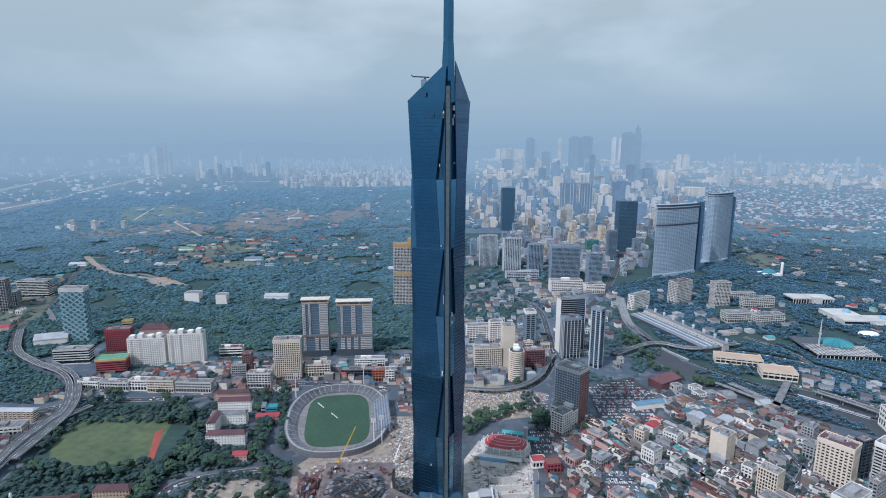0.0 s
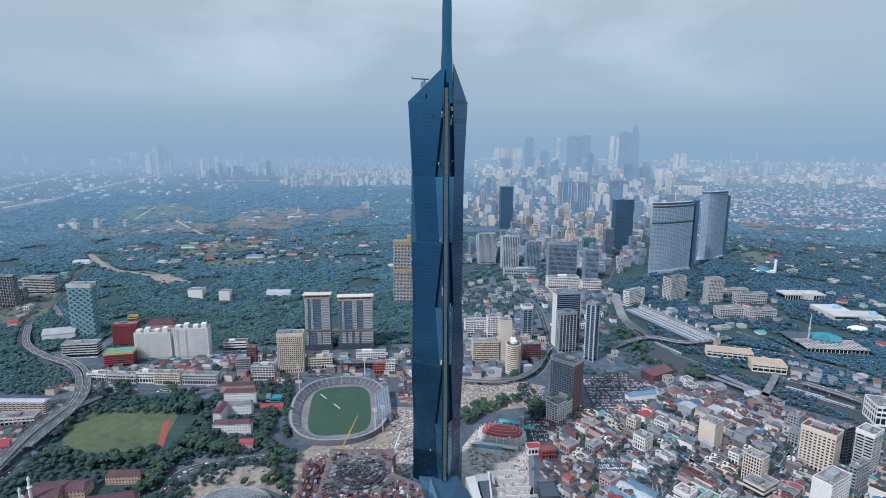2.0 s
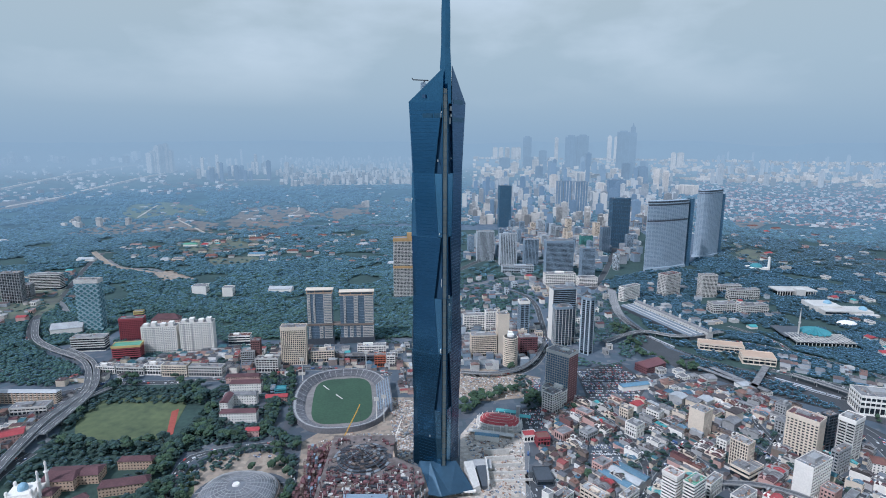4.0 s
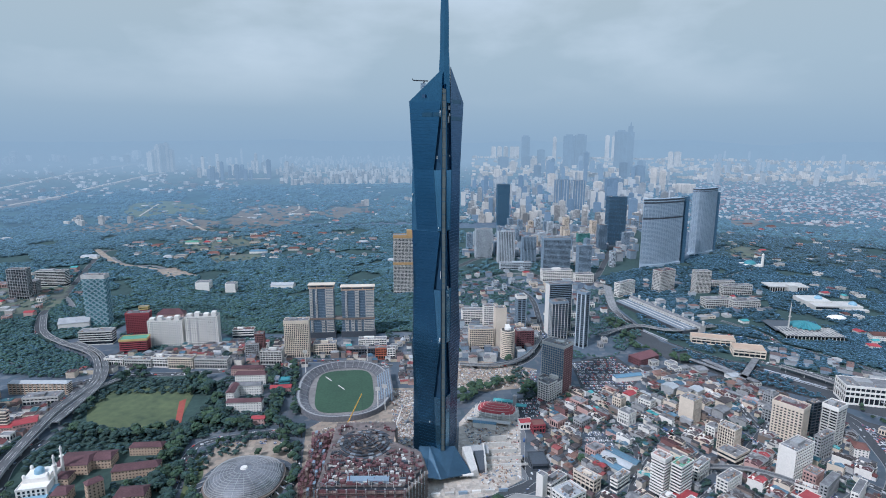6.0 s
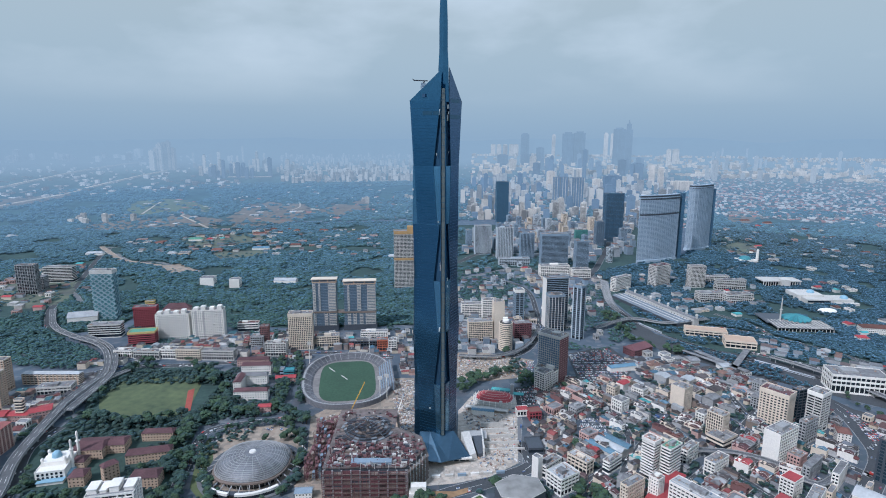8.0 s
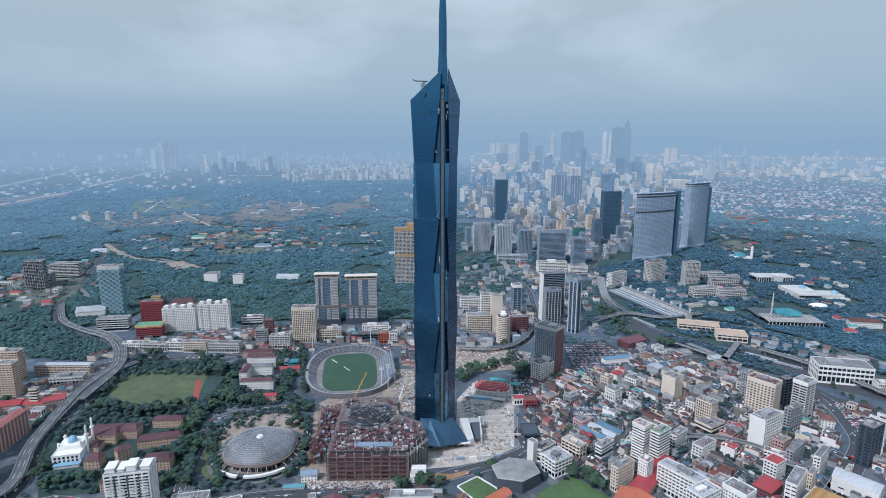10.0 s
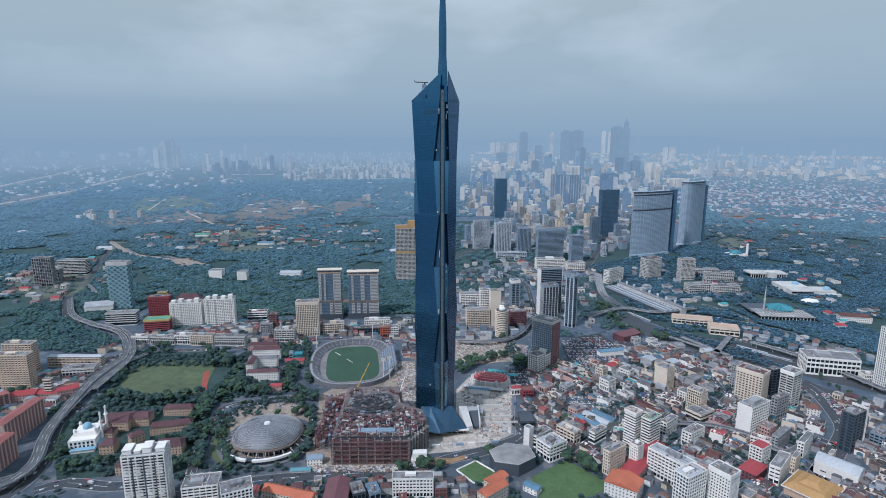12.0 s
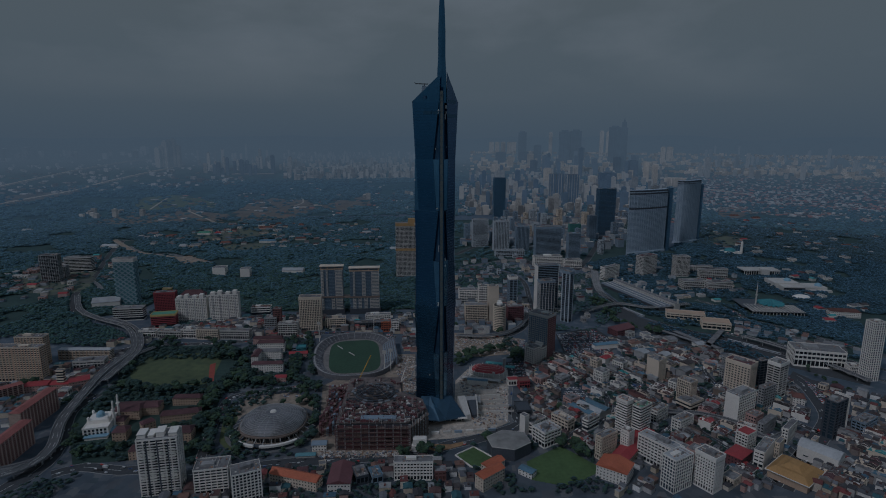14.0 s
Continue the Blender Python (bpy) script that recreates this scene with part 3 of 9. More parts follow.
# woodland floor, clearings and greens
WOOD_WEST = [(-2352.6, 1925.3), (-1601.8, 2084.6), (-137.7, 2118.4), (-60.5, 511.7), (-123.5, 511.4), (-152.2, 493.6), (-328.9, 492.8), (-384, 492.6), (-504.5, 560.5), (-573.8, 690.6), (-754.6, 689.6), (-748.8, 491), (-825.8, 448.5), (-829.7, 336.2), (-1024.9, 335.5)]
WOOD_EAST = [(885, 1273.8), (1410.4, 2050.8), (2472.7, 2003.5), (912.4, 165.4), (877.7, 218.5), (904.1, 302.8), (853.3, 356.7), (1003.4, 592.2), (1061.7, 822.4), (941.6, 821.7), (991.1, 981.5), (889.7, 1046.4)]
patch("woodland_floor", WOOD_WEST, WOODLAND, "dark woodland floor under the trees", "ground")
patch("woodland_floor", WOOD_EAST, WOODLAND, "dark woodland floor under the trees", "ground")
PARK = [(502.5, 1043.9), (885, 1273.8), (1064.4, 1047.6), (1009.4, 592.2), (867.9, 378.3), (900.2, 247.3), (820.5, 145.2), (658.9, 301.9), (534.9, 377), (484.5, 487.8), (469.1, 696.1)]
patch("park_ground", PARK, WOODLAND, "dark green parkland between white buildings", "ground", z=0.09)
patch("park_ground", [(50.8, 1040.9), (73.4, 2040.9), (977.5, 2090), (889.3, 1339.2), (521.8, 1044)], WOODLAND, "green verges between towers and expressways", "ground", z=0.09)
patch("park_ground", [(-367.7, 38.7), (-320.8, -168.4), (-399.7, -156.4), (-486.9, -168.7), (-576.6, -42.8), (-574.5, 90.1), (-620.5, 186.4), (-597.3, 266), (-438.2, 272.7), (-332, 69.3)], WOODLAND, "green grounds around the school and field", "ground", z=0.09)


CLEARINGS = []


def clearing(poly, mat, label, cell=26.0):
    """An uneven patch of open ground laid on the land, kept free of trees."""
    CLEARINGS.append(poly)
    x0, x1, y0, y1 = min(p[0] for p in poly), max(p[0] for p in poly), min(p[1] for p in poly), max(p[1] for p in poly)
    b, seen = Build(), {}

    def corner(i, j):
        if (i, j) not in seen:
            x, y = x0 + i * cell, y0 + j * cell
            x, y = x + 9 * noise.noise(Vector((x * 0.02, y * 0.02, 1))), y + 9 * noise.noise(Vector((x * 0.02, y * 0.02, 4)))
            seen[i, j] = len(b.v)
            b.v.append((x, y, land_z(x, y) + 3.0 * max(0.0, min(1.0, (math.hypot(x - MID[0], y - MID[1]) - FLAT + 100) / 100)) + 0.6))
        return seen[i, j]

    for i in range(int((x1 - x0) / cell) + 1):
        for j in range(int((y1 - y0) / cell) + 1):
            cx, cy = x0 + (i + 0.5) * cell, y0 + (j + 0.5) * cell
            if inside(cx, cy, poly) and noise.noise(Vector((cx * 0.011, cy * 0.011, 2))) < 0.3:
                b.f.append((corner(i, j), corner(i + 1, j), corner(i + 1, j + 1), corner(i, j + 1)))
    solid("scrub_clearing", b, mat, label, "ground", kind="structure")


clearing([(-1808.6, 2424.6), (-1883.5, 2685.2), (-1763.6, 2806), (-1584.5, 2769.5), (-1400.4, 2604), (-1318.6, 2413.6), (-1484.3, 2493.7), (-1559, 2367.8), (-1647.2, 2300.3)], FARGRASS, "grassy hillside clearing among the woods", 20.0)
clearing([(-1740.2, 1837.4), (-1732.9, 2056.4), (-1593.5, 2213.2), (-1458.6, 2360), (-1167.8, 2204.3), (-1085.7, 1899.2), (-1342.9, 1914.3), (-1489.9, 1826.3)], FARSCRUB, "brown scrub clearing among the woods")
clearing([(-1171.6, 2264.2), (-1194.4, 2630), (-1106.5, 2805.6), (-877.5, 2767.2), (-729.1, 2497.4), (-760.7, 2153.1), (-881, 1955.3), (-1035.5, 1990.9)], FARSCRUB, "brown scrub clearing among the woods")
clearing([(-755.1, 2539.5), (-538.9, 2944.2), (-427.4, 2709.7), (-580.5, 2328.3)], FARSCRUB, "brown scrub clearing among the woods")
clearing([(-945.1, 1086.1), (-919.3, 1160), (-808.5, 1060.8), (-863.1, 993.6)], SAND, "bare sandy clearing beside a forest road", 9.0)
clearing([(-1143, 1656.6), (-1047, 1733.3), (-927.9, 1766.1), (-799.5, 1833), (-729.8, 1631.1), (-817.4, 1520), (-870.2, 1406.4), (-1011.4, 1441.8)], SCRUB, "worn grass around houses in the woods", 16.0)
clearing([(-2615.3, 2498.5), (-2494.1, 2609.8), (-2364.4, 2786.6), (-2329.6, 2672.5), (-2389.3, 2455.4), (-2450, 2274.4)], FARSCRUB, "bare earth beside the far highway")
clearing([(-892.5, 1347.9), (-774.9, 1395.3), (-676.9, 1372.6), (-665.1, 1262.1), (-799.1, 1219.9)], SCRUB, "worn grass around houses in the woods", 12.0)
clearing([(1606.8, 2412.4), (1795.8, 2461.2), (1761.6, 2246.9), (1520.3, 2048), (1500.7, 2158.3)], FARSCRUB, "worn grass around a park palace")
clearing([(1100.7, 1459.2), (1300.9, 1620.7), (1338.6, 1486.4), (1123.5, 1275.6)], SCRUB, "open lawns in the park", 12.0)
clearing([(-1296.1, 822.1), (-1270.5, 906.3), (-1110, 907.3), (-990.1, 688.4), (-1061.7, 633.2), (-1161.5, 665.1)], SCRUB, "cleared ground around the hospital", 12.0)
SCHOOL_FIELD = [(-574.2, 131.3), (-574.6, 197.2), (-526.1, 213.8), (-451.4, 225.3), (-425, 187), (-406.1, 90.6), (-425, 62.8), (-507.3, 56.4), (-537.9, 68.8)]
patch("sports_field", SCHOOL_FIELD, DRYGRASS, "worn green school sports field with bare patches", "field", z=0.5)
patch("clay_strip", [(-437.8, 161.1), (-430.4, 171.3), (-402.2, 90.6), (-410.2, 86.2)], CLAY, "red clay run-up strip beside the field", "track", z=0.6)
patch("arena_lawn", [(-337.1, -28.9), (-337.8, 13.8), (-311.5, -42.2), (-294, -97.5), (-269.4, -130.6), (-291.7, -135.9), (-313.6, -111.7)], DRYGRASS, "sloping lawn beside the domed arena", "lawn", z=0.3)
patch("pitch", [(25.6, -146.8), (52.1, -125.9), (79.9, -155.4), (59.2, -175.9), (46.4, -174.8)], LAWN, "small bright green walled football pitch", "field", z=0.5)
TAKEN.append((122.0, -212.0, 1.0, 0.0, 96.0, 86.0, -8.0))
TAKEN.append((26.0, -174.0, 1.0, 0.0, 52.0, 46.0, -6.0))
patch("school_green", [(121.7, -161.5), (175.4, -123), (192.1, -142.6), (220.9, -179.1), (183.4, -206), (160.9, -214.5), (122.3, -201.7)], LAWN, "large mown green school field", "field", z=0.5)
pitch_edge = [(25.6, -146.8), (52.1, -125.9), (79.9, -155.4), (59.2, -175.9), (46.4, -174.8)]
for p, q in zip(pitch_edge, pitch_edge[1:] + pitch_edge[:1]):
    solid("pitch_wall", Build().beam((*p, 0.9), (*q, 0.9), 1.6), WHITE, "low white wall round the football pitch", "wall", group="walls round the pitch")
patch("construction_yard", [(31.4, 91.9), (55.4, 142.9), (126.8, 92.2), (108.7, -57.4), (68.8, -88), (20.3, -102.6), (-30.6, -109.7), (-27.3, -57.7), (27, -15.9)], RUBBLE, "pale dusty construction yard strewn with materials", "building site", z=0.4)
patch("construction_yard", [(-202.5, 69.7), (-187.5, 91.3), (-84.9, 215.3), (-46.3, 215.4), (-37.3, 29.8), (-68, 10.8), (-156.5, 1.4), (-141.3, -123.6), (-10.9, -119.3), (-21.9, -132.7), (-171.2, -143.4), (-188.2, -88.6), (-179, -58)], SAND, "sandy construction yard around the unfinished podium", "building site", z=0.4)
patch("construction_yard", [(32.2, 215.7), (35, 339.6), (89.1, 339.8), (187.6, 300.2), (141.8, 216.1), (80, 202.1)], SAND, "pale bare earth with site tracks", "building site", z=0.4)
EARTH = material("orange_site_earth", (0.30, 0.19, 0.10), 0.95, 0.35, 0.15, 0.04)
patch("earth_pit", [(-16.7, -130), (-7.8, -117.9), (20, -119.2), (37.4, -111), (40.1, -119.2), (19.9, -130), (0.9, -136.6)], EARTH, "bare orange earth before the glass canopy", "building site", z=0.5)
patch("car_park", [(260, 333.6), (357.4, 376.3), (382.1, 275.6), (327.6, 189.5), (251.9, 189.2)], ASPHALT, "asphalt car park packed with parked cars", "car park", z=0.3)
TAKEN.append((256.0, 195.0, 1.0, 0.0, 114.0, 150.0, 0.0))
TAKEN.append((208.0, 8.0, 1.0, 0.0, 48.0, 56.0, 0.0))
patch("car_park", [(131.6, 175.7), (170.9, 189), (169.7, 114.8), (136.6, 92.2), (129.5, 114.7)], ASPHALT, "small car park beside the round stadium", "car park", z=0.3)
patch("bus_yard", [(659, 93.7), (690.4, 61.8), (666.8, 3.5), (627.3, -14.5), (627.3, 31.6)], ASPHALT, "open asphalt yard with parked vehicles", "car park", z=0.3)
patch("river", [(665.7, 135.1), (676.8, 98.2), (738.1, 39.7), (774.6, 3.8), (759.3, -14.1), (724.4, 22.2), (658.7, 78.5), (648.6, 116.2)], ASPHALT, "grey concrete-lined river channel beside the tracks", "river", z=0.2)
patch("rail_yard", [(481, 924.5), (522.5, 962.8), (461.2, 696), (486.3, 454.2), (534.9, 377), (662.4, 308.4), (820.5, 145.2), (763.6, 72.4), (658.1, 164.6), (544.4, 260.9), (461.1, 348.1), (409.3, 564.8)], ASPHALT, "dark railway yard with many tracks", "railway", z=0.2)

TAKEN.append((-575.0, 60.0, 1.0, 0.0, 205.0, 135.0, -12.0))

# railway tracks fan through the yard
for off in range(6):
    _o = off * 5.5
    line = smooth_line([(x + _o * 0.5, y - _o) for x, y in [(499.8, 947.3), (448.5, 696), (469.9, 527.7), (524.4, 414.5), (623, 301.8), (709.5, 212.4), (794.6, 112.1)]], 30)
    for k in range(len(line) - 1):
        LEGS.append((*line[k], *line[k + 1], 7.0))
    root = thing("railway_track", "pair of dark steel rails on pale ballast", "railway track", group="tracks in the rail yard", kind="structure")
    part("ballast", ribbon(Build(), line, -1.9, 1.9, 0.0, 0.45), GREY, root)
    for w in (-0.75, 0.75):
        part("rail", ribbon(Build(), line, w - 0.12, w + 0.12, 0.45, 0.7), DARKSTEEL, root)

# streets
road([(-538.7, -229), (-527.4, -189.6), (-529, -150.4), (-548.3, -103.8), (-579.1, -42.8), (-586.7, -8.7), (-580.9, 38.1)], 26, "curved dual carriageway beside red-roofed flats")
road([(-335.8, -182.4), (-366.5, -177.9), (-413.7, -182.6), (-468.6, -174.6), (-499.2, -191.8)], 20, "curved grey road with a planted verge")
road([(-319.9, -162.3), (-332.8, -103.3), (-346.3, -25.5), (-345.4, 29), (-288.5, 52.9), (-226.5, 69.6)], 13, "grey road curving past the domed stadium")
road([(-330.3, -193.7), (-279.1, -182.3), (-219.6, -168.2), (-156.7, -158.4), (-84.2, -150.8), (-25.4, -140.5), (20, -119.2), (74.6, -95.3), (129.6, -57.3), (114.8, -6.9)], 22, "wide grey street past the building site with dusty verges")
road([(108.7, -57.4), (114.1, 2.1), (123.9, 60.2), (121.9, 92.1)], 13, "concrete site road with pale parapets", mat=DECK)
road([(-680.1, 213.3), (-597.3, 266), (-496.2, 272.4), (-364.8, 298.1), (-267, 338.4), (-93, 312.1)], 16, "grey street along a row of low shops")
road([(50.8, 299.7), (122.8, 306.4), (183.8, 357.6), (227.5, 473.9), (246.5, 639.8), (252.5, 785.3), (222.9, 886.4), (131.3, 976)], 14, "curved city street climbing behind white blocks")
road([(248.9, 176.1), (279.3, 92.6), (275.9, -15.3), (205.6, -87.7), (173.8, -123)], 11, "narrow street between old shop rows")
road([(434, -217.2), (479.9, -172.8), (549.4, -108.5), (607.8, -48.2), (630.9, 3.4), (649.6, 72.1), (648.6, 116.2)], 26, "wide city street full of traffic")
road([(254.1, 71), (340.8, 71.2), (380.2, -56.7), (417.3, -142.2), (437.2, -206.6)], 11, "narrow old-town street between shop rows")
road([(370.8, 189.6), (446.8, 93.1), (473.7, -6), (494.8, -101.6), (498.3, -166.8)], 11, "narrow old-town street between shop rows")
road([(513.1, 217.3), (495.1, 71.7), (534.1, -23.4), (568.3, -86.9)], 11, "narrow old-town street between shop rows")
road([(360.1, 71.3), (268.1, -40.8), (233.6, -102.1)], 10, "narrow old-town street between shop rows")
road([(515.8, 93.3), (387.4, -40.5), (320.6, -101.9)], 10, "narrow old-town street between shop rows")
road([(539.3, -14.7), (409.8, -142.2), (338.5, -212.1)], 10, "narrow old-town street between shop rows")
road([(-909.5, 490.2), (-1001.2, 633.5), (-1046.5, 778), (-1238.6, 1216.6), (-1318.8, 1439.2)], 16, "grey forest road curving through the trees", marks=False)
road([(-1230.6, 1322.7), (-1097.4, 1187.8), (-985, 1169.1), (-805.5, 1035.2)], 14, "pale concrete road through the woods", mat=DECK, marks=False)
road([(58, 1176.6), (155, 1333.5), (253.6, 1227.6), (333.6, 961.6), (376.7, 818.5), (502.5, 1043.9), (621.8, 1337.2), (770.5, 1734.8)], 20, "city expressway curving between towers", marks=False)
road([(74.9, 960), (174.2, 1041.7), (247, 1085.4), (347.9, 1042.8)], 16, "concrete expressway ramp", mat=DECK, marks=False)

road([(-1370.3, 1463.8), (-1248.2, 1322.6), (-1150.8, 1217.3), (-1041.4, 1159.1), (-938.1, 1113.2), (-845.3, 1060.5), (-794, 1035.3)], 20, "pale concrete forest road", z=1.0, mat=SAND, marks=False)
road([(-1335, 1439.1), (-1145.9, 1504.1), (-955.7, 1505.7), (-834.7, 1644.7), (-639.9, 1575.5)], 9, "narrow pale road through the woods", mat=DECK, marks=False)
road([(-958.8, 688.5), (-1038.2, 778), (-1100.5, 810), (-1195.5, 777.2), (-1353.5, 808.5)], 12, "pale road beside the hospital", mat=DECK, marks=False)
road([(928.5, 1046.7), (1154.9, 1214.1), (1426, 1343.4), (1582.8, 1121.5)], 9, "narrow pale road through the park", mat=DECK, marks=False)

road([(548, 520), (640, 498), (730, 440), (800, 360), (862, 262), (905, 200)], 14, "grey dual carriageway above the rail yard")
road([(690, 600), (735, 520), (742, 445)], 10, "grey park road")
road([(640, 340), (735, 262), (812, 178), (860, 120)], 12, "grey road beside the rail yard")
GROUND_LEGS = len(LEGS)
viaduct([(-552.6, -209.8), (-530.6, -185), (-530.7, -145.8), (-563.2, -78), (-583.5, -11.4), (-608.8, 100.3), (-612.1, 174.1), (-614.9, 221), (-663.2, 307.7), (-713.5, 359.8), (-799.8, 408.6), (-883.9, 474.4), (-969.7, 596.9)], 13, 11, "curved concrete elevated highway with two lanes")
viaduct([(-586.2, 71.5), (-589.9, 136), (-598.9, 204), (-626.6, 269), (-673.6, 335), (-724.1, 378.2), (-774, 408.7)], 12, 11, "second concrete elevated carriageway beside the highway")
viaduct([(-566.1, -193.6), (-533.2, -172.6), (-530.1, -138.7), (-564.8, -66.7), (-581.6, -3.9), (-597.1, 88.8), (-599, 178.8), (-578.6, 231.8)], 9, 9, "elevated railway on slim concrete piers", rail=True, name="elevated_railway")
viaduct([(656, 298.8), (701.1, 236.8), (732.8, 167.7), (762.6, 73.2)], 11, 10, "elevated expressway above the rail yard")
viaduct([(355.2, 468.8), (457.9, 536.5), (531.4, 504.7), (643.4, 537.4)], 12, 9, "concrete road bridge across the railway")
viaduct([(353.3, -38.6), (409.8, -45.1), (453.3, -73.9), (475.8, -117.9), (543.3, -73.7)], 8, 10, "elevated railway threading between old shops", rail=True, name="elevated_railway")
viaduct([(39, 305.7), (110.3, 302.6), (176.4, 350.9), (226.3, 468.2)], 8, 9, "elevated railway curving behind white blocks", rail=True, name="elevated_railway")


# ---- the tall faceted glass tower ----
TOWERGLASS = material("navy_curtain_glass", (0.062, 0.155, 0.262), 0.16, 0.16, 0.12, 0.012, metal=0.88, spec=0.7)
# second glass colour carries the right face's differing tone
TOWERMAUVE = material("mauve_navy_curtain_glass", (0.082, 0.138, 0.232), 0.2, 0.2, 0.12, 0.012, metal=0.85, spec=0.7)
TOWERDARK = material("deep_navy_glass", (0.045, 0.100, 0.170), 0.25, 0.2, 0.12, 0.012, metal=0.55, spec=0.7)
# brighter sky reflection on some facets is put into this glass colour
TOWERLIGHT = material("sky_tinted_glass_facet", (0.14, 0.285, 0.41), 0.16, 0.12, 0.12, 0.012, metal=0.85, spec=0.7)
TOWERFIN = material("navy_floor_edge", (0.055, 0.118, 0.18), 0.3, 0.2, 0.3, 0.05, metal=0.85)
HOIST = material("grey_green_hoist_strip", (0.10, 0.118, 0.115), 0.6, 0.3, 0.25, 0.04)

NEAR, LEFT, RIGHT, BACK = Vector((6.5, -27.0)), Vector((-35.0, -5.6)), Vector((28.5, 15.0)), Vector((-13.5, 37.0))
CORE = (NEAR + BACK) / 2
# height, widening, width of the outer corner facets, where the left and the right face end beside the open corner
LEVELS = [(14, 1.02, 11.0, 10.0, 17.0), (98, 0.99, 7.0, 14.5, 20.5), (174, 1.05, 3.0, 6.0, 12.5), (246, 0.985, 6.0, 14.5, 20.5), (322, 1.035, 9.0, 6.0, 12.5), (398, 0.985, 3.0, 14.5, 20.5), (480, 1.07, 0.5, 5.5, 14.0)]
CLOSING = {14: (10.0, 17.0), 174: (9.5, 16.5), 322: (9.5, 16.5)}     # the faces end farther out where a pale facet runs down beside them
CHANNEL = (4.4, 7.4)                                                  # the open corner channel, measured along both faces


def tower_point(a, b, d, k, z):
    """d metres from corner a towards corner b, on the outline widened k times."""
    p, q = CORE + (a - CORE) * k, CORE + (b - CORE) * k
    r = p + (q - p).normalized() * d
    return Vector((r.x, r.y, z))


def facet(name, pts, mat, label="", thick=3.0):
    """One panel of the curtain wall, thick metres deep towards the core."""
    c = Vector((CORE.x, CORE.y))
    back = []
    for p in pts:
        d = (c - p.xy).normalized() * thick
        back.append(Vector((p.x + d.x, p.y + d.y, p.z)))
    return part(name, Build().loft([back, pts]), mat, tower, label)


tower = thing("skyscraper", "very tall faceted navy glass skyscraper with a needle spire, nearly finished", "skyscraper")
for a, b in zip(LEVELS, LEVELS[1:]):
    # shade of the open corner is put into this core's darker glass
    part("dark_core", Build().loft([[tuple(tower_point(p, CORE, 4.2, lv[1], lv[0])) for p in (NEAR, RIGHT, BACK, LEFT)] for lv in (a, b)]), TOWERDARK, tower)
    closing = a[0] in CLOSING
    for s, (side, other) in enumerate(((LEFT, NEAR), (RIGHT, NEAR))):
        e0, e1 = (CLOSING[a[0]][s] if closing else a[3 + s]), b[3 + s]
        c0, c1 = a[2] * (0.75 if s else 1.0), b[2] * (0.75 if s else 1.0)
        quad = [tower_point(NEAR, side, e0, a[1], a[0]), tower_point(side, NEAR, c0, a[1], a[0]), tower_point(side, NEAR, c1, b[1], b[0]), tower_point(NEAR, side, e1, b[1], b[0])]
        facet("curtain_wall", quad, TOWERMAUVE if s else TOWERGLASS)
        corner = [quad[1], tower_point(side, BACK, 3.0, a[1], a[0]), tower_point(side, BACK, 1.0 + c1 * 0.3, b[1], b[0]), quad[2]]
        facet("corner_facet", corner, TOWERLIGHT if a[0] == 322 else TOWERGLASS, "glass facet with the sky's reflection put into its colour" if a[0] == 322 else "")
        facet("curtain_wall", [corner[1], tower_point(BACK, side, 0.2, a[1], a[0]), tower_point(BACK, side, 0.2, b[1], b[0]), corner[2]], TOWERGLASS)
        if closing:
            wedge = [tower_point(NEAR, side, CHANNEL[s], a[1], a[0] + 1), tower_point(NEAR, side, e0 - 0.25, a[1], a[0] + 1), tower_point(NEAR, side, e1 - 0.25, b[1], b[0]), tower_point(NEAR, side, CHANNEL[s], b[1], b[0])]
            facet("pale_facet", wedge, TOWERLIGHT, "glass facet with the sky's reflection put into its colour", 2.4)
        rim = [tower_point(NEAR, side, e, lv[1] * 1.0015, lv[0]) for e, lv in ((e0, a), (e1, b))]
        part("face_edge", Build().beam(tuple(rim[0]), tuple(rim[1]), 0.5), TOWERFIN, tower)
# crown: glass wings rising from the shoulders to the near corner
C1 = LEVELS[-1][1]
n, l, r, bk = [CORE + (p - CORE) * C1 for p in (NEAR, LEFT, RIGHT, BACK)]
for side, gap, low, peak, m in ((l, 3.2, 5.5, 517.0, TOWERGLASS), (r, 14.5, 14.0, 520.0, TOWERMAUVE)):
    d = (side - n).normalized()
    i, j = n + d * gap, n + d * low
    inn = (bk - n).normalized() * 2.0
    face = [(j.x, j.y, 480), (side.x, side.y, 480), (i.x, i.y, peak)]
    part("crown_wing", Build().loft([face, [(x + inn.x, y + inn.y, z) for x, y, z in face]]), m, tower)
for side, peak in ((l, 505.0), (r, 505.0)):
    d = (side - bk).normalized()
    i = bk + d * 6
    inn = (n - bk).normalized() * 2.0
    face = [(i.x, i.y, 480), (side.x, side.y, 480), (i.x, i.y, peak)]
    part("crown_wing", Build().loft([face, [(x + inn.x, y + inn.y, z) for x, y, z in face]]), TOWERGLASS, tower)
part("plant_room", Build().prism([tuple(CORE + (p - CORE) * 0.45) for p in (NEAR, RIGHT, BACK, LEFT)], 478, 500), TOWERDARK, tower)
part("roof", Build().prism([tuple(CORE + (p - CORE) * 1.0) for p in (NEAR, RIGHT, BACK, LEFT)], 478.5, 480.6), ROOFGREY, tower)
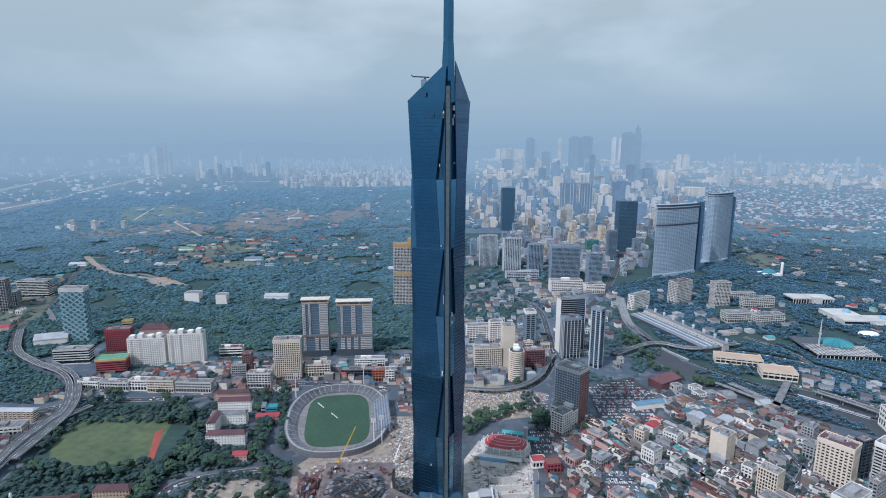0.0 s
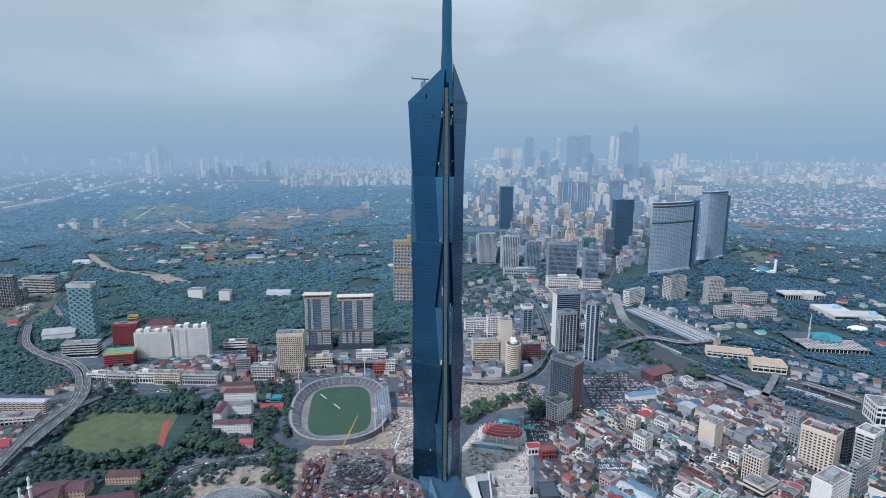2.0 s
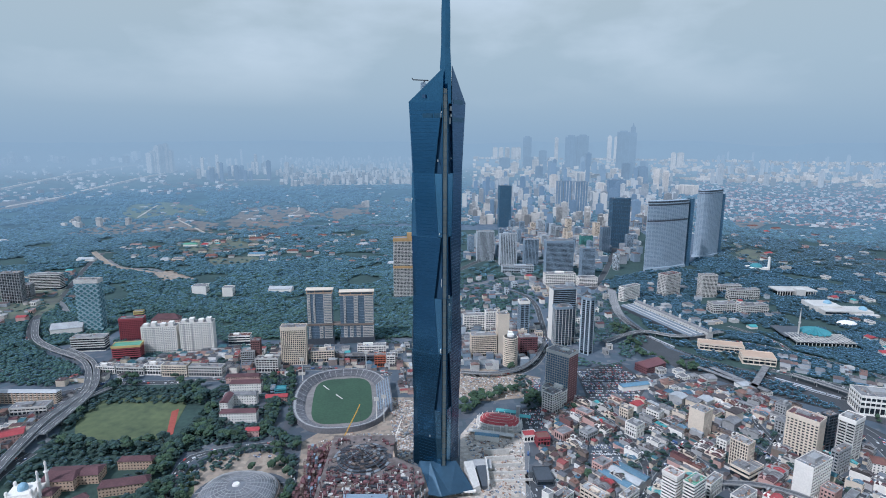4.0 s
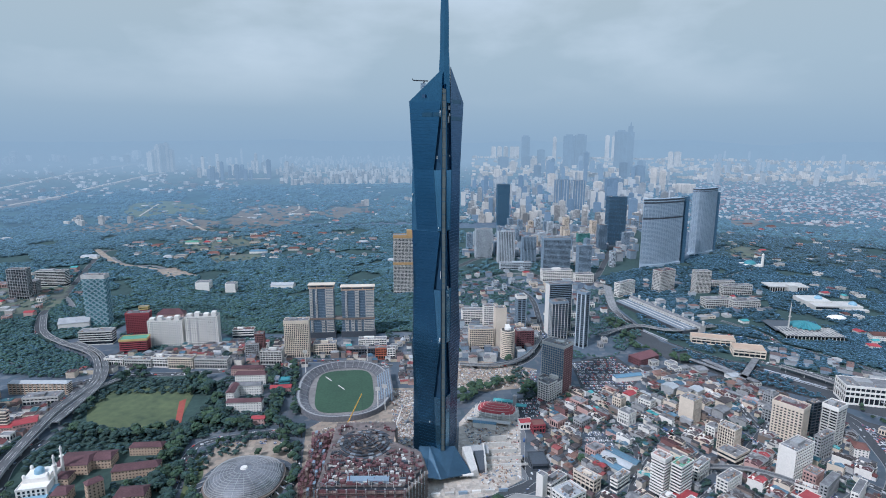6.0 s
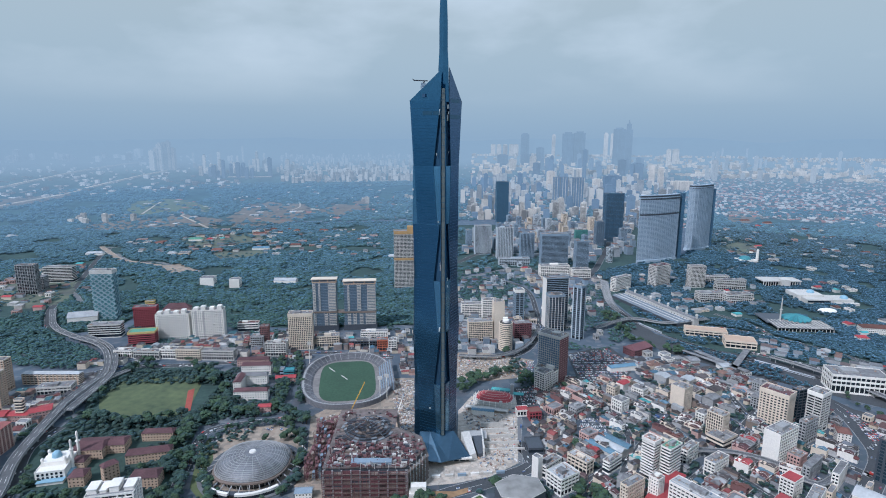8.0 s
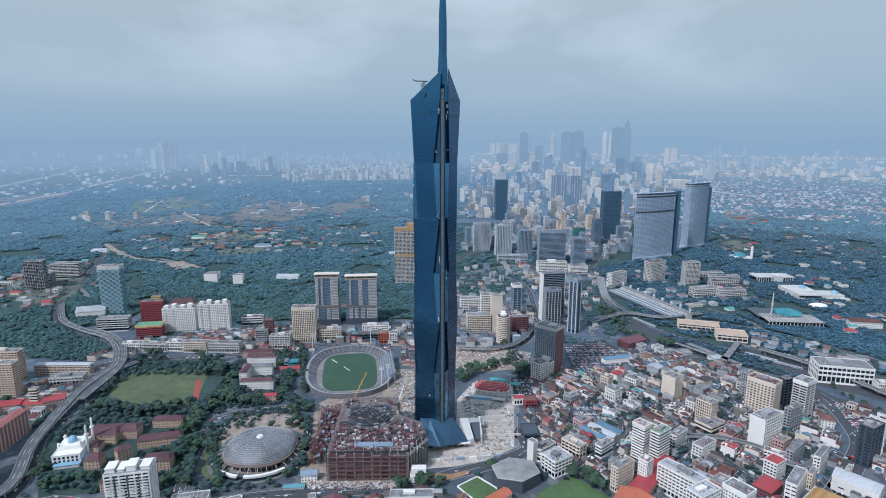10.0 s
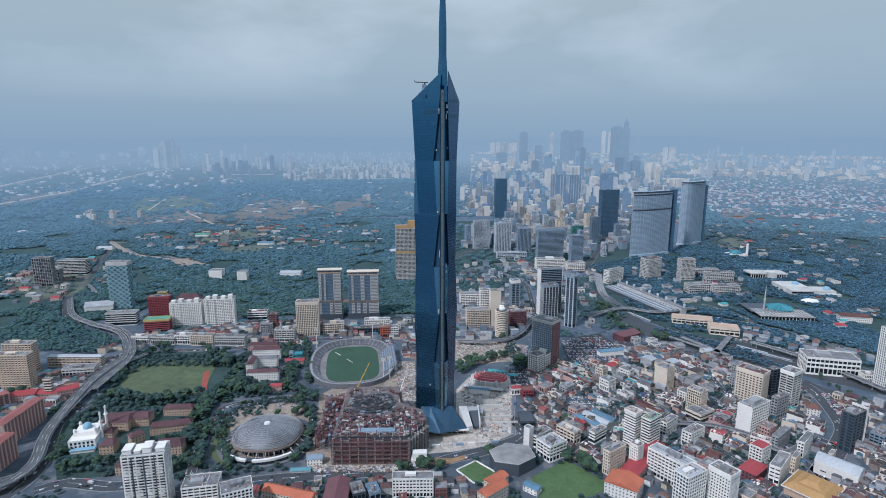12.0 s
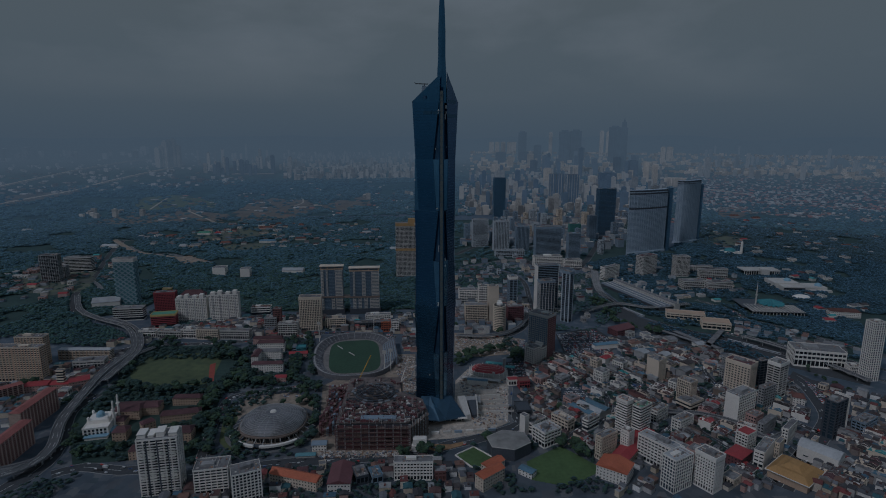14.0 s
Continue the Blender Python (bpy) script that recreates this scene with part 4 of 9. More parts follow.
# hoist strip down the open corner, between dark jambs
axis = NEAR + (BACK - NEAR).normalized() * 1.2
part("hoist_strip", Build().box(axis.x - 2.0, axis.y - 1.6, 12, axis.x + 2.0, axis.y + 4, 494), HOIST, tower, "grey-green hoist strip down the open corner")
ties = Build()
for k in range(60):
    ties.box(axis.x - 2.1, axis.y - 1.75, 16 + 8 * k, axis.x + 2.1, axis.y - 1.55, 16.5 + 8 * k)
tagged(part("hoist_tie", ties, TOWERFIN, tower), kind="stuff")
for s in (-3.1, 3.1):
    part("slot_fin", Build().box(axis.x + s - 0.35, axis.y - 1.2, 12, axis.x + s + 0.35, axis.y + 3, 500), TOWERGLASS, tower)
# floor edges, one a storey, too fine to tell apart
for s, side in enumerate((LEFT, RIGHT)):
    edge = Build()
    for k in range(110):
        z = 18 + k * 4.15
        a, b = next((a, b) for a, b in zip(LEVELS, LEVELS[1:]) if a[0] <= z <= b[0])
        t = (z - a[0]) / (b[0] - a[0])
        wide, corner = a[1] + (b[1] - a[1]) * t + 0.0015, a[2] + (b[2] - a[2]) * t
        e0 = CLOSING[a[0]][s] if a[0] in CLOSING else a[3 + s]
        e = e0 + (b[3 + s] - e0) * t
        edge.beam(tuple(tower_point(NEAR, side, e + 0.4, wide, z)), tuple(tower_point(side, NEAR, corner + 0.3, wide, z)), 0.24)
    tagged(part("floor_edge", edge, TOWERFIN, tower), kind="stuff")
# spire
sp = NEAR + (BACK - NEAR).normalized() * 11 + Vector((3.2, 0))
b = Build()
rings = []
for z, w in ((478, 7.6), (520, 6.9), (540, 5.7), (575, 5.6), (600, 4.6), (640, 2.4), (679, 0.4)):
    rings.append([(sp.x + w * math.cos(q), sp.y + w * math.sin(q), z) for q in (radians(d) for d in (-95, -30, 20, 85, 150, 200))])
part("spire", b.loft(rings), TOWERGLASS, tower, "tapering navy glass spire")
# lit and unglazed openings near the slot, their brightness put into pale boxes
for dx, dy, z, w, h in ((-4.6, 1.2, 462, 1.2, 9), (6.2, 6.4, 470, 2.4, 6), (6.6, 6.8, 463, 1.5, 4), (5.4, 5.4, 455, 1.6, 9), (-8.5, 3.0, 412, 1.0, 3.5), (7.0, 7.0, 415, 1.0, 2), (-4.8, -0.6, 178, 1.6, 6), (5.6, 3.6, 247, 1.2, 5), (5.8, 3.8, 238, 1.2, 3), (-6.5, 0.0, 326, 1.2, 2), (-3.9, -0.2, 262, 0.7, 12)):
    part("unglazed_opening", Build().box(axis.x + dx - w / 2, axis.y + dy - 1.6, z, axis.x + dx + w / 2, axis.y + dy + 1.2, z + h * 0.8), PALE, tower, "pale box for a bright unglazed opening")
for d, k, z in ((3.0, 1.03, 366), (2.0, 1.02, 300), (30.0, 1.0, 176), (26.0, 0.99, 60)):
    p = tower_point(LEFT, NEAR, d, k * 1.012, z)
    part("unglazed_opening", Build().box(p.x - 0.7, p.y - 0.7, z, p.x + 0.7, p.y + 0.7, z + 2.2), PALE, tower, "pale box for a bright unglazed opening")
for d, z, w in ((20.0, 486, 4.2),):
    p, q = tower_point(LEFT, NEAR, d, C1 * 1.004, z), tower_point(LEFT, NEAR, d + w, C1 * 1.004, z)
    part("sign_panel", Build().beam(tuple(p), tuple(q), 4.0), TOWERMAUVE, tower, "dark red square sign panel")
# faint seams across the big face, at its breaks
for z0, z1, k0 in ((174, 174, 1.05), (322, 322, 1.035)):
    p, q = tower_point(LEFT, NEAR, 1.0, k0 * 1.004, z0), tower_point(NEAR, LEFT, 7.0, k0 * 1.004, z1)
    part("seam", Build().beam(tuple(p), tuple(q), 0.55), TOWERLIGHT, tower)
# dark plant louvres near the crown
for side, a0, a1, z in ((LEFT, 0.35, 0.62, 462), (LEFT, 0.12, 0.32, 462), (RIGHT, 0.35, 0.85, 484 - 6), (RIGHT, 0.3, 0.9, 458)):
    k = 1.065
    p0, p1 = [CORE + (NEAR + (side - NEAR) * q - CORE) * k for q in (a0, a1)]
    o = (p0 - CORE).normalized() * 0.25
    part("louvre", Build().loft([[(p0.x + o.x, p0.y + o.y, z), (p1.x + o.x, p1.y + o.y, z), (p1.x, p1.y, z)], [(p0.x + o.x, p0.y + o.y, z + 5), (p1.x + o.x, p1.y + o.y, z + 5), (p1.x, p1.y, z + 5)]]), TOWERFIN, tower)

crane = thing("roof_crane", "dark maintenance crane on the tower's roof", "crane", pose(-20, 8, 480.6))
part("mast", Build().box(-3, -3, 0, 3, 3, 23), BLUEGREY, crane)
part("jib", Build().beam((-12, -2, 26), (6, 1, 25.6), 1.2).beam((-12, -2, 26), (-13.5, -2, 28), 1.0).beam((0, 0, 22), (2, 0, 26), 1.6), DARKSTEEL, crane)

# glass entrance wedge at the foot
# each roof facet's lighter or darker tone is put into its glass colour
FOOTGLASS = material("slate_blue_roof_glass", (0.05, 0.092, 0.135), 0.3, 0.2, 0.2, 0.03, metal=0.5)
FOOTPALE = material("sky_blue_roof_glass", (0.085, 0.15, 0.215), 0.25, 0.2, 0.2, 0.03, metal=0.6)
FOOTPALE2 = material("light_blue_roof_glass", (0.19, 0.28, 0.36), 0.25, 0.2, 0.2, 0.03, metal=0.5)
foot = thing("entrance_canopy", "faceted dark glass entrance pavilion with a white canopy edge", "pavilion")
E1, E2, E3, E4, E5 = [Vector(p) for p in ((-34, -62, 9), (44, -56, 9), (22, -20, 27), (-26, -16, 24), (4, -70, 10))]
E6, E7, E8 = E4 + Vector((14, -4, 2)), Vector((-14, -66.5, 10)), Vector((14, -66, 10))
for tri, m in (((E1, E7, E4), FOOTGLASS), ((E7, E6, E4), FOOTPALE), ((E7, E5, E6), FOOTPALE2), ((E5, E8, E6), FOOTGLASS), ((E8, E3, E6), FOOTPALE), ((E8, E2, E3), FOOTGLASS)):
    part("roof_facet", Build().loft([[Vector(p) - Vector((0, 0, 1.2)) for p in tri], [Vector(p) for p in tri]]), m, foot)
part("lobby_core", Build().loft([[(-30, -56, 0), (38, -51, 0), (26, -12, 0), (-26, -14, 0)], [(-30, -56, 8), (38, -51, 8), (20, -19, 23), (-23, -17, 20)]]), TOWERDARK, foot)
part("canopy_edge", Build().loft([[E1 + Vector((0, -3, -1.6)), E1 + Vector((0, -3, 0.7)), E1 + Vector((0, 1, 0.4)), E1 + Vector((0, 1, -1.2))], [E2 + Vector((2, -3, -1.6)), E2 + Vector((2, -3, 0.7)), E2 + Vector((2, 1, 0.4)), E2 + Vector((2, 1, -1.2))]]), WHITE, foot, "white canopy edge")
for k in range(9):
    x = -31 + k * 8.6
    part("column", Build().cyl(x, -58 + k * 0.75, 0, 8, 0.5, n=8), WHITE, foot)
part("lobby_wall", Build().prism([(-33, -57), (40, -51), (36, -20), (-28, -18)], 0, 7.8), GLASS, foot)
side_wing = thing("concrete_wing", "unfinished concrete wing wall beside the tower", "wall")
part("wall", Build().loft([[(32, -22, 0), (46, -16, 0), (54, -46, 0), (43, -52, 0)], [(32, -22, 27), (44, -16, 25), (52, -46, 9), (43, -52, 9)]]), PALE, side_wing)
# solid block, its dark colour standing in for a shaded opening
part("dark_ramp", Build().loft([[(48, -14, 0), (62, -12, 0), (62, -42, 0), (55, -44, 0)], [(48, -14, 16), (62, -12, 16), (62, -42, 6), (55, -44, 6)]]), DARKGREY, side_wing, "solid dark block beside the wing wall")
part("wall", Build().box(62, -44, 0, 64, 8, 15), PALE, side_wing)
part("floor_slab", Build().box(38, -10, 9, 70, 12, 10), GREY, side_wing)


# ---- buildings ----
def block(x, y, rot, a, b, h, label, wall=None, glass=None, storey=3.6, span=0.45, pier=5.0, pw=1.0, roof=None, name="office_building", category="building", z=0.0, plant=True, blank="", cap=0.0, capmat=None, group="", joined=False, piermat=None, blankmat=None):
    """A storeyed block: a glazed core behind spandrels and piers, a flat roof with parapet and plant. blank: faces without windows (f, r, l, b)."""
    wall, glass, roof = wall or WHITE, glass or GLASS, roof or ROOFGREY
    if isinstance(h, tuple):
        h, z = h
    take(x, y, rot, a, b)
    rnd = random.Random(int(x * 7 + y * 13))
    storey, span, pier = storey * 1.2, span * 0.82, pier * 1.25
    root = thing(name, label, category, pose(x, y, z, 0, 0, rot), group)
    part("window_wall", Build().box(0.9, 0.9, 0, a - 0.9, b - 0.9, h - 0.4), glass, root)
    n = max(2, int(h / storey))
    st = h / n
    distant = joined or y > 330
    if distant:
        grid = Build()
        for k in range(n):
            q = k * st + (st * (1 - span) if k else 0)
            grid.ring(a, b, q, q + st * span, 0.95)
        if pier and piermat:
            grid2 = grid
            grid = Build()
        if pier:
            for side, length in ((0, a), (1, b)):
                m = max(1, round(length / pier))
                for k in range(m + 1):
                    u = min(max(length * k / m, pw / 2), length - pw / 2)
                    for v in (-0.12, (b, a)[side] - 0.9):
                        grid.box(*((u - pw / 2, v, 0, u + pw / 2, v + 1.0, h - 0.2) if side == 0 else (v, u - pw / 2, 0, v + 1.0, u + pw / 2, h - 0.2)))
        tagged(part("facade_grid", grid, piermat or wall, root), kind="stuff")
        if pier and piermat:
            tagged(part("floor_grid", grid2, wall, root), kind="stuff")
    else:
        me = Build().ring(a, b, 0, st * span, 0.95).mesh("spandrel", wall)
        for k in range(n):
            part("spandrel", me, wall, root, m=pose(0, 0, k * st + (st * (1 - span) if k else 0)))
    if pier and not distant:
        px = Build().box(-pw / 2, -0.12, 0, pw / 2, 0.95, h - 0.2).mesh("pier", piermat or wall)
        py = Build().box(-0.12, -pw / 2, 0, 0.95, pw / 2, h - 0.2).mesh("pier", piermat or wall)
        na, nb = max(1, round(a / pier)), max(1, round(b / pier))
        for k in range(na + 1):
            u = min(max(a * k / na, pw / 2), a - pw / 2)
            part("pier", px, wall, root, m=pose(u, 0, 0))
        for k in range(1, nb + 1):
            v = min(b * k / nb, b - pw / 2)
            if "l" not in blank and x > 0:
                part("pier", py, wall, root, m=pose(0, v, 0))
            if "r" not in blank and x < 250:
                part("pier", py, wall, root, m=pose(a, v, 0, 0, 0, 180))
    for face in blank:
        q = {"f": (0, -0.2, a, 0.5), "b": (0, b - 0.5, a, b + 0.2), "l": (-0.2, 0, 0.5, b), "r": (a - 0.5, 0, a + 0.2, b)}[face]
        part("blank_wall", Build().box(q[0], q[1], 0, q[2], q[3], h - 0.25), blankmat or wall, root)
    top = part("roof", Build().box(0.2, 0.2, h - 0.35, a - 0.2, b - 0.2, h + 0.1), roof, root)
    part("parapet", Build().ring(a, b, h - 0.6, h + 1.1, 0.4, 0.15), wall, root)
    if cap:
        part("cornice", Build().ring(a, b, h - cap, h + 1.3, 0.8, 0.5), capmat or wall, root)
    if plant and a > 9 and b > 9:
        u, v = a * rnd.uniform(0.15, 0.4), b * rnd.uniform(0.2, 0.4)
        w, d = a * rnd.uniform(0.25, 0.4), b * rnd.uniform(0.3, 0.45)
        part("plant_room", Build().box(u, v, h, u + w, v + d, h + rnd.uniform(2.5, 5)), rnd.choice((wall, GREY, ROOFGREY)), top)
        if not joined:
            gear = Build()
            for k in range(rnd.randint(9, 18)):
                u, v = rnd.uniform(1.2, a - 4), rnd.uniform(1.2, b - 4)
                gear.box(u, v, h, u + rnd.uniform(0.8, 3.2), v + rnd.uniform(0.8, 2.4), h + rnd.uniform(0.6, 2.2))
            for k in range(3):
                u = rnd.uniform(1.5, a - 2)
                gear.box(u, 1.0, h + 0.15, u + 0.4, b - 1.0, h + 0.5)
            tagged(part("roof_gear", gear, MIXGOODS, top), kind="stuff")
    return root


def hall(x, y, rot, a, b, h, label, wall=None, roof=None, rise=4.0, along="x", hip=0.0, name="hall", category="building", windows=True, group="", over=0.8):
    """A long low building with a pitched roof and rows of windows."""
    wall, roof = wall or WHITE, roof or TERRACOTTA
    take(x, y, rot, a, b)
    root = thing(name, label, category, pose(x, y, 0, 0, 0, rot), group)
    part("wall", Build().box(0, 0, 0, a, b, h), wall, root)
    part("roof", Build().gable(0, 0, a, b, h, h + rise, along, hip, over), roof, root)
    if windows:
        n = max(1, int(h / 3.8))
        for k in range(n):
            zz = 1.2 + k * (h / n)
            w = Build()
            m = max(2, int(a / 4))
            for j in range(m):
                u = a * (j + 0.5) / m
                w.box(u - 0.8, -0.08, zz, u + 0.8, 0.2, zz + 1.6)
                w.box(u - 0.8, b - 0.2, zz, u + 0.8, b + 0.08, zz + 1.6)
            m = max(1, int(b / 4))
            for j in range(m):
                u = b * (j + 0.5) / m
                w.box(-0.08, u - 0.8, zz, 0.2, u + 0.8, zz + 1.6)
                w.box(a - 0.2, u - 0.8, zz, a + 0.08, u + 0.8, zz + 1.6)
            tagged(part("glazing", w, GLASS, root), kind="stuff")
    return root


# old town and its offices
block(517.8, 20.3, 38, 26.0, 41.0, 60, "tall cream hotel block with arched top windows", CREAM, storey=3.4, span=0.5, pier=4.2, pw=1.9, cap=6, name="hotel", category="hotel", roof=MAROONROOF)
block(566.2, 18.7, 32, 27.0, 21.0, 63, "grey and white banded office tower", PALE, storey=3.5, span=0.5, pier=9, pw=1.2, cap=5, capmat=WHITE)
block(550.4, 47.1, 20, 18.7, 12.9, 56.1, "dark blue glass office tower", DARKGREY, BLUEGLASS, span=0.2, pier=6, pw=0.5)
block(453.9, -68.4, 31, 45.0, 22.0, 48, "white office block with a blank end wall", WHITE, storey=3.4, span=0.45, pier=4.0, pw=0.7, blank="l")
block(523.5, -14.7, 30, 32.4, 9.7, 36.9, "grey stepped office block with dark windows", GREY, storey=3.6, span=0.5, pier=5)
block(410.3, -3.3, 35, 19.0, 24.0, 40, "cream lattice-fronted bank building", CREAM, storey=3.4, span=0.3, pier=2.6, pw=1.1, name="bank_building")
block(399.8, -30.6, 32, 34.0, 27.0, 17, "low cream podium with ribbon windows", CREAM, storey=3.6, span=0.55, pier=0, name="podium_block")
block(391.0, 81.4, 36, 23.5, 24.0, 42, "plain cream slab block with few windows", CREAM, storey=3.4, span=0.6, pier=3.4, pw=1.8, blank="l", name="slab_block")
block(213, 189.1, 48, 30.2, 44.2, 88.3, "dark-glazed brown office tower with a red-brown side", PALE, HAZEGLASS, storey=3.4, span=0.18, pier=3.4, pw=0.4, blank="f", blankmat=MAROON, name="office_tower", cap=4, capmat=PALE)
_t = [o for o in scene.objects if o.name.startswith("office_tower")][-1]
for u in (3.0, 11.0, 19.0, 27.0):
    part("window_strip", Build().box(u - 1.0, -0.5, 4, u + 1.0, -0.1, 84), BROWN, _t, "brown strip on the side wall")
for k in range(20):
    part("floor_line", Build().box(0.4, -0.42, 4.1 * k + 3, 29.8, -0.15, 4.1 * k + 3.7), PINK, _t)
block(200.9, 176, 48, 38.7, 39, 28.3, "white podium under the brown tower", WHITE, span=0.6, pier=6, name="podium_block")
block(181.1, 153.1, 42, 24.7, 21.5, 35.5, "white apartment block with balconies", WHITE, storey=3.2, span=0.4, pier=4, name="apartment_block")
block(244.8, 495.4, 10, 54.4, 25, 116.7, "tall glass office slab with white end walls", BLUEGREY, GLASS, span=0.3, pier=0, blank="lr", blankmat=WHITE, name="office_tower")
block(245.7, 461.4, 10, 37.3, 22, 86.6, "white ribbed office tower", STEELBLUE, GLASS, span=0.2, pier=6.0, pw=1.0, piermat=PALE, cap=4, name="office_tower")
block(304.2, 409.7, 42, 16.3, 22.3, 121.8, "white office tower with a tall central window strip", BLUEGREY, GLASS, span=0.3, pier=9, pw=2.2, piermat=HAZEDWHITE, cap=4, name="office_tower")
block(178.4, 530.9, 8, 22.5, 20, 79.1, "slim grey tower with white corner piers", BLUEGREY, GLASS, span=0.3, pier=8, pw=2.2, cap=6, capmat=WHITE, name="office_tower")
block(161.2, 397.7, 8, 37.1, 25, 41.7, "red-brown lower office block", MAROON, span=0.55, pier=4)
block(116.7, 405.1, 8, 23.2, 20, 88.5, "plain cream stepped residential tower", CREAM, span=0.7, pier=3, pw=1.6, blank="f", name="residential_tower")
balcony_drum = thing("residential_tower", "round cream residential tower with ring balconies", "residential tower", pose(137.0, 360.0, 0))
take(122, 345, 0, 30, 30)
part("window_wall", Build().cyl(0, 0, 0, 60, 12.6, n=28), GLASS, balcony_drum)
for k in range(15):
    part("balcony_ring", Build().cyl(0, 0, 4.0 * k + 1.0, 4.0 * k + 2.9, 14.6, n=28), CREAM, balcony_drum)
part("stair_core", Build().box(-4, 8, 0, 5, 17, 65), WHITE, balcony_drum)
part("roof_house", Build().cyl(0, 0, 60, 64, 7, n=16), WHITE, balcony_drum)
block(62.1, 397.3, 5, 52.5, 24, 45.7, "cream hotel block with a grid of windows", CREAM, storey=3.2, span=0.4, pier=3.2, pw=0.8, name="hotel", category="hotel")
block(53.1, 563.2, 6, 50.9, 22, 34.6, "low white office block with ribbon windows", WHITE, span=0.5, pier=5)
block(103, 549.1, 6, 28.2, 20, 49.1, "white mid-rise block with ribbon windows", WHITE, span=0.5, pier=5)
block(127.8, 1322.2, 6, 62.9, 24, 109.2, "white and beige apartment tower", HAZEDWHITE, storey=3.1, span=0.35, pier=3.4, pw=1.2, name="apartment_tower")
block(204.8, 1247.8, 8, 60.5, 24, 112.1, "white stepped apartment tower", HAZEDWHITE, storey=3.1, span=0.35, pier=5, pw=2.0, name="apartment_tower")
block(290.1, 1248.4, 6, 51.3, 24, 92.9, "pale grey apartment tower", HAZEDGREY, storey=3.1, span=0.35, pier=4, pw=1.6, name="apartment_tower")
block(342.2, 1113, 5, 92.9, 30, 113.4, "broad grey gridded office tower", HAZEDGREY, storey=3.4, span=0.35, pier=3.0, pw=0.6, cap=6, name="office_tower")
block(452.3, 1078, 6, 43.5, 28, 95.7, "pale apartment tower with small windows", HAZEDGREY, storey=3.2, span=0.4, pier=3, pw=0.7, name="apartment_tower")
block(559.4, 1531.8, 6, 49.2, 24, 58.6, "unfinished tower top wrapped in green netting", NETGREEN, span=0.5, pier=3, name="unfinished_tower")
block(317.7, 977.2, 6, 94.3, 30, 34.4, "white podium with parking floors", WHITE, span=0.5, pier=5, name="podium_block")
block(416.9, 962.2, 6, 57.8, 30, 26.5, "white podium with parking floors", WHITE, span=0.5, pier=5, name="podium_block")
block(202, 1130.3, 6, 106.3, 24, 24.7, "long white low shop podium", HAZEDWHITE, span=0.5, pier=6, name="podium_block")
# panel colour with the blue-grey of haze put into it
HOTELWALL = material("hazed_hotel_panels", (0.38, 0.45, 0.52), 0.7, 0.15, 0.4, 0.03)


def curved_tower(front, depth, h, label, belts=(), name="hotel_tower"):
    """A tall slab whose glazed front follows a bowed line; pale floor bands, fins, dark belts and a stepped crown."""
    line = smooth_line(front, 9.0)
    back = Vector((0.42, 0.91)) * depth
    take(min(p[0] for p in line), min(p[1] for p in line), 0, 90, depth + 40)
    plan = lambda g: [(x - back.x / depth * g, y - back.y / depth * g) for x, y in line] + [(x + back.x, y + back.y) for x, y in reversed(line)]
    root = thing(name, label, "hotel")
    part("window_wall", Build().prism(plan(0.0), 0, h - 2), STEELBLUE, root)
    n = int(h / 4.6)
    for k in range(n + 1):
        z = k * (h - 4) / n
        if any(abs(z / h - q) < 0.016 for q in belts):
            continue
        part("floor_band", ribbon(Build(), line, -1.4, 0.5, z, z + 2.1), HOTELWALL, root)
    for k in range(0, len(line), 1):
        x, y = line[k]
        part("fin", Build().box(x - 0.7, y - 1.6, 0, x + 0.7, y + 0.6, h - 6), HOTELWALL, root)
    for q in belts:
        part("dark_belt", ribbon(Build(), line, -1.9, 0.5, h * q - 2.5, h * q + 2.5), DARKGREY, root, "dark mechanical floor")
    part("cornice", ribbon(Build(), line, -2.6, 1.5, h - 4, h - 1), HOTELWALL, root)
    part("crown_band", ribbon(Build(), line, -1.0, 3.0, h - 1, h + 5), DARKGREY, root)
    part("crown_edge", ribbon(Build(), line, -2.6, depth * 0.5, h + 5, h + 7), HOTELWALL, root)
    part("roof", Build().prism(plan(-1.0), h - 2, h + 0.3), ROOFGREY, root)
    part("base", ribbon(Build(), line, -6, 2, 0, 9), HOTELWALL, root)
    return root


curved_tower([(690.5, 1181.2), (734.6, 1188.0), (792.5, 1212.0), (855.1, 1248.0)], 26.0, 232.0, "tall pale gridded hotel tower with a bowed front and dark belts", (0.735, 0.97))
# this wing's shaded side is put into its dark glass colour
block(865.8, 1252.7, 14, 13.3, 26, 239.1, "glass wing behind the hotel tower, its shade put into the colour", HAZEGLASS, HAZEGLASS, storey=5, span=0.2, pier=8, pw=0.5, name="office_tower", plant=False)
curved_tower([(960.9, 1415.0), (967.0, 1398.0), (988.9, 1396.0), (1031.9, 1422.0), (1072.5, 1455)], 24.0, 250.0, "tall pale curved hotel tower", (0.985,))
# again a shaded side given as a darker glass block
block(1077.2, 1459, 14, 11.7, 26, 236, "glass wing behind the curved tower, its shade put into the colour", HAZEGLASS, HAZEGLASS, storey=5, span=0.2, pier=8, pw=0.5, name="office_tower", plant=False)
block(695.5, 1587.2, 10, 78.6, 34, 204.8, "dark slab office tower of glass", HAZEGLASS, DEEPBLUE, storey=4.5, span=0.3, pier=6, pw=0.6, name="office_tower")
block(595.2, 1180.5, 20, 13.4, 20, 52.6, "small white block near the expressway", HAZEDWHITE, span=0.5, pier=5)
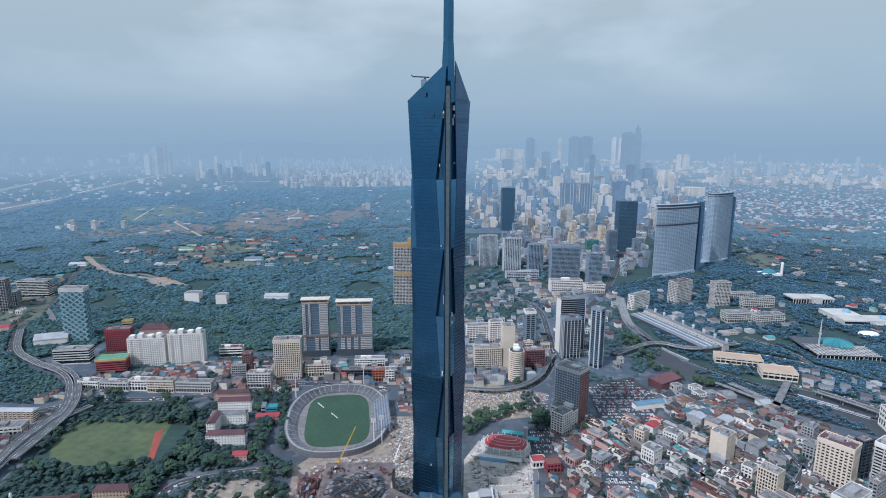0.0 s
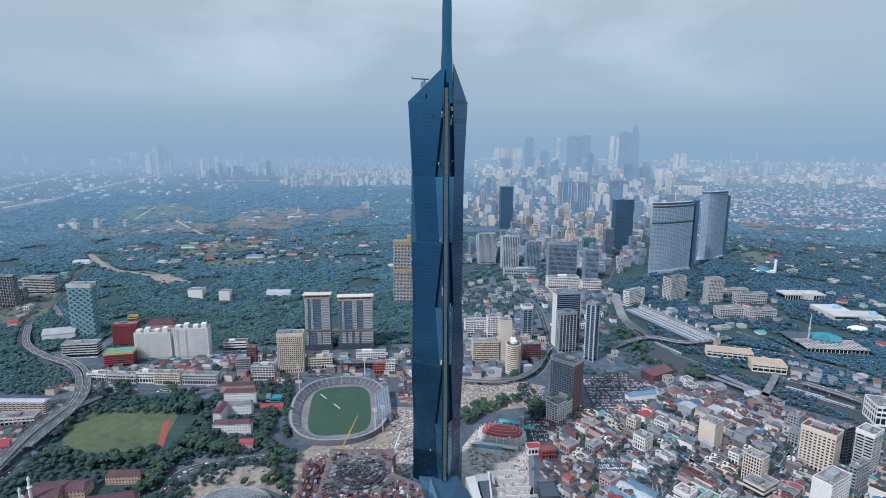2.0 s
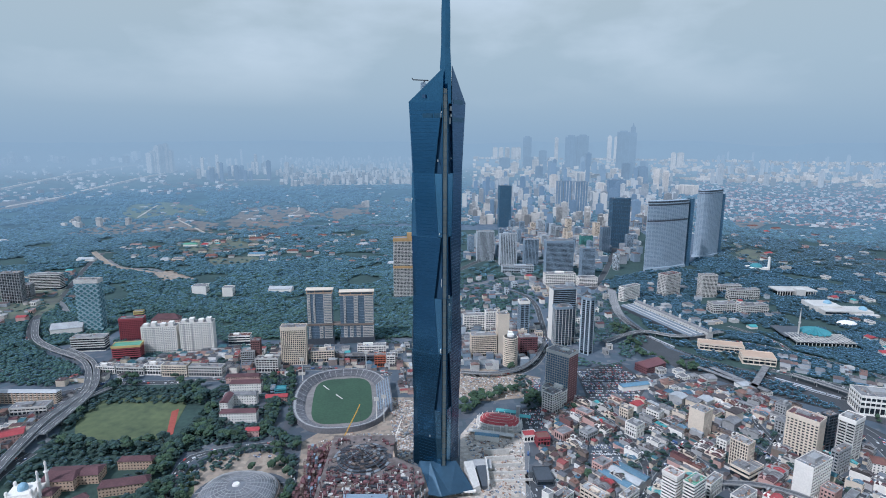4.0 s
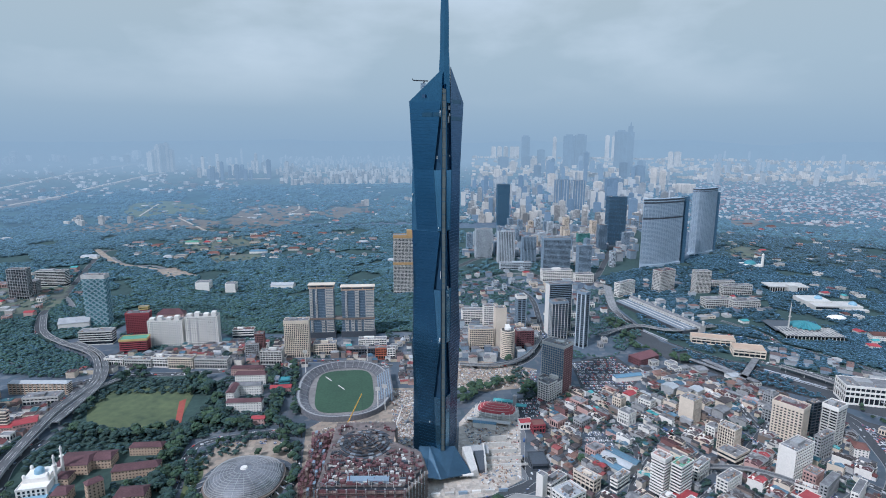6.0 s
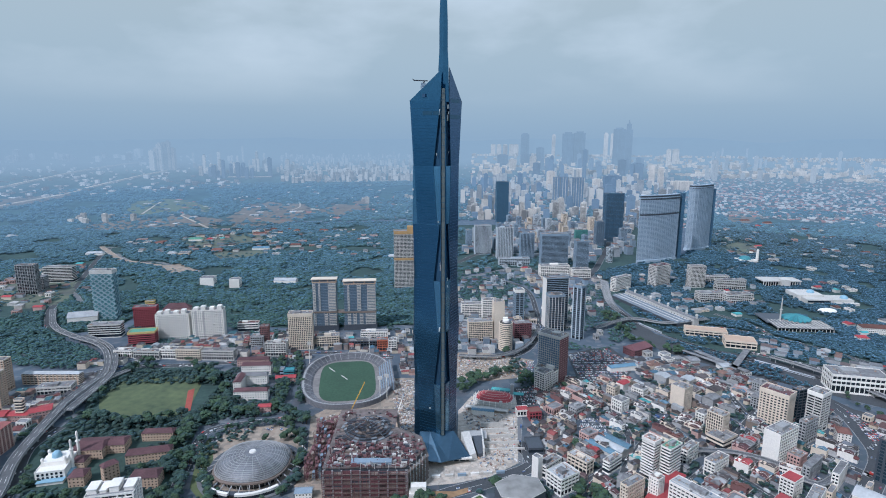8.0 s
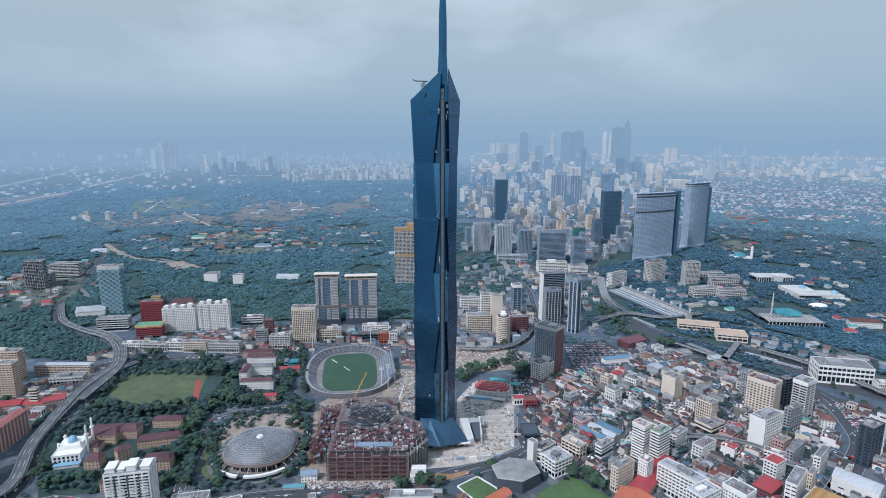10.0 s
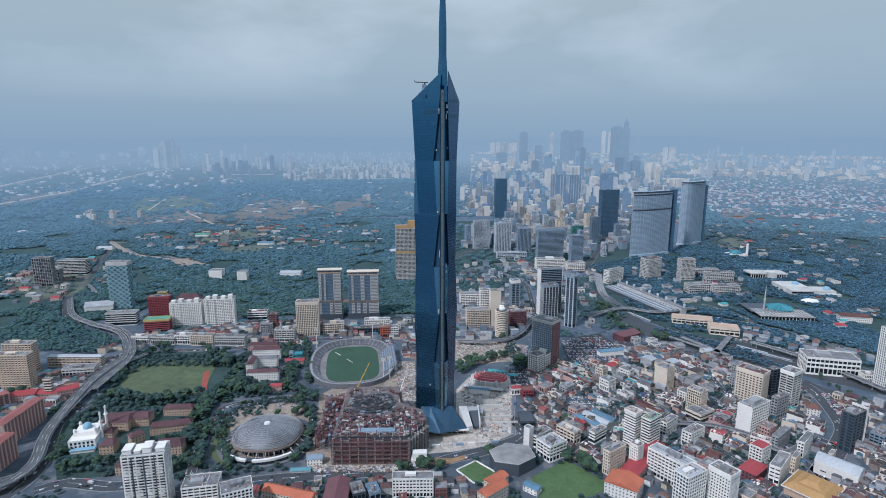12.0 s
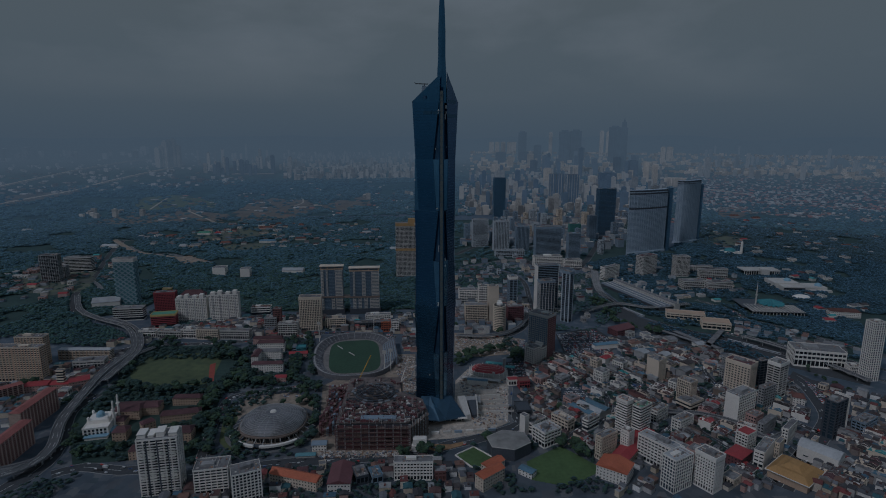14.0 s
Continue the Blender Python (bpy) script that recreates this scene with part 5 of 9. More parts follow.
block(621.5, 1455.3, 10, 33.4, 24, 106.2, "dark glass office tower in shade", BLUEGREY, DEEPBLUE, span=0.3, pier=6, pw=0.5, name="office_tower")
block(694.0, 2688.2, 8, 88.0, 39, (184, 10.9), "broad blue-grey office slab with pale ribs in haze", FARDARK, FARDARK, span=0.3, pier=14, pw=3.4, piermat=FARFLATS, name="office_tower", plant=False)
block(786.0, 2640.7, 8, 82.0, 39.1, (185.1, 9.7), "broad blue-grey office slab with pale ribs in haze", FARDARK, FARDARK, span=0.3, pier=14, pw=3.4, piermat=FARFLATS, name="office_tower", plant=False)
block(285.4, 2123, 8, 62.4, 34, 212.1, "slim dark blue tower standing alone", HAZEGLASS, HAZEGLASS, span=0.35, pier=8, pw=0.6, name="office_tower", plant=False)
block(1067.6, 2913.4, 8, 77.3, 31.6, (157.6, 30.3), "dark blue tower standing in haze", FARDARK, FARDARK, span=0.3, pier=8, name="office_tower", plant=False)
# railway station side
block(636.8, 853.7, 30, 62.5, 29.5, 62.4, "cream and white office block", PALE, storey=3.5, span=0.5, pier=4, roof=MAROONROOF)
block(736.9, 847.5, 6, 45, 26, 64, "white gridded office block with pale roof", PALE, storey=3.3, span=0.4, pier=3.2, pw=0.9)
block(699.4, 697.3, 8, 69.5, 30, 24.6, "white low government offices", PALE, span=0.5, pier=5)
block(804.4, 820.9, 8, 89.8, 20, 28.1, "white low government offices", PALE, span=0.5, pier=5)
block(765.5, 686.3, 10, 76.6, 25, 22.8, "white low government offices", PALE, span=0.5, pier=5)
block(807.3, 904.4, 8, 79.6, 18, 18.4, "white low government offices", PALE, span=0.5, pier=5)
block(500.8, 799.5, 35, 70.1, 18, 39.9, "ornate white colonial block", WHITE, span=0.5, pier=4)
# old-town slabs near the camera
block(274.5, -99.8, 37, 15.6, 18.3, 56, "white banded office tower with a pinkish roof", WHITE, storey=3.3, span=0.6, pier=0, cap=3, name="office_tower", roof=PINK)
block(292.3, -107.1, 37, 27.0, 14.0, 50, "white banded tower with a pale green roof", WHITE, storey=3.3, span=0.5, pier=0, roof=GREENROOF, name="office_tower")
block(222.6, -159.7, 35, 32.0, 11.0, 34, "cream flats with rows of small windows", CREAM, storey=3.2, span=0.55, pier=2.8, pw=1.2, name="flats")
block(262.0, -149.0, 36, 13.0, 13.0, 36, "white flats with small windows", WHITE, storey=3.2, span=0.55, pier=2.6, pw=1.2, name="flats")
block(224.1, -84.7, 40, 28.8, 10.7, 17.7, "white low office with a dark roof", WHITE, span=0.55, pier=0)
block(151.2, -131.0, 33, 31.0, 26.0, 24, "white office block with ribbon windows", WHITE, storey=3.6, span=0.5, pier=5, pw=0.6, roof=ROOFPALE)
block(128.5, -96.4, 42, 9.0, 10.0, 31, "slim plain white stair tower", WHITE, span=0.7, pier=3, pw=1.8, blank="fl", name="stair_tower", plant=False)
block(139.5, -94.0, 42, 33.0, 14.0, 18, "low white offices behind the stair tower", WHITE, span=0.5, pier=5)
block(193.5, -87.7, 40, 15.5, 31.3, 19.4, "cream low block with pale roof", CREAM, span=0.5, pier=5, roof=ROOFPALE)
block(291.5, -231.7, 30, 34.0, 20, 45, "silver-white ribbed office tower", WHITE, BLUEGLASS, storey=3.6, span=0.3, pier=3.2, pw=0.8, roof=ROOFPALE, name="office_tower")
block(339.6, -232.2, 33, 20.0, 27, 48, "white hotel tower with rows of small windows", WHITE, storey=3.2, span=0.5, pier=2.8, pw=1.3, cap=4, name="hotel", category="hotel")
block(306.9, -195.9, 36, 20.0, 56.0, 36, "long white hotel slab with a flat roof", WHITE, storey=3.4, span=0.55, pier=4, roof=ROOFPALE, name="hotel", category="hotel")
block(572.0, -107.8, 29, 30.0, 17.0, 58, "dark grey office tower with a glass stripe", DARKGREY, BLUEGLASS, storey=3.5, span=0.3, pier=7, pw=2.4, name="office_tower")
block(600.5, -92.0, 29, 3.5, 20.0, 60, "slim white office slab with windows", WHITE, span=0.4, pier=6)
block(769.2, 89.6, 6, 23, 20, 110.4, "tall white ribbed tower", WHITE, BLUEGLASS, storey=3.6, span=0.3, pier=3.4, pw=1.2, name="office_tower")
block(623.2, -100.8, 32, 40.0, 18.0, 22, "pale blue and white block", BLUEGREY, span=0.5, pier=5)
block(681.4, 159.6, -14, 87.1, 42, 33.5, "white post office hall with piloti columns", WHITE, storey=6, span=0.5, pier=6, pw=1.0, roof=ROOFGREY, name="post_office")
block(757.7, 116.6, -10, 22.8, 20, 17.2, "low pavilion with white arches", WHITE, span=0.3, pier=2.4, pw=0.6, name="pavilion")
block(534.8, -126.3, 40, 14.3, 5.3, 11, "small cream corner building with shops", CREAM, span=0.4, pier=3, name="corner_building")
block(464.8, -98.8, 50, 11.6, 24.2, 13.9, "white four-storey shops with a dark red roof", WHITE, span=0.5, pier=4, roof=MAROONROOF, name="shop_building")
block(333.7, -64.7, 40, 32.6, 10.8, 22.5, "white apartment block with balconies", WHITE, storey=3.2, span=0.45, pier=4, name="apartment_block")
block(357.3, -93.6, 35, 34.0, 15.0, 22, "white flats with stepped roof", WHITE, storey=3.2, span=0.5, pier=3.5, pw=1.2, name="flats")
block(477.9, -76.3, 34, 21.0, 16.0, 20, "salmon five-storey block of shops", PINK, span=0.5, pier=3.4, pw=1.4)
block(475, -101.6, 38, 41.6, 9, 21.7, "grey five-storey block of shops", GREY, span=0.5, pier=3.4, pw=1.4)
block(500.1, -118.3, 42, 40.6, 8.1, 23, "white flats above the street", WHITE, span=0.5, pier=3.4, name="flats")
block(465.9, -154.7, 42, 20.7, 5.8, 22.8, "cream corner shop tower", CREAM, span=0.5, pier=3, name="shop_building")
hall(401.8, -178.6, 38, 34.0, 22.0, 14, "squat theatre with a bright red roof", MAROON, REDROOF, 3, name="theatre", hip=8)
hall(574.4, -9.3, -24, 17.2, 22, 19.1, "white colonial corner building with a red tiled roof", WHITE, TERRACOTTA, 4, hip=6)
block(430.4, -181.1, 45, 45.7, 12.9, 25.3, "white warehouse block with a blank side", WHITE, span=0.7, pier=6, blank="f")
block(430.9, -139.1, 33, 23.0, 17.0, 26, "white and pale green shops with a dark red roof", WHITE, span=0.5, pier=3.6, roof=REDROOF, name="shop_building", plant=False)
hall(244.3, -188.2, 50, 111.9, 22.8, 12.6, "long school hall with a dark red roof and light wells", CREAM, REDROOF, 3, hip=4, name="school_hall")
hall(237.9, -217.5, 55, 31.3, 38.9, 17.4, "school building with a bright orange roof", WHITE, ORANGEROOF, 5, name="school_building")
# school and halls in front of the tower
block(-54.0, -204.5, 1, 50.0, 15, 26, "plain white school block with rows of small windows", WHITE, storey=3.6, span=0.55, pier=3.4, pw=1.4, roof=ROOFGREY, name="school_block")
block(-2.0, -206.0, 4, 14.9, 14, 14, "low brown annex beside the school", BROWN, TERRACOTTA, span=0.5, pier=4, plant=False)
hall(-211.0, -208.0, -17, 66.0, 16, 13, "long cream building with a scalloped orange roof", CREAM, ORANGEROOF, 5, name="school_building")
hall(-134.5, -227.0, 2, 28.5, 45, 11, "hall with a long maroon roof", WHITE, MAROON, 5, along="y", name="hall")
hall(58.1, -228, 40, 37.8, 14.8, 18.6, "school wing with an orange-red roof", CREAM, ORANGEROOF, 4, name="school_building")
hall(67.8, -193, 40, 29.9, 14, 10.9, "school wing with an orange-red roof", CREAM, ORANGEROOF, 3, name="school_building")
hall(106.9, -188.5, -40, 19.9, 12, 7.9, "blue-roofed covered court beside trees", WHITE, BLUEROOF, 2, name="covered_court")
block(-100.0, -214.9, 22, 16, 26, 12, "dark-roofed villa block with skylights", DARKGREY, span=0.5, pier=5)
block(-80.3, -212.7, 22, 14, 22, 11, "small grey block with blue roof", BLUEGREY, span=0.5, pier=5, roof=BLUEROOF)
hall(-174.0, -136.0, 4, 20.0, 12, 9, "white site house with a slate-blue roof", WHITE, BLUEGREY, 4, name="site_house")
hall(-192.0, -154.0, 6, 26.0, 8, 3.2, "low teal-roofed site tent", PALE, TEALPANEL, 2, name="site_tent", windows=False)
block(125.8, -36.2, 4, 22.2, 30, 9.3, "low dark flat-roofed ramp building", DARKGREY, roof=DARKGREY, span=0.6, pier=0, plant=False, name="ramp_building")
block(124.2, 70.6, 8, 19.5, 16, 10.3, "low red and white site office", WHITE, roof=REDROOF, span=0.5, pier=4, plant=False, name="site_office")
block(141.7, 58.2, 8, 19.1, 16, 14.3, "low dark red site block", RED, roof=TERRACOTTA, span=0.5, pier=4, plant=False, name="site_office")
# condominium and white blocks at the lower edge
block(-358.0, -238.0, 12.0, 46.0, 26.0, 75.0, "white residential tower with deep balconies", WHITE, storey=3.1, span=0.42, pier=6.0, pw=1.4, name="residential_tower", plant=False)
_t = [o for o in scene.objects if o.name.startswith("residential_tower")][-1]
for k in range(22):
    for u in (2.0, 12.5, 25.0, 36.0):
        part("balcony", Build().box(u, -1.6, k * 3.3 + 1.5, u + 7.5, 0, k * 3.3 + 1.75).box(u, -1.6, k * 3.3 + 1.75, u + 7.5, -1.4, k * 3.3 + 2.7), WHITE, _t)
for u, w, q in ((1, 9, 5), (13, 6, 3), (22, 9, 6), (36, 9, 4)):
    part("roof_house", Build().box(u, 5, 75, u + w, 20, 75 + q).box(u - 0.6, 4.4, 75 + q, u + w + 0.6, 20.6, 75.6 + q), WHITE, _t)
# flat dark strips imitate the shade of deep vertical recesses
for u in (10.3, 22.6, 34.6):
    part("recess", Build().box(u, -0.3, 0, u + 1.6, 0.2, 74), DARKGREY, _t)
block(-294.0, -236.0, 12.0, 40.0, 26.0, 34.0, "white stepped apartment block", WHITE, storey=3.1, span=0.45, pier=5, name="apartment_block")
block(-240.0, -255.0, 24.0, 34.0, 24.0, 40.0, "white apartment block with vertical windows", WHITE, storey=3.1, span=0.3, pier=3.4, pw=1.5, name="apartment_block")
block(-300.0, -205.0, 12.0, 22.0, 16.0, 22.0, "low white terrace block", WHITE, storey=3.1, span=0.5, pier=4, name="apartment_block")
# west side: flats and hotels behind the stadium
def balcony_tower(x, y, rot, a, b, h, strips, low_strips, label):
    """A dark glazed residential slab with stacks of pale balconies, a transfer floor and a projecting roof frame."""
    take(x, y, rot, a, b)
    root = thing("residential_tower", label, "residential tower", pose(x, y, 0, 0, 0, rot), "twin residential towers")
    part("window_wall", Build().box(0.4, 0.4, 0, a - 0.4, b - 0.4, h - 4), DEEPBLUE, root)
    mid, n = h * 0.36, int(h / 3.6)
    lines = Build()
    for k in range(n):
        lines.ring(a, b, k * h / n, k * h / n + 0.5, 0.4)
    tagged(part("floor_line", lines, STEELBLUE, root), kind="stuff")
    for u, w, z0, z1 in [(u, w, mid + 4, h - 9) for u, w in strips] + [(u, w, 14, mid - 2) for u, w in low_strips]:
        st = Build()
        st.box(a * u - 0.35, -0.9, z0, a * u + 0.35, 0.4, z1).box(a * (u + w) - 0.35, -0.9, z0, a * (u + w) + 0.35, 0.4, z1)
        m = int((z1 - z0) / 3.6)
        for k in range(m):
            z = z0 + (z1 - z0) * k / m
            st.box(a * u, -1.5, z, a * (u + w), 0.4, z + 0.4).box(a * u, -1.5, z + 0.4, a * (u + w), -1.2, z + 1.9)
        tagged(part("balcony_column", st, PALE, root, "pale column of balconies"), "pale column of balconies", kind="stuff")
    part("transfer_floor", Build().box(-0.8, -1.2, mid - 1.5, a + 0.8, b + 0.6, mid + 2.5), TAUPE, root, "tan transfer floor band")
    part("podium", Build().box(-2, -3, 0, a + 2, b, 13), DARKGREY, root)
    part("roof_beam", Build().box(-0.5, -0.8, h - 9, a + 0.5, b + 0.5, h - 6.5), TAN, root, "tan roof frame beam")
    for u in (0.0, 0.31, 0.64, 0.97):
        part("roof_post", Build().box(a * u, -0.6, h - 6.5, a * u + a * 0.03, 0.4, h - 1.2), TAN, root)
    part("plant_room", Build().box(a * 0.1, b * 0.2, h - 6, a * 0.9, b * 0.8, h - 2), GREY, root)
    part("roof_frame", Build().box(-2.0, -3.0, h - 1.2, a + 2.0, b + 1.5, h), CREAM, root, "broad pale roof frame")


balcony_tower(-287.5, 467.4, 5, 53.8, 18, 122.7, ((0.03, 0.10), (0.26, 0.06), (0.66, 0.31)), ((0.05, 0.07), (0.48, 0.12), (0.68, 0.29)), "tall dark-glazed residential tower with white balconies and a tan roof frame")
balcony_tower(-218.4, 476.1, 5, 71.6, 18, 116.5, ((0.12, 0.05), (0.42, 0.11), (0.74, 0.25)), ((0.11, 0.09), (0.29, 0.09), (0.49, 0.10), (0.68, 0.31)), "tall dark-glazed residential tower with white balconies and a tan roof frame")
solid("link_bridge", Build().box(-234.5, 474, 41.5, -217, 490, 45.5), TAUPE, "tan bridge linking the twin towers", "bridge")
block(-312.2, 352.1, 6, 48.4, 22, 77.5, "cream hotel tower with a tall grid of windows", CREAM, storey=3.3, span=0.3, pier=3.0, pw=1.3, cap=6, name="hotel", category="hotel")
block(-258.1, 366.6, 6, 45.4, 20, 23.7, "cream neoclassical low block", CREAM, span=0.4, pier=4, name="shop_building")
block(-191.7, 366.8, 4, 69, 18, 13.2, "dark podium behind white shops", DARKGREY, span=0.4, pier=5, name="podium_block")
block(-172.7, 411.6, 4, 58.6, 16, 17.7, "white low office block", WHITE, span=0.5, pier=4)
block(-129.1, 345.8, 4, 21.3, 16, 23.4, "orange and white shop block", ORANGEROOF, span=0.45, pier=4, name="shop_building")
block(-105.6, 345.9, 4, 16.3, 16, 23.4, "white shop block along the street", WHITE, span=0.45, pier=4, name="shop_building")
block(-704.5, 482.5, 10, 49.4, 20, 49.8, "red hotel block with small windows", RED, storey=3.2, span=0.5, pier=3, pw=1.2, name="hotel", category="hotel", cap=3)
block(-768.2, 650.8, 10, 22.9, 12, 14.3, "yellow stair head on the red hotel", YELLOW, span=0.7, pier=0, plant=False, name="roof_house")
block(-655.7, 368.6, 12, 52.8, 26, 30.3, "red lower block with a yellow band and green roof", RED, storey=3.4, span=0.6, pier=0, roof=GREENROOF, cap=3.5, capmat=YELLOW, plant=False, name="shop_building")
block(-616.3, 409.7, 8, 68.9, 22, 56.8, "white condominium with balconies", WHITE, storey=3.0, span=0.62, pier=3.2, pw=1.5, name="condominium", group="pair of white condominiums")
block(-540.5, 417.8, 8, 65.9, 22, 63.8, "white condominium with balconies", WHITE, storey=3.0, span=0.62, pier=3.2, pw=1.5, name="condominium", group="pair of white condominiums")
for _t, _h in zip([o for o in scene.objects if o.name.startswith("condominium")], (56.8, 63.8)):
    # grey strips on the front imitate recess shade
    for k, u in enumerate((8.0, 24.0, 42.0, 58.0)):
        part("recess", Build().box(u, -0.3, 0, u + 1.5, 0.4, _h - 1), GREY, _t)
        part("roof_house", Build().box(u - 5, 4, _h, u + 4, 16, _h + 5 + 3 * (k % 2)), WHITE, _t)
block(-833.9, 544.7, 4, 51.8, 22, 121.9, "teal-grey tower with a diagonal lattice", TEALPANEL, TEALPANEL, storey=4.0, span=0.35, pier=0, pw=1.0, cap=8, capmat=PALE, name="office_tower")
_t = [o for o in scene.objects if o.name.startswith("office_tower")][-1]
_w, _h, _d = 51.8, 121.9, 22.0
for j in range(10):
    lat = Build()
    for k in range(20):
        z0, z1 = _h * 0.93 * k / 20, _h * 0.93 * (k + 1) / 20
        u0, u1 = ((j + k) % 2, (j + k + 1) % 2)
        if j < 7:
            lat.beam((_w * (j + u0) / 7, -0.6, z0), (_w * (j + u1) / 7, -0.6, z1), 2.2)
        else:
            lat.beam((_w + 0.6, _d * (j - 7 + u0) / 3, z0), (_w + 0.6, _d * (j - 7 + u1) / 3, z1), 1.3)
    part("lattice_rib", lat, LATTICE, _t, "pale diagonal lattice rib")
block(-769.7, 416.8, 8, 66.7, 24, 30, "grey-white podium with ribbon windows", PALE, span=0.5, pier=0, name="podium_block")
hall(-879.4, 512.4, 20, 63, 34, 14.6, "white angular exhibition hall", WHITE, ROOFPALE, 10, name="exhibition_hall", windows=False)
hall(-689.2, 583.9, 8, 64.3, 20, 15.3, "building with a maroon hipped roof", PINK, MAROONROOF, 12, hip=14, name="hall")
block(-389.3, 344.8, 6, 25.8, 20, 31.1, "grey office block with ribbed front", GREY, span=0.4, pier=3, pw=0.8)
block(-372.7, 355.4, 6, 17.3, 16, 49.4, "slim brown block beside grey offices", BROWN, span=0.5, pier=3)
block(-457.8, 458.3, 6, 45.8, 18, 21.1, "white block with red ribbon bands", WHITE, span=0.5, pier=0, roof=TERRACOTTA)
block(-652.6, 310, -4, 37.8, 16, 15.2, "low white shops under flats", WHITE, span=0.5, pier=4, name="shop_building")
block(-609.8, 303.7, -3, 53, 16, 16.3, "low pale shops under flats", PALE, span=0.5, pier=4, name="shop_building")
block(-557.4, 303.9, -2, 32.1, 16, 20.1, "low white shops along the street", WHITE, span=0.5, pier=4, name="shop_building")
block(-521.2, 297.5, -2, 47.6, 16, 22.5, "cream low shops along the street", CREAM, span=0.5, pier=4, name="shop_building")
block(-471.5, 297.7, -2, 63.9, 16, 20, "low pale shops along the street", PALE, span=0.5, pier=4, name="shop_building")
block(-351.7, 317.8, 0, 42.5, 16, 27.9, "low pale shop block", PALE, span=0.5, pier=4, name="shop_building")
block(-1370.1, 1014.8, 10, 23.1, 20, 19.5, "grey tower under construction", GREY, span=0.3, pier=4, plant=False)
block(-1178.8, 758.5, 10, 49.2, 24, 84.2, "grey high-rise still under construction", GREY, storey=3.4, span=0.25, pier=5, pw=0.8, name="unfinished_tower")
block(-1184.9, 809.5, 10, 41.6, 24, 38.3, "grey concrete block among trees", GREY, span=0.35, pier=4)
block(-1200.1, 892.2, 6, 82.7, 26, 47.4, "pale horizontal hospital block", PALE, span=0.5, pier=0, name="hospital_block")
block(-711.3, 852.7, 4, 39.2, 30, 25, "plain white box hall", WHITE, span=0.8, pier=0, blank="fl", name="white_hall", plant=False)
block(-619.7, 839.5, 4, 28.7, 26, 24.9, "plain white box hall", WHITE, span=0.8, pier=0, blank="fl", name="white_hall", plant=False)
hall(-502.5, 882, 0, 65.9, 30, 10.9, "low white vaulted hall", WHITE, ROOFPALE, 6, name="white_hall", windows=False)
# unfinished tower behind the skyscraper
block(-134, 828.8, 4, 78.2, 26, 170.1, "residential tower under construction with orange formwork bands", PALE, GLASS, storey=3.3, span=0.35, pier=3.2, pw=0.9, name="unfinished_tower", plant=False, cap=8, capmat=SCAFFORANGE)
_t = [o for o in scene.objects if o.name.startswith("unfinished_tower")][-1]
part("formwork_band", Build().ring(79, 26, 86, 93, 1.0, 0.8), SCAFFORANGE, _t, "orange formwork band")
part("formwork_core", Build().box(38, 4, 158, 62, 22, 184), SCAFFORANGE, _t, "orange climbing formwork")


SLABPINK = material("faded_pink_render", (0.42, 0.24, 0.20), 0.8, 0.25, 0.5, 0.04)
SLABCREAM = material("stained_cream_render", (0.52, 0.40, 0.33), 0.8, 0.25, 0.5, 0.04)
SLABROOF = material("faded_red_tiles", (0.30, 0.115, 0.10), 0.8, 0.3, 0.5, 0.05)


def slab_flats(p, q, depth, h, label, roof=None, wall=None, group="slab flats beside the highway"):
    """A long slab of flats from p to q with a pitched roof and gallery floors."""
    rot = math.degrees(math.atan2(q[1] - p[1], q[0] - p[0]))
    a = math.dist(p, q)
    take(p[0], p[1], rot, a, depth)
    root = thing("slab_flats", label, "apartment block", pose(p[0], p[1], 0, 0, 0, rot), group)
    part("window_wall", Build().box(0.5, 0.5, 0, a - 0.5, depth - 0.5, h - 0.2), GLASS, root)
    n = int(h / 3.0)
    me = Build().ring(a, depth, 0, 1.45, 0.5).mesh("gallery", SLABPINK if wall is None else CREAM)
    for k in range(n):
        part("gallery", me, None, root, m=pose(0, 0, k * h / n))
    px = Build().box(-0.9, -0.25, 0, 0.9, depth + 0.25, h).mesh("cross_wall", wall or SLABCREAM)
    for k in range(int(a / 7) + 1):
        part("cross_wall", px, None, root, m=pose(min(max(k * 7.0, 0.9), a - 0.9), 0, 0))
    part("roof", Build().gable(0, 0, a, depth, h, h + 3.0, "x", 4, 0.8), roof or SLABROOF, root)
    return root


slab_flats((-605.6, -96.7), (-608.9, -12.2), 16, 36, "long brick-red slab of flats with a maroon roof")
slab_flats((-569, -191.9), (-574.6, -115), 16, 36, "long brick-red slab of flats with a maroon roof")
slab_flats((-743.8, 186), (-641.9, 186.3), 14, 20, "tan and white slab of flats", ROOFPALE, TAN)
slab_flats((-742, -12.6), (-699.8, 35.9), 16, 20, "long brick-red slab of flats with a maroon roof")
block(-751.9, 85.3, 2, 48.2, 18, 64.2, "tan and brown tower flats", CREAM, storey=3.2, span=0.5, pier=4.5, pw=1.8, piermat=TAN, name="tower_flats", group="tower flats")
block(-800.6, 155, 2, 53, 18, 57.4, "tan and brown tower flats", CREAM, storey=3.2, span=0.5, pier=4.5, pw=1.8, piermat=TAN, name="tower_flats", group="tower flats")
block(-800.5, 85.1, 2, 52.5, 18, 64.2, "tan and brown tower flats", CREAM, storey=3.2, span=0.5, pier=4.5, pw=1.8, piermat=TAN, name="tower_flats", group="tower flats")
hall(-634.8, 52, 30, 30.1, 24, 14.2, "low block with a bright red roof", PINK, REDROOF, 2, name="market_hall")
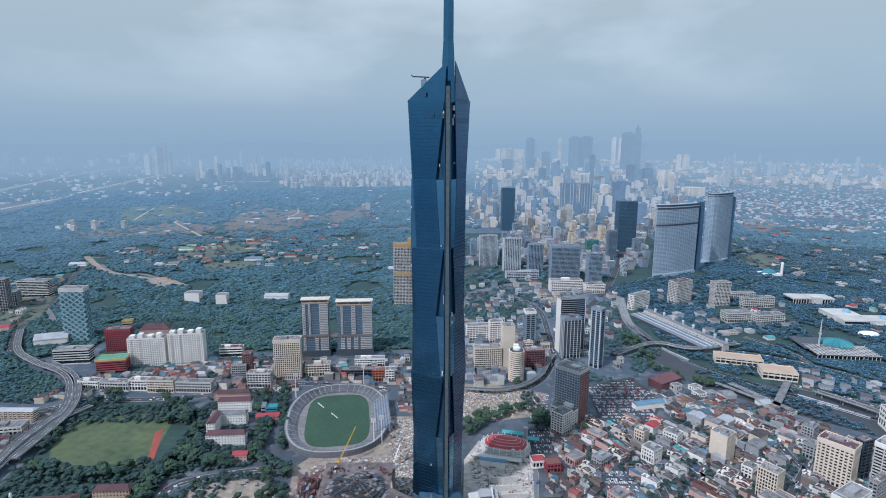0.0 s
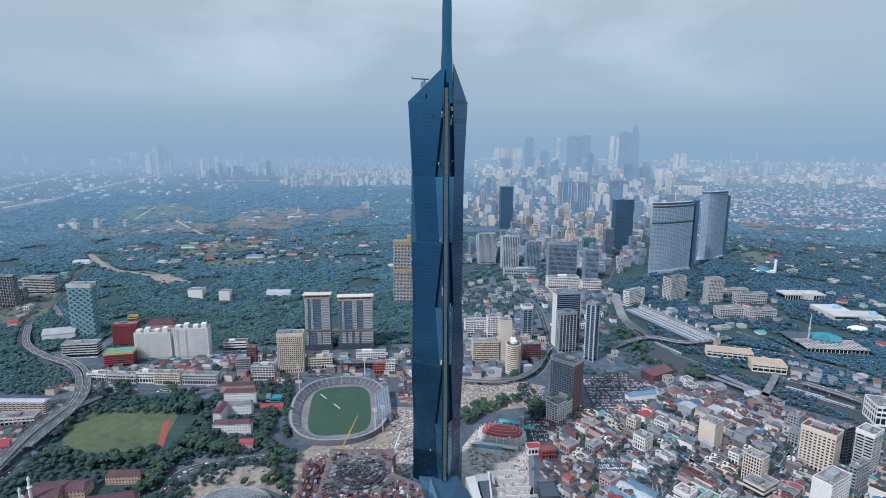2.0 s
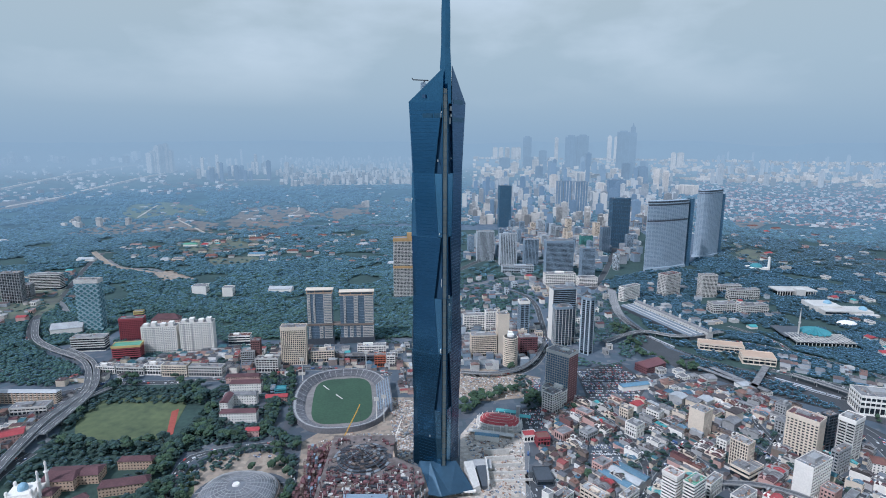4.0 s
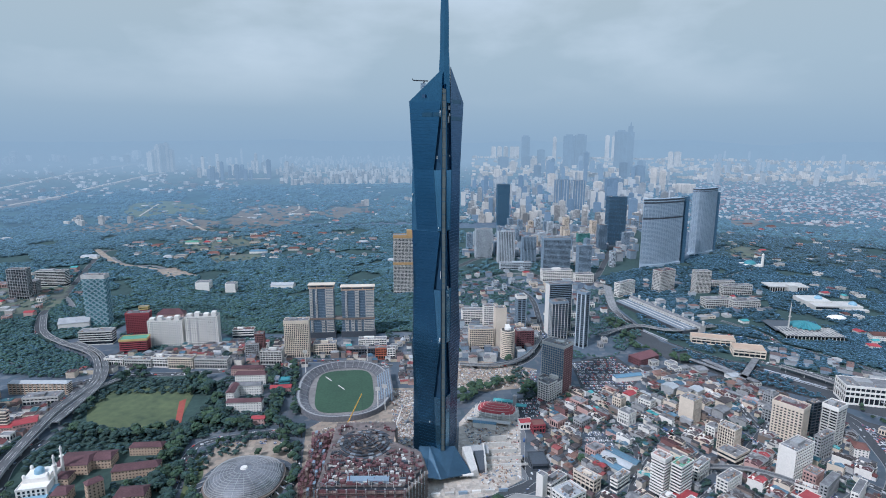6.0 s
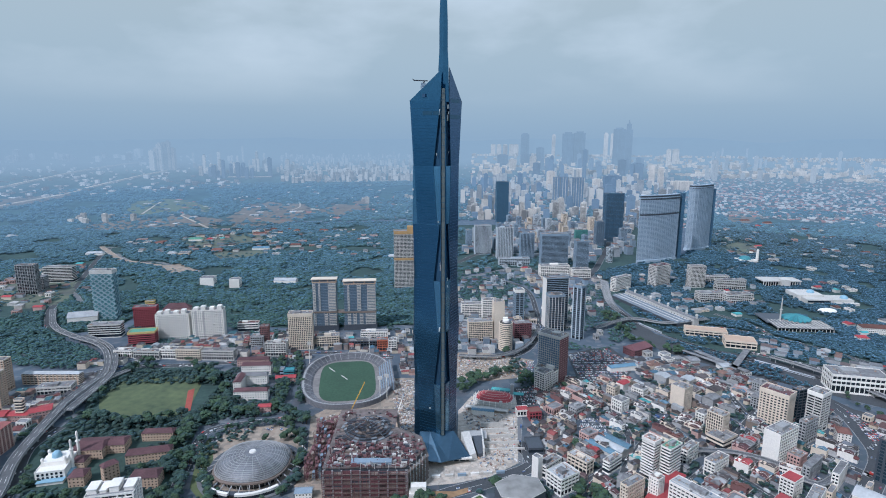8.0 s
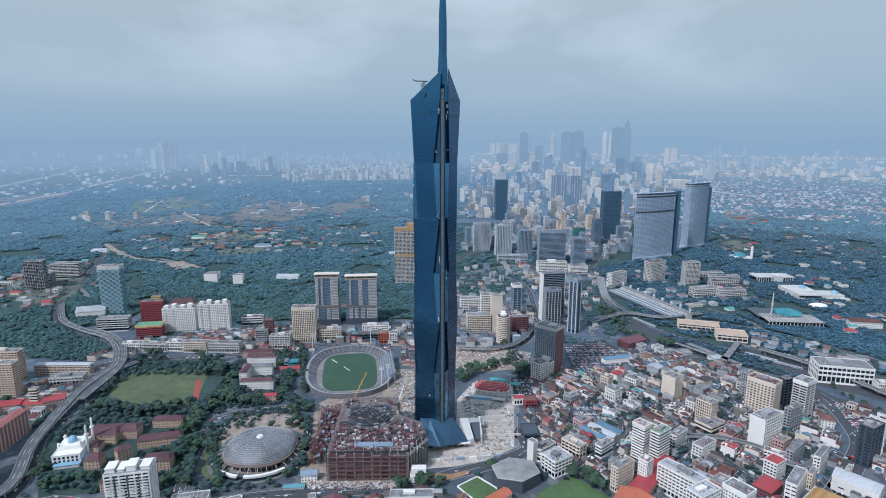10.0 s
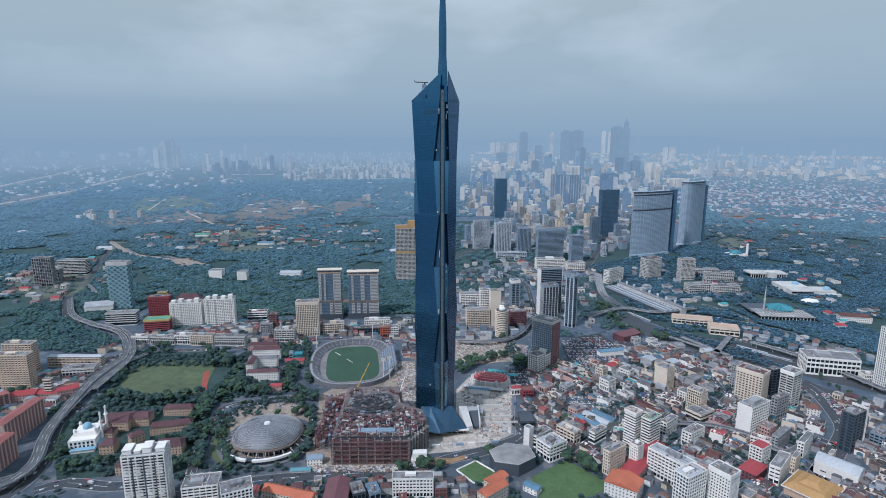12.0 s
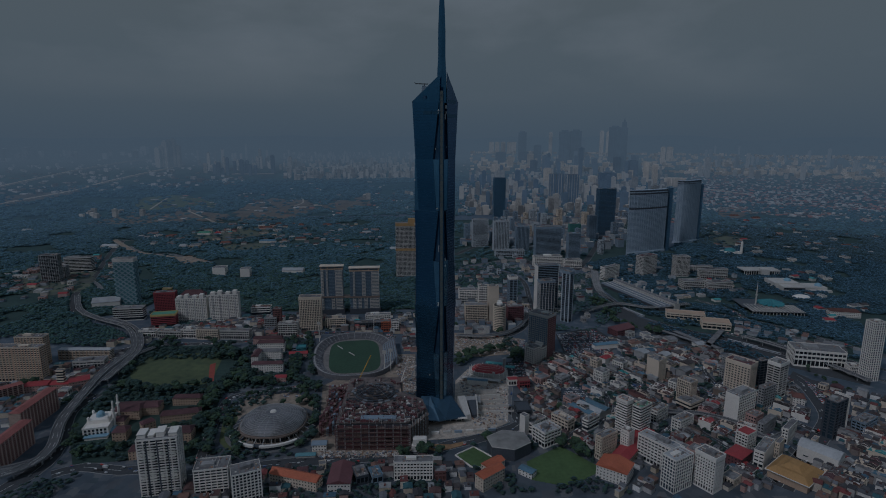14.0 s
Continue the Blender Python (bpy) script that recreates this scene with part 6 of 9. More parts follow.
hall(-704.7, 39.8, 14, 35.6, 22, 12, "low block with a bright red roof", PINK, REDROOF, 2, name="market_hall")
hall(-674.3, 51.9, 6, 40.2, 18, 10.2, "low block with a bright red roof", PINK, REDROOF, 2, name="market_hall")
block(-659.8, 58, 4, 12.6, 8, 33.5, "slim cream stair tower", CREAM, span=0.5, pier=0, plant=False, name="stair_tower")
block(-638.5, 30.2, 4, 15.5, 12, 10.9, "low white house with red band", WHITE, span=0.5, pier=4, plant=False, name="house")
block(-686.6, 140.6, 10, 54.4, 22, 14.3, "flat white low shops by the viaduct", PALE, span=0.6, pier=5, name="shop_building")
hall(392, 314, 30, 52.5, 30, 14, "hall with a dull red pitched roof beside the tracks", MAROON, MAROON, 8, hip=6)
hall(322, 239.4, 14, 53.7, 14, 9.6, "long shed with a pale blue roof beside the car park", WHITE, BLUEROOF, 3, name="shed", windows=False)
# schools and old quarters with maroon roofs
for _p in ((-502.2, -52.4, 6, 41.4, 34, 14.6), (-487.3, -74.2, 6, 16.7, 18, 10.7), (-421.9, -61.7, 14, 56.4, 18, 12.7), (-464.3, -35.9, 8, 25.4, 24, 13), (-430.9, -2.9, 4, 44.2, 14, 12.5), (-466.2, -112, 8, 18.9, 20, 13.7), (-386.4, -117.3, 8, 34.4, 22, 15.3), (-416.7, -158.9, 10, 12.9, 18, 13), (-424.9, -103.5, 50, 18, 12, 21.6)):
    hall(*_p, "old two-storey quarters under a maroon tiled roof", TAN, MAROONROOF, 4.5, hip=5, name="quarters", group="quarters by the mosque")
hall(-343.6, 122.6, 4, 55.7, 15, 17.3, "white school wing with a maroon roof and arcades", WHITE, MAROONROOF, 4, hip=3, name="school_wing", group="old school")
hall(-360.8, 182, 4, 53.7, 15, 18.2, "white school wing with a grey roof", WHITE, ROOFGREY, 4, hip=3, name="school_wing", group="old school")
hall(-366.8, 225.6, 4, 53.6, 15, 18.9, "white school wing with a red tiled roof and arcades", WHITE, MAROONROOF, 5, hip=3, name="school_wing", group="old school")
hall(-389.7, 266.7, 4, 59.8, 13, 13.4, "school wing with a maroon roof", PINK, MAROONROOF, 4, hip=3, name="school_wing", group="old school")
hall(-353.7, 148.9, 4, 12.6, 34, 22.1, "school cross wing with a maroon roof", WHITE, MAROONROOF, 4, along="y", name="school_wing", group="old school")
hall(-289.8, 82.2, 4, 19.7, 12, 10.4, "low red-roofed shelter beside trees", PINK, REDROOF, 2, name="shelter")
hall(-294.2, 192.8, 8, 35.3, 14, 9.2, "low pink-roofed sports hall", PINK, REDROOF, 3, name="sports_hall")
block(-285.8, 214.6, 8, 19, 14, 14.1, "teal roofed sports court", TURQUOISE, span=0.6, pier=0, roof=TURQUOISE, plant=False, name="sports_court")
block(-292.5, 214.6, 8, 7.3, 14, 16.4, "slim blue stair block", BLUEGREY, span=0.5, pier=0, plant=False, name="stair_block")


# ---- the oval stadium ----
def oval(cx, cy, rx, ry, z, rot=0.0, n=72, e=2.5):
    out = []
    for k in range(n):
        a = 2 * math.pi * k / n
        c, s = math.cos(a), math.sin(a)
        x, y = rx * math.copysign(abs(c) ** (2 / e), c), ry * math.copysign(abs(s) ** (2 / e), s)
        q = radians(rot)
        out.append((cx + x * math.cos(q) - y * math.sin(q), cy + x * math.sin(q) + y * math.cos(q), z))
    return out


def oval_ring(b, r0, r1, z0, z1, rot=0.0, cx=0.0, cy=0.0, n=72):
    """A ring between two ovals, from z0 to z1."""
    i = [oval(cx, cy, *r0, z, rot, n) for z in (z0, z1)]
    o = [oval(cx, cy, *r1, z, rot, n) for z in (z0, z1)]
    return b.loft([i[0], o[0], o[1], i[1], i[0]], False)


OLDCONC = material("weathered_terrace", (0.155, 0.155, 0.165), 0.85, 0.4, 0.3, 0.03, per_piece=0.15)
TRACKGREY = material("worn_track_surface", (0.21, 0.195, 0.185), 0.9, 0.35, 0.15, 0.03)
stadium = thing("stadium", "old open oval stadium with grey terraces around a green pitch", "stadium", pose(-167, 207, 0, 0, 0, 9))
take(-255, 85, 0, 175, 240, 2)
part("grass_pitch", Build().loft([oval(0, 0, 50, 84, 0.2, e=4.0), oval(0, 0, 50, 84, 0.9, e=4.0)]), GRASS, stadium, "green grass pitch")
part("running_track", oval_ring(Build(), (40, 70), (62, 94), 0.2, 0.7), TRACKGREY, stadium, "worn grey running track")
for k in range(9):
    part("terrace_step", oval_ring(Build(), (62 + 1.6 * k, 94 + 1.7 * k), (62 + 1.6 * (k + 1), 94 + 1.7 * (k + 1)), 0.2, 1.4 + 0.95 * k), OLDCONC, stadium)
part("rim_walkway", oval_ring(Build(), (75.6, 108.3), (80, 113), 0.2, 8.5), GREY, stadium)
for k in range(44):
    a = 2 * math.pi * k / 44
    c, w = math.cos(a), math.sin(a)
    e = lambda r, q: (r * math.copysign(abs(c) ** 0.8, c), q * math.copysign(abs(w) ** 0.8, w))
    part("terrace_aisle", Build().beam((*e(63, 95), 1.5), (*e(76, 108.8), 9.4), 0.7), GREY, stadium)
part("outer_wall", oval_ring(Build(), (80, 113), (81, 114), 0.2, 9.3), OLDCONC, stadium)
for k in range(12):
    part("seating_tier", Build().box(58 + k * 2.0, -56, 0, 60 + k * 2.0, 46, 3.0 + 1.25 * k), OLDCONC if k % 2 else BLUEGREY, stadium, "steep blue-grey seating tier" if k == 0 else "")
for k in range(9):
    part("stand_aisle", Build().beam((58, -52 + k * 12, 3.6), (81, -52 + k * 12, 17.6), 0.6), GREY, stadium)
for x, y, rz, h in ((-30, 50, 30, 0.35), (-6, 10, 30, 0.35)):
    part("field_cover", Build().box(-0.9, -11, 0.9, 0.9, 11, 0.9 + h), PALE, stadium, "pale rolled cover on the pitch", m=pose(x, y, 0, 0, 0, rz))


def floodlight(x, y, h, label="tall white stadium floodlight mast"):
    root = thing("floodlight_mast", label, "floodlight", pose(x, y, 0), "stadium floodlights")
    part("mast", Build().cyl(0, 0, 0, h, 0.9, 0.5, 8), WHITE, root)
    part("lamp_panel", Build().box(-3.5, -0.5, h - 1, 3.5, 0.5, h + 5), PALE, root)


floodlight(-250, 267.2, 46)
floodlight(-141.8, 318.6, 40)
floodlight(-98.6, 123.3, 40)
floodlight(-88.3, 132.8, 40)

# ---- the domed indoor arena ----
arena = thing("domed_arena", "round arena under a shallow grey ribbed dome with a white gallery", "arena", pose(-245.1, -73.2, 0))
take(-307, -135, 0, 124, 124, 0.5)
patch("arena_yard", [(-325, -10), (-318, 28), (-250, 46), (-204, 20), (-190, -30), (-191, -95), (-215, -136), (-280, -132), (-318, -80)], SAND, "pale worn yard round the domed arena", "yard", z=0.18)
b = Build()
part("dome", b.dome(0, 0, 12, 46.5, 15, 40, 10), material("dome_sheet", (0.19, 0.195, 0.21), 0.55, 0.5, 0.12, 0.05, metal=0.2), arena, "dull silver metal dome", smooth=False)
for k in range(20):
    a = 2 * math.pi * k / 20
    rib = Build()
    pts = [(46.7 * math.cos(t), 12.3 + 15 * math.sin(t)) for t in [j * math.pi / 2 / 7 for j in range(7)]]
    for (r0, z0), (r1, z1) in zip(pts, pts[1:]):
        rib.beam((r0 * math.cos(a), r0 * math.sin(a), z0), (r1 * math.cos(a), r1 * math.sin(a), z1), 0.5)
    part("dome_rib", rib, GREY, arena)
for k in range(13):
    t = radians(8 + 5.6 * k)
    r, z = 46.5 * math.cos(t), 12 + 15 * math.sin(t)
    part("dome_seam", oval_ring(Build(), (r - 0.3, r - 0.3), (r + 0.3, r + 0.3), z - 0.8, z + 0.3, n=40), GREY, arena)
part("eaves_ring", oval_ring(Build(), (44, 44), (48.5, 48.5), 10, 12.2, n=48), TAUPE, arena, "weathered eaves ring")
part("top_cap", Build().cyl(0, 0, 26.5, 28.6, 5, 4, 20), WHITE, arena, "white vent cap")
part("drum", Build().cyl(0, 0, 0, 10.5, 43, 43, 40), GLASS, arena, "dark glazed drum")
for k in range(40):
    a = 2 * math.pi * k / 40
    part("drum_column", Build().beam((43.5 * math.cos(a), 43.5 * math.sin(a), 0), (46.5 * math.cos(a), 46.5 * math.sin(a), 11), 0.8), PALE, arena)
for k in range(28):
    a = 2 * math.pi * k / 28
    part("outrigger", Build().beam((46 * math.cos(a), 46 * math.sin(a), 11), (62 * math.cos(a), 62 * math.sin(a), 3.5), 0.9), GREY, arena)
part("gallery", oval_ring(Build(), (53, 53), (60, 60), 3.0, 5.0, n=48), DARKGREY, arena)
for a0, a1 in ((200, 262), (268, 318)):
    arc = [(61.5 * math.cos(radians(d)), 61.5 * math.sin(radians(d))) for d in range(a0, a1, 6)]
    part("white_parapet", ribbon(Build(), arc, -3.5, 0.6, 5.5, 8.5), WHITE, arena, "white gallery parapet")
    part("window_band", ribbon(Build(), arc, -3, 0.0, 1.0, 5.4), GLASS, arena)
part("ramp", ribbon(Build(), [(66 * math.cos(radians(d)), 66 * math.sin(radians(d))) for d in range(190, 350, 6)], -4, 2, 0, 1.2), DECK, arena)

# ---- the unfinished shopping podium beside the tower ----
OLDDECK = material("stained_deck", (0.15, 0.125, 0.115), 0.85, 0.7, 0.15, 0.06)
podium = thing("unfinished_podium", "large shopping podium under construction, bare slabs and red-oxide frames", "building site", pose(-141.1, -132.9, 0, 0, 0, 1))
take(-185, -130, 0, 130, 160, 4)
W, D = 104.0, 92.0
CUT = [(0, 0), (W, 0), (W + 26, 40), (W + 20, 72), (86, 98), (86, 150), (0, 150)]
for k in range(7):
    z = k * 6.2
    part("floor_slab", Build().prism([(x * (1.0 if k < 6 else 0.97), y + (0 if k < 6 else 5)) for x, y in CUT], z, z + 0.9), TAUPE if k < 6 else OLDDECK, podium)
col = Build().box(-0.8, -0.8, 0, 0.8, 0.8, 37.2).mesh("column", GREY)
for i in range(10):
    part("column", col, None, podium, m=pose(1.5 + i * (W - 3) / 9, 1.2, 0))
    part("column", col, None, podium, m=pose(1.5 + i * (W - 3) / 9, 16, 0))
for i in range(7):
    part("column", col, None, podium, m=pose(W + 25 * i / 7, 39 * i / 7 + 1.5, 0))
    part("column", col, None, podium, m=pose(1.2, 8 + i * 12, 0))
fr = random.Random(5)
for k in range(6):
    for i in range(9):
        if fr.random() < 0.8:
            x0 = 2.5 + i * (W - 3) / 9
            part("infill_panel", Build().box(x0, 2.2, k * 6.2 + 0.9, x0 + (W - 3) / 9 - 1.8, 2.7, k * 6.2 + fr.uniform(3.0, 5.6)), fr.choice((REDSTEEL, MAROON, MAROON, TAUPE, DARKGREY)), podium)
# dark fill stands in for the shade inside the open floors
part("dark_core", Build().prism([(4, 6), (W - 2, 6), (W + 19, 42), (W + 14, 70), (82, 95), (82, 146), (4, 146)], 0.5, 36), DARKGREY, podium)
for k in range(22):
    x = W * k / 21
    part("scaffold_post", Build().beam((x, -1.6, 0), (x, -1.6, 38), 0.5), REDSTEEL, podium)
for k in range(13):
    part("scaffold_ledger", Build().beam((0, -1.6, 3 * k + 1), (W, -1.6, 3 * k + 1), 0.45), REDSTEEL, podium)
for k in range(170):
    z = 37.9
    x, y, w, d, h = fr.uniform(3, W + 4), fr.uniform(7, 58), fr.uniform(1.5, 9), fr.uniform(1.5, 5), fr.uniform(0.5, 4)
    part("roof_formwork", Build().box(x, y, z, x + w, y + d, z + h), fr.choice((PALE, GREY, TAUPE, REDSTEEL, REDSTEEL, DARKGREY, REDSTEEL, MAROON, MAROON, DARKSTEEL, DARKSTEEL)), podium)
part("glass_shaft", Build().box(34, 10, 37, 84, 20, 42), BLUEGREY, podium)
for k in range(70):
    x, y, h = fr.uniform(2, W + 20), fr.uniform(4, 40), fr.uniform(3, 9)
    part("starter_column", Build().box(x, y, 37.9, x + 0.7, y + 0.7, 37.9 + h), fr.choice((REDSTEEL, GREY, PALE)), podium)
for k in range(14):
    x = 4 + k * 8.6
    part("edge_frame", Build().beam((x, 2, 38), (x, 2, 46), 0.5).beam((x, 2, 46), (x + 8.6, 2, 43), 0.4), fr.choice((REDSTEEL, PALE, STEEL)), podium)
# its round roof of steel rings
cxr, cyr, rr0 = 45.0, 98.0, 37.0
for k in range(7):
    r, z = rr0 - 4.8 * k, 38 + 1.5 * k
    for j in range(24):
        a, e = 2 * math.pi * (j + 0.06) / 24, 2 * math.pi * (j + 0.94) / 24
        if fr.random() < 0.88:
            part("roof_panel", Build().prism([(cxr + q * math.cos(g), cyr + q * math.sin(g)) for q, g in ((r - 3.6, a), (r, a), (r, e), (r - 3.6, e))], z, z + 1.1), fr.choice((DARKSTEEL, DARKSTEEL, DARKSTEEL, STEEL, DARKGREY, TAUPE)), podium)
for k in range(24):
    a = 2 * math.pi * k / 24
    part("roof_rib", Build().beam((cxr + (rr0 + 2) * math.cos(a), cyr + (rr0 + 2) * math.sin(a), 38), (cxr + 4 * math.cos(a), cyr + 4 * math.sin(a), 50.5), 0.28), fr.choice((DARKSTEEL, STEEL, REDSTEEL)), podium)
part("ring_base", Build().cyl(cxr, cyr, 30, 38, rr0 + 2, rr0 + 1, 36), DARKGREY, podium)
part("ring_edge", oval_ring(Build(), (rr0 + 0.5, rr0 + 0.5), (rr0 + 4, rr0 + 4), 36, 38, cx=cxr, cy=cyr, n=36), TAN, podium, "pale timber formwork edge")
SLAB = [(4, 4), (W - 2, 4), (W + 19, 40), (W + 14, 68), (80, 92), (80, 143), (4, 143)]
for mat, count, label in ((REDSTEEL, 270, "thicket of red-oxide scaffold frames"), (MAROON, 200, "maroon formwork stacks"), (DARKSTEEL, 200, "dark reinforcement bundles"), (PALE, 130, "pale timber and plaster boards")):
    heap = Build()
    for k in range(count):
        x, y, h = fr.uniform(4, W + 18), fr.uniform(5, 143), fr.uniform(1.0, 5.5)
        if inside(x, y, SLAB) and math.hypot(x - cxr, y - cyr) > rr0 + 4:
            w, d = fr.uniform(0.8, 4.5), fr.uniform(0.8, 4.5)
            if mat is REDSTEEL:
                heap.beam((x, y, 37.6), (x, y, 37.9 + h), 0.5).beam((x + w, y + d, 37.6), (x + w, y + d, 37.9 + h), 0.5).box(x, y, 37.5 + h, x + w, y + d, 37.9 + h)
            else:
                heap.box(x, y, 37.6, x + w, y + d, 38.2 + h * 0.4)
    tagged(part("roof_scaffold", heap, mat, podium, label), kind="stuff")
part("site_hut", Build().box(106, -6, 0, 128, 6, 9).box(108, -5, 9, 127, 5, 18), WHITE, podium, "stacked white site huts")
# scaffolding thicket along its side
sc = thing("scaffold_towers", "dense red-oxide scaffolding along the unfinished podium", "scaffolding", pose(-172.1, -103, 0, 0, 0, 3))
take(-190, -95, 0, 34, 140, 1)
for i in range(9):
    for j in range(15):
        if fr.random() < 0.9:
            h = fr.uniform(10, 28)
            x, y = i * 3.6 + fr.uniform(-1, 1), 4 + j * 9 + fr.uniform(-3, 3)
            t = Build()
            for dx, dy in ((0, 0), (2.6, 0), (0, 6), (2.6, 6)):
                t.beam((x + dx, y + dy, 0), (x + dx, y + dy, h), 0.3)
            for q in range(int(h / 3)):
                t.beam((x, y, 3 * q + 2), (x + 2.6, y, 3 * q + 2), 0.3).beam((x, y + 6, 3 * q + 2), (x, y, 3 * q + 2), 0.3)
            t.box(x - 0.3, y - 0.3, h, x + 3, y + 6.3, h + 0.4)
            part("scaffold_bay", t, fr.choice((REDSTEEL, REDSTEEL, REDSTEEL, MAROON, MAROON, TAUPE, BLUEGREY)), sc)


def lattice_crane(x, y, z, boom, rot, pitch, label, mat=None):
    root = thing("crawler_crane", label, "crane", pose(x, y, z, 0, 0, rot))
    part("cab", Build().box(-3, -2.5, 0, 3, 2.5, 4), mat or CRANEYELLOW, root)
    c, s = math.cos(radians(pitch)), math.sin(radians(pitch))
    b = Build()
    tip = (boom * c, 0, 3 + boom * s)
    for dy, dz in ((-0.9, 0), (0.9, 0), (0, 1.4)):
        b.beam((0, dy, 3 + dz), (tip[0], dy * 0.4, tip[2] + dz * 0.4), 0.5)
    n = int(boom / 4)
    for k in range(n):
        f, g = k / n, (k + 1) / n
        b.beam((tip[0] * f, -0.9 + 0.5 * f, 3 + (tip[2] - 3) * f), (tip[0] * g, 0.9 - 0.5 * g, 3 + (tip[2] - 3) * g), 0.3)
    part("boom", b, mat or CRANEYELLOW, root)
    part("hoist_rope", Build().beam(tip, (tip[0], 0, 6), 0.15), DARKSTEEL, root)


lattice_crane(-140.0, 70.0, 6, 50, 48, 52, "yellow lattice crane leaning over the stadium")
lattice_crane(-67.8, 65.9, 0, 34, 60, 50, "white lattice crane on the building site", WHITE)
lattice_crane(-50.1, 91.7, 0, 30, 40, 55, "grey lattice crane on the building site", STEEL)

# ---- white mosque with pale blue dome ----
SKYBLUE = material("pale_blue_tiles", (0.25, 0.40, 0.50), 0.5, 0.2, 0.4, 0.05)
mosque = thing("mosque", "white mosque with a pale blue dome and slim minarets", "mosque", pose(-513.7, -103.7, 0, 0, 0, 14))
take(-500, -110, 0, 80, 90, 2)
part("prayer_hall", Build().box(0, 0, 0, 34, 44, 14), WHITE, mosque)
part("upper_hall", Build().box(3, 14, 14, 31, 40, 20), WHITE, mosque)
for j in range(6):
    part("arched_window", Build().box(2.5 + j * 5.2, -0.3, 2, 5.2 + j * 5.2, 0.4, 7).cyl(3.85 + j * 5.2, 0.1, 7, 7.6, 1.35, n=10), GLASS, mosque)
    part("arched_window", Build().box(2.5 + j * 5.2, -0.3, 9.2, 5.2 + j * 5.2, 0.4, 12.4), GLASS, mosque)
part("parapet", Build().ring(34, 44, 14, 15.2, 0.5, 0.2), WHITE, mosque)
part("dome", Build().cyl(17, 27, 20, 22, 5.8, 5.8, 20).dome(17, 27, 22, 5.8, 6.5, 20, 7), SKYBLUE, mosque, "pale blue dome", smooth=False)
for x, y in ((4, 16), (30, 16), (4, 38), (30, 38)):
    part("small_dome", Build().cyl(x, y, 14, 22, 1.8, 1.8, 10).dome(x, y, 22, 2.2, 3.4, 10, 4), WHITE, mosque)
for x, y in ((36, 44), (36, 22)):
    part("minaret", Build().cyl(x, y, 0, 30, 2.0, 1.7, 12).cyl(x, y, 30, 31, 3, 3, 12).cyl(x, y, 31, 40, 1.4, 1.2, 12).dome(x, y, 40, 1.7, 5, 10, 4), WHITE, mosque)
part("porch", Build().box(4, -8, 0, 34, 0, 4), WHITE, mosque)
part("porch_roof", Build().box(3, -9, 4, 35, 0, 4.8), SKYBLUE, mosque, "pale blue porch roof")
part("porch", Build().box(34, 4, 0, 40, 40, 5), SKYBLUE, mosque)

# ---- the small red-seated round stadium ----
redring = thing("round_stadium", "small oval stadium under a faceted red roof with pale galleries", "stadium", pose(89.9, 110, 0, 0, 0, -14))
take(50, 80, 0, 110, 80, 2)
for k, (r, q, z0, z1) in enumerate(((36, 25, 0, 3.0), (34.5, 23.5, 3.6, 6.6), (33, 22, 7.2, 9.4))):
    part("gallery", oval_ring(Build(), (r - 4, q - 4), (r, q), z0, z1, n=40, cy=12), PALE, redring)
part("drum", Build().loft([oval(0, 12, 30, 19, 0.2, n=40), oval(0, 12, 30, 19, 10.0, n=40)]), GLASS, redring, "dark glazed drum")
for k in range(22):
    a = 2 * math.pi * k / 22
    part("buttress", Build().beam((36.8 * math.cos(a), 12 + 25.8 * math.sin(a), 0), (34.5 * math.cos(a), 12 + 23.5 * math.sin(a), 12), 0.9), WHITE, redring)
for k, (r, q, z) in enumerate(((30.5, 19.5, 10.2), (27.0, 15.5, 13.2), (22.0, 10.5, 15.4), (16.0, 5.0, 16.6))):
    r2, q2, z2 = ((27.0, 15.5, 13.2), (22.0, 10.5, 15.4), (16.0, 5.0, 16.6), (8.0, 0.6, 17.2))[k]
    part("roof_tier", Build().loft([oval(0, 12, r, q, z - 0.5, n=16, e=3.0), oval(0, 12, r2 + 0.8, q2 + 0.8, z2 - 0.6, n=16, e=3.0)]), REDROOF, redring, "dull red roof tier")
    part("roof_edge", oval_ring(Build(), (r - 0.5, q - 0.5), (r + 0.4, q + 0.4), z - 0.7, z - 0.1, n=16, cy=12), PINK, redring)
part("canopy", Build().box(-10, 38, 9, 24, 48, 10), TEALROOF, redring, "teal stand roof")
part("canopy", Build().box(28, 30, 8, 46, 40, 9), TEALROOF, redring, "teal stand roof")
part("stair_tower", Build().cyl(26, 38, 0, 22, 3.2, 3.0, 10).cyl(26, 38, 22, 23, 3.8, 3.8, 10), GREY, redring)
part("stair_tower", Build().cyl(14, -13, 0, 15, 2.6, 2.6, 10), PALE, redring)
part("forecourt_roof", Build().box(-42, -26, 4, 26, -17, 5).box(-42, -26, 0, -40, -17, 4).box(24, -26, 0, 26, -17, 4), PALE, redring)
hall(52.3, 76.8, -12, 34.8, 8, 9.4, "long low shed with a violet-blue roof", WHITE, BLUEROOF, 1.5, name="shed", windows=False)

# ---- low-rise landmarks in the park ----
nm = thing("national_mosque", "large white mosque with a turquoise folded roof and one tall minaret", "mosque", Matrix.LocRotScale((773.2, 472, 0), Euler((0, 0, radians(-6))), (0.82, 0.82, 1)))
take(765, 462, -6, 130, 112, 2)
# dark slabs put shade into the gaps between the roof beams
part("prayer_slab", Build().box(0, 0, 7, 150, 70, 9), DARKGREY, nm)
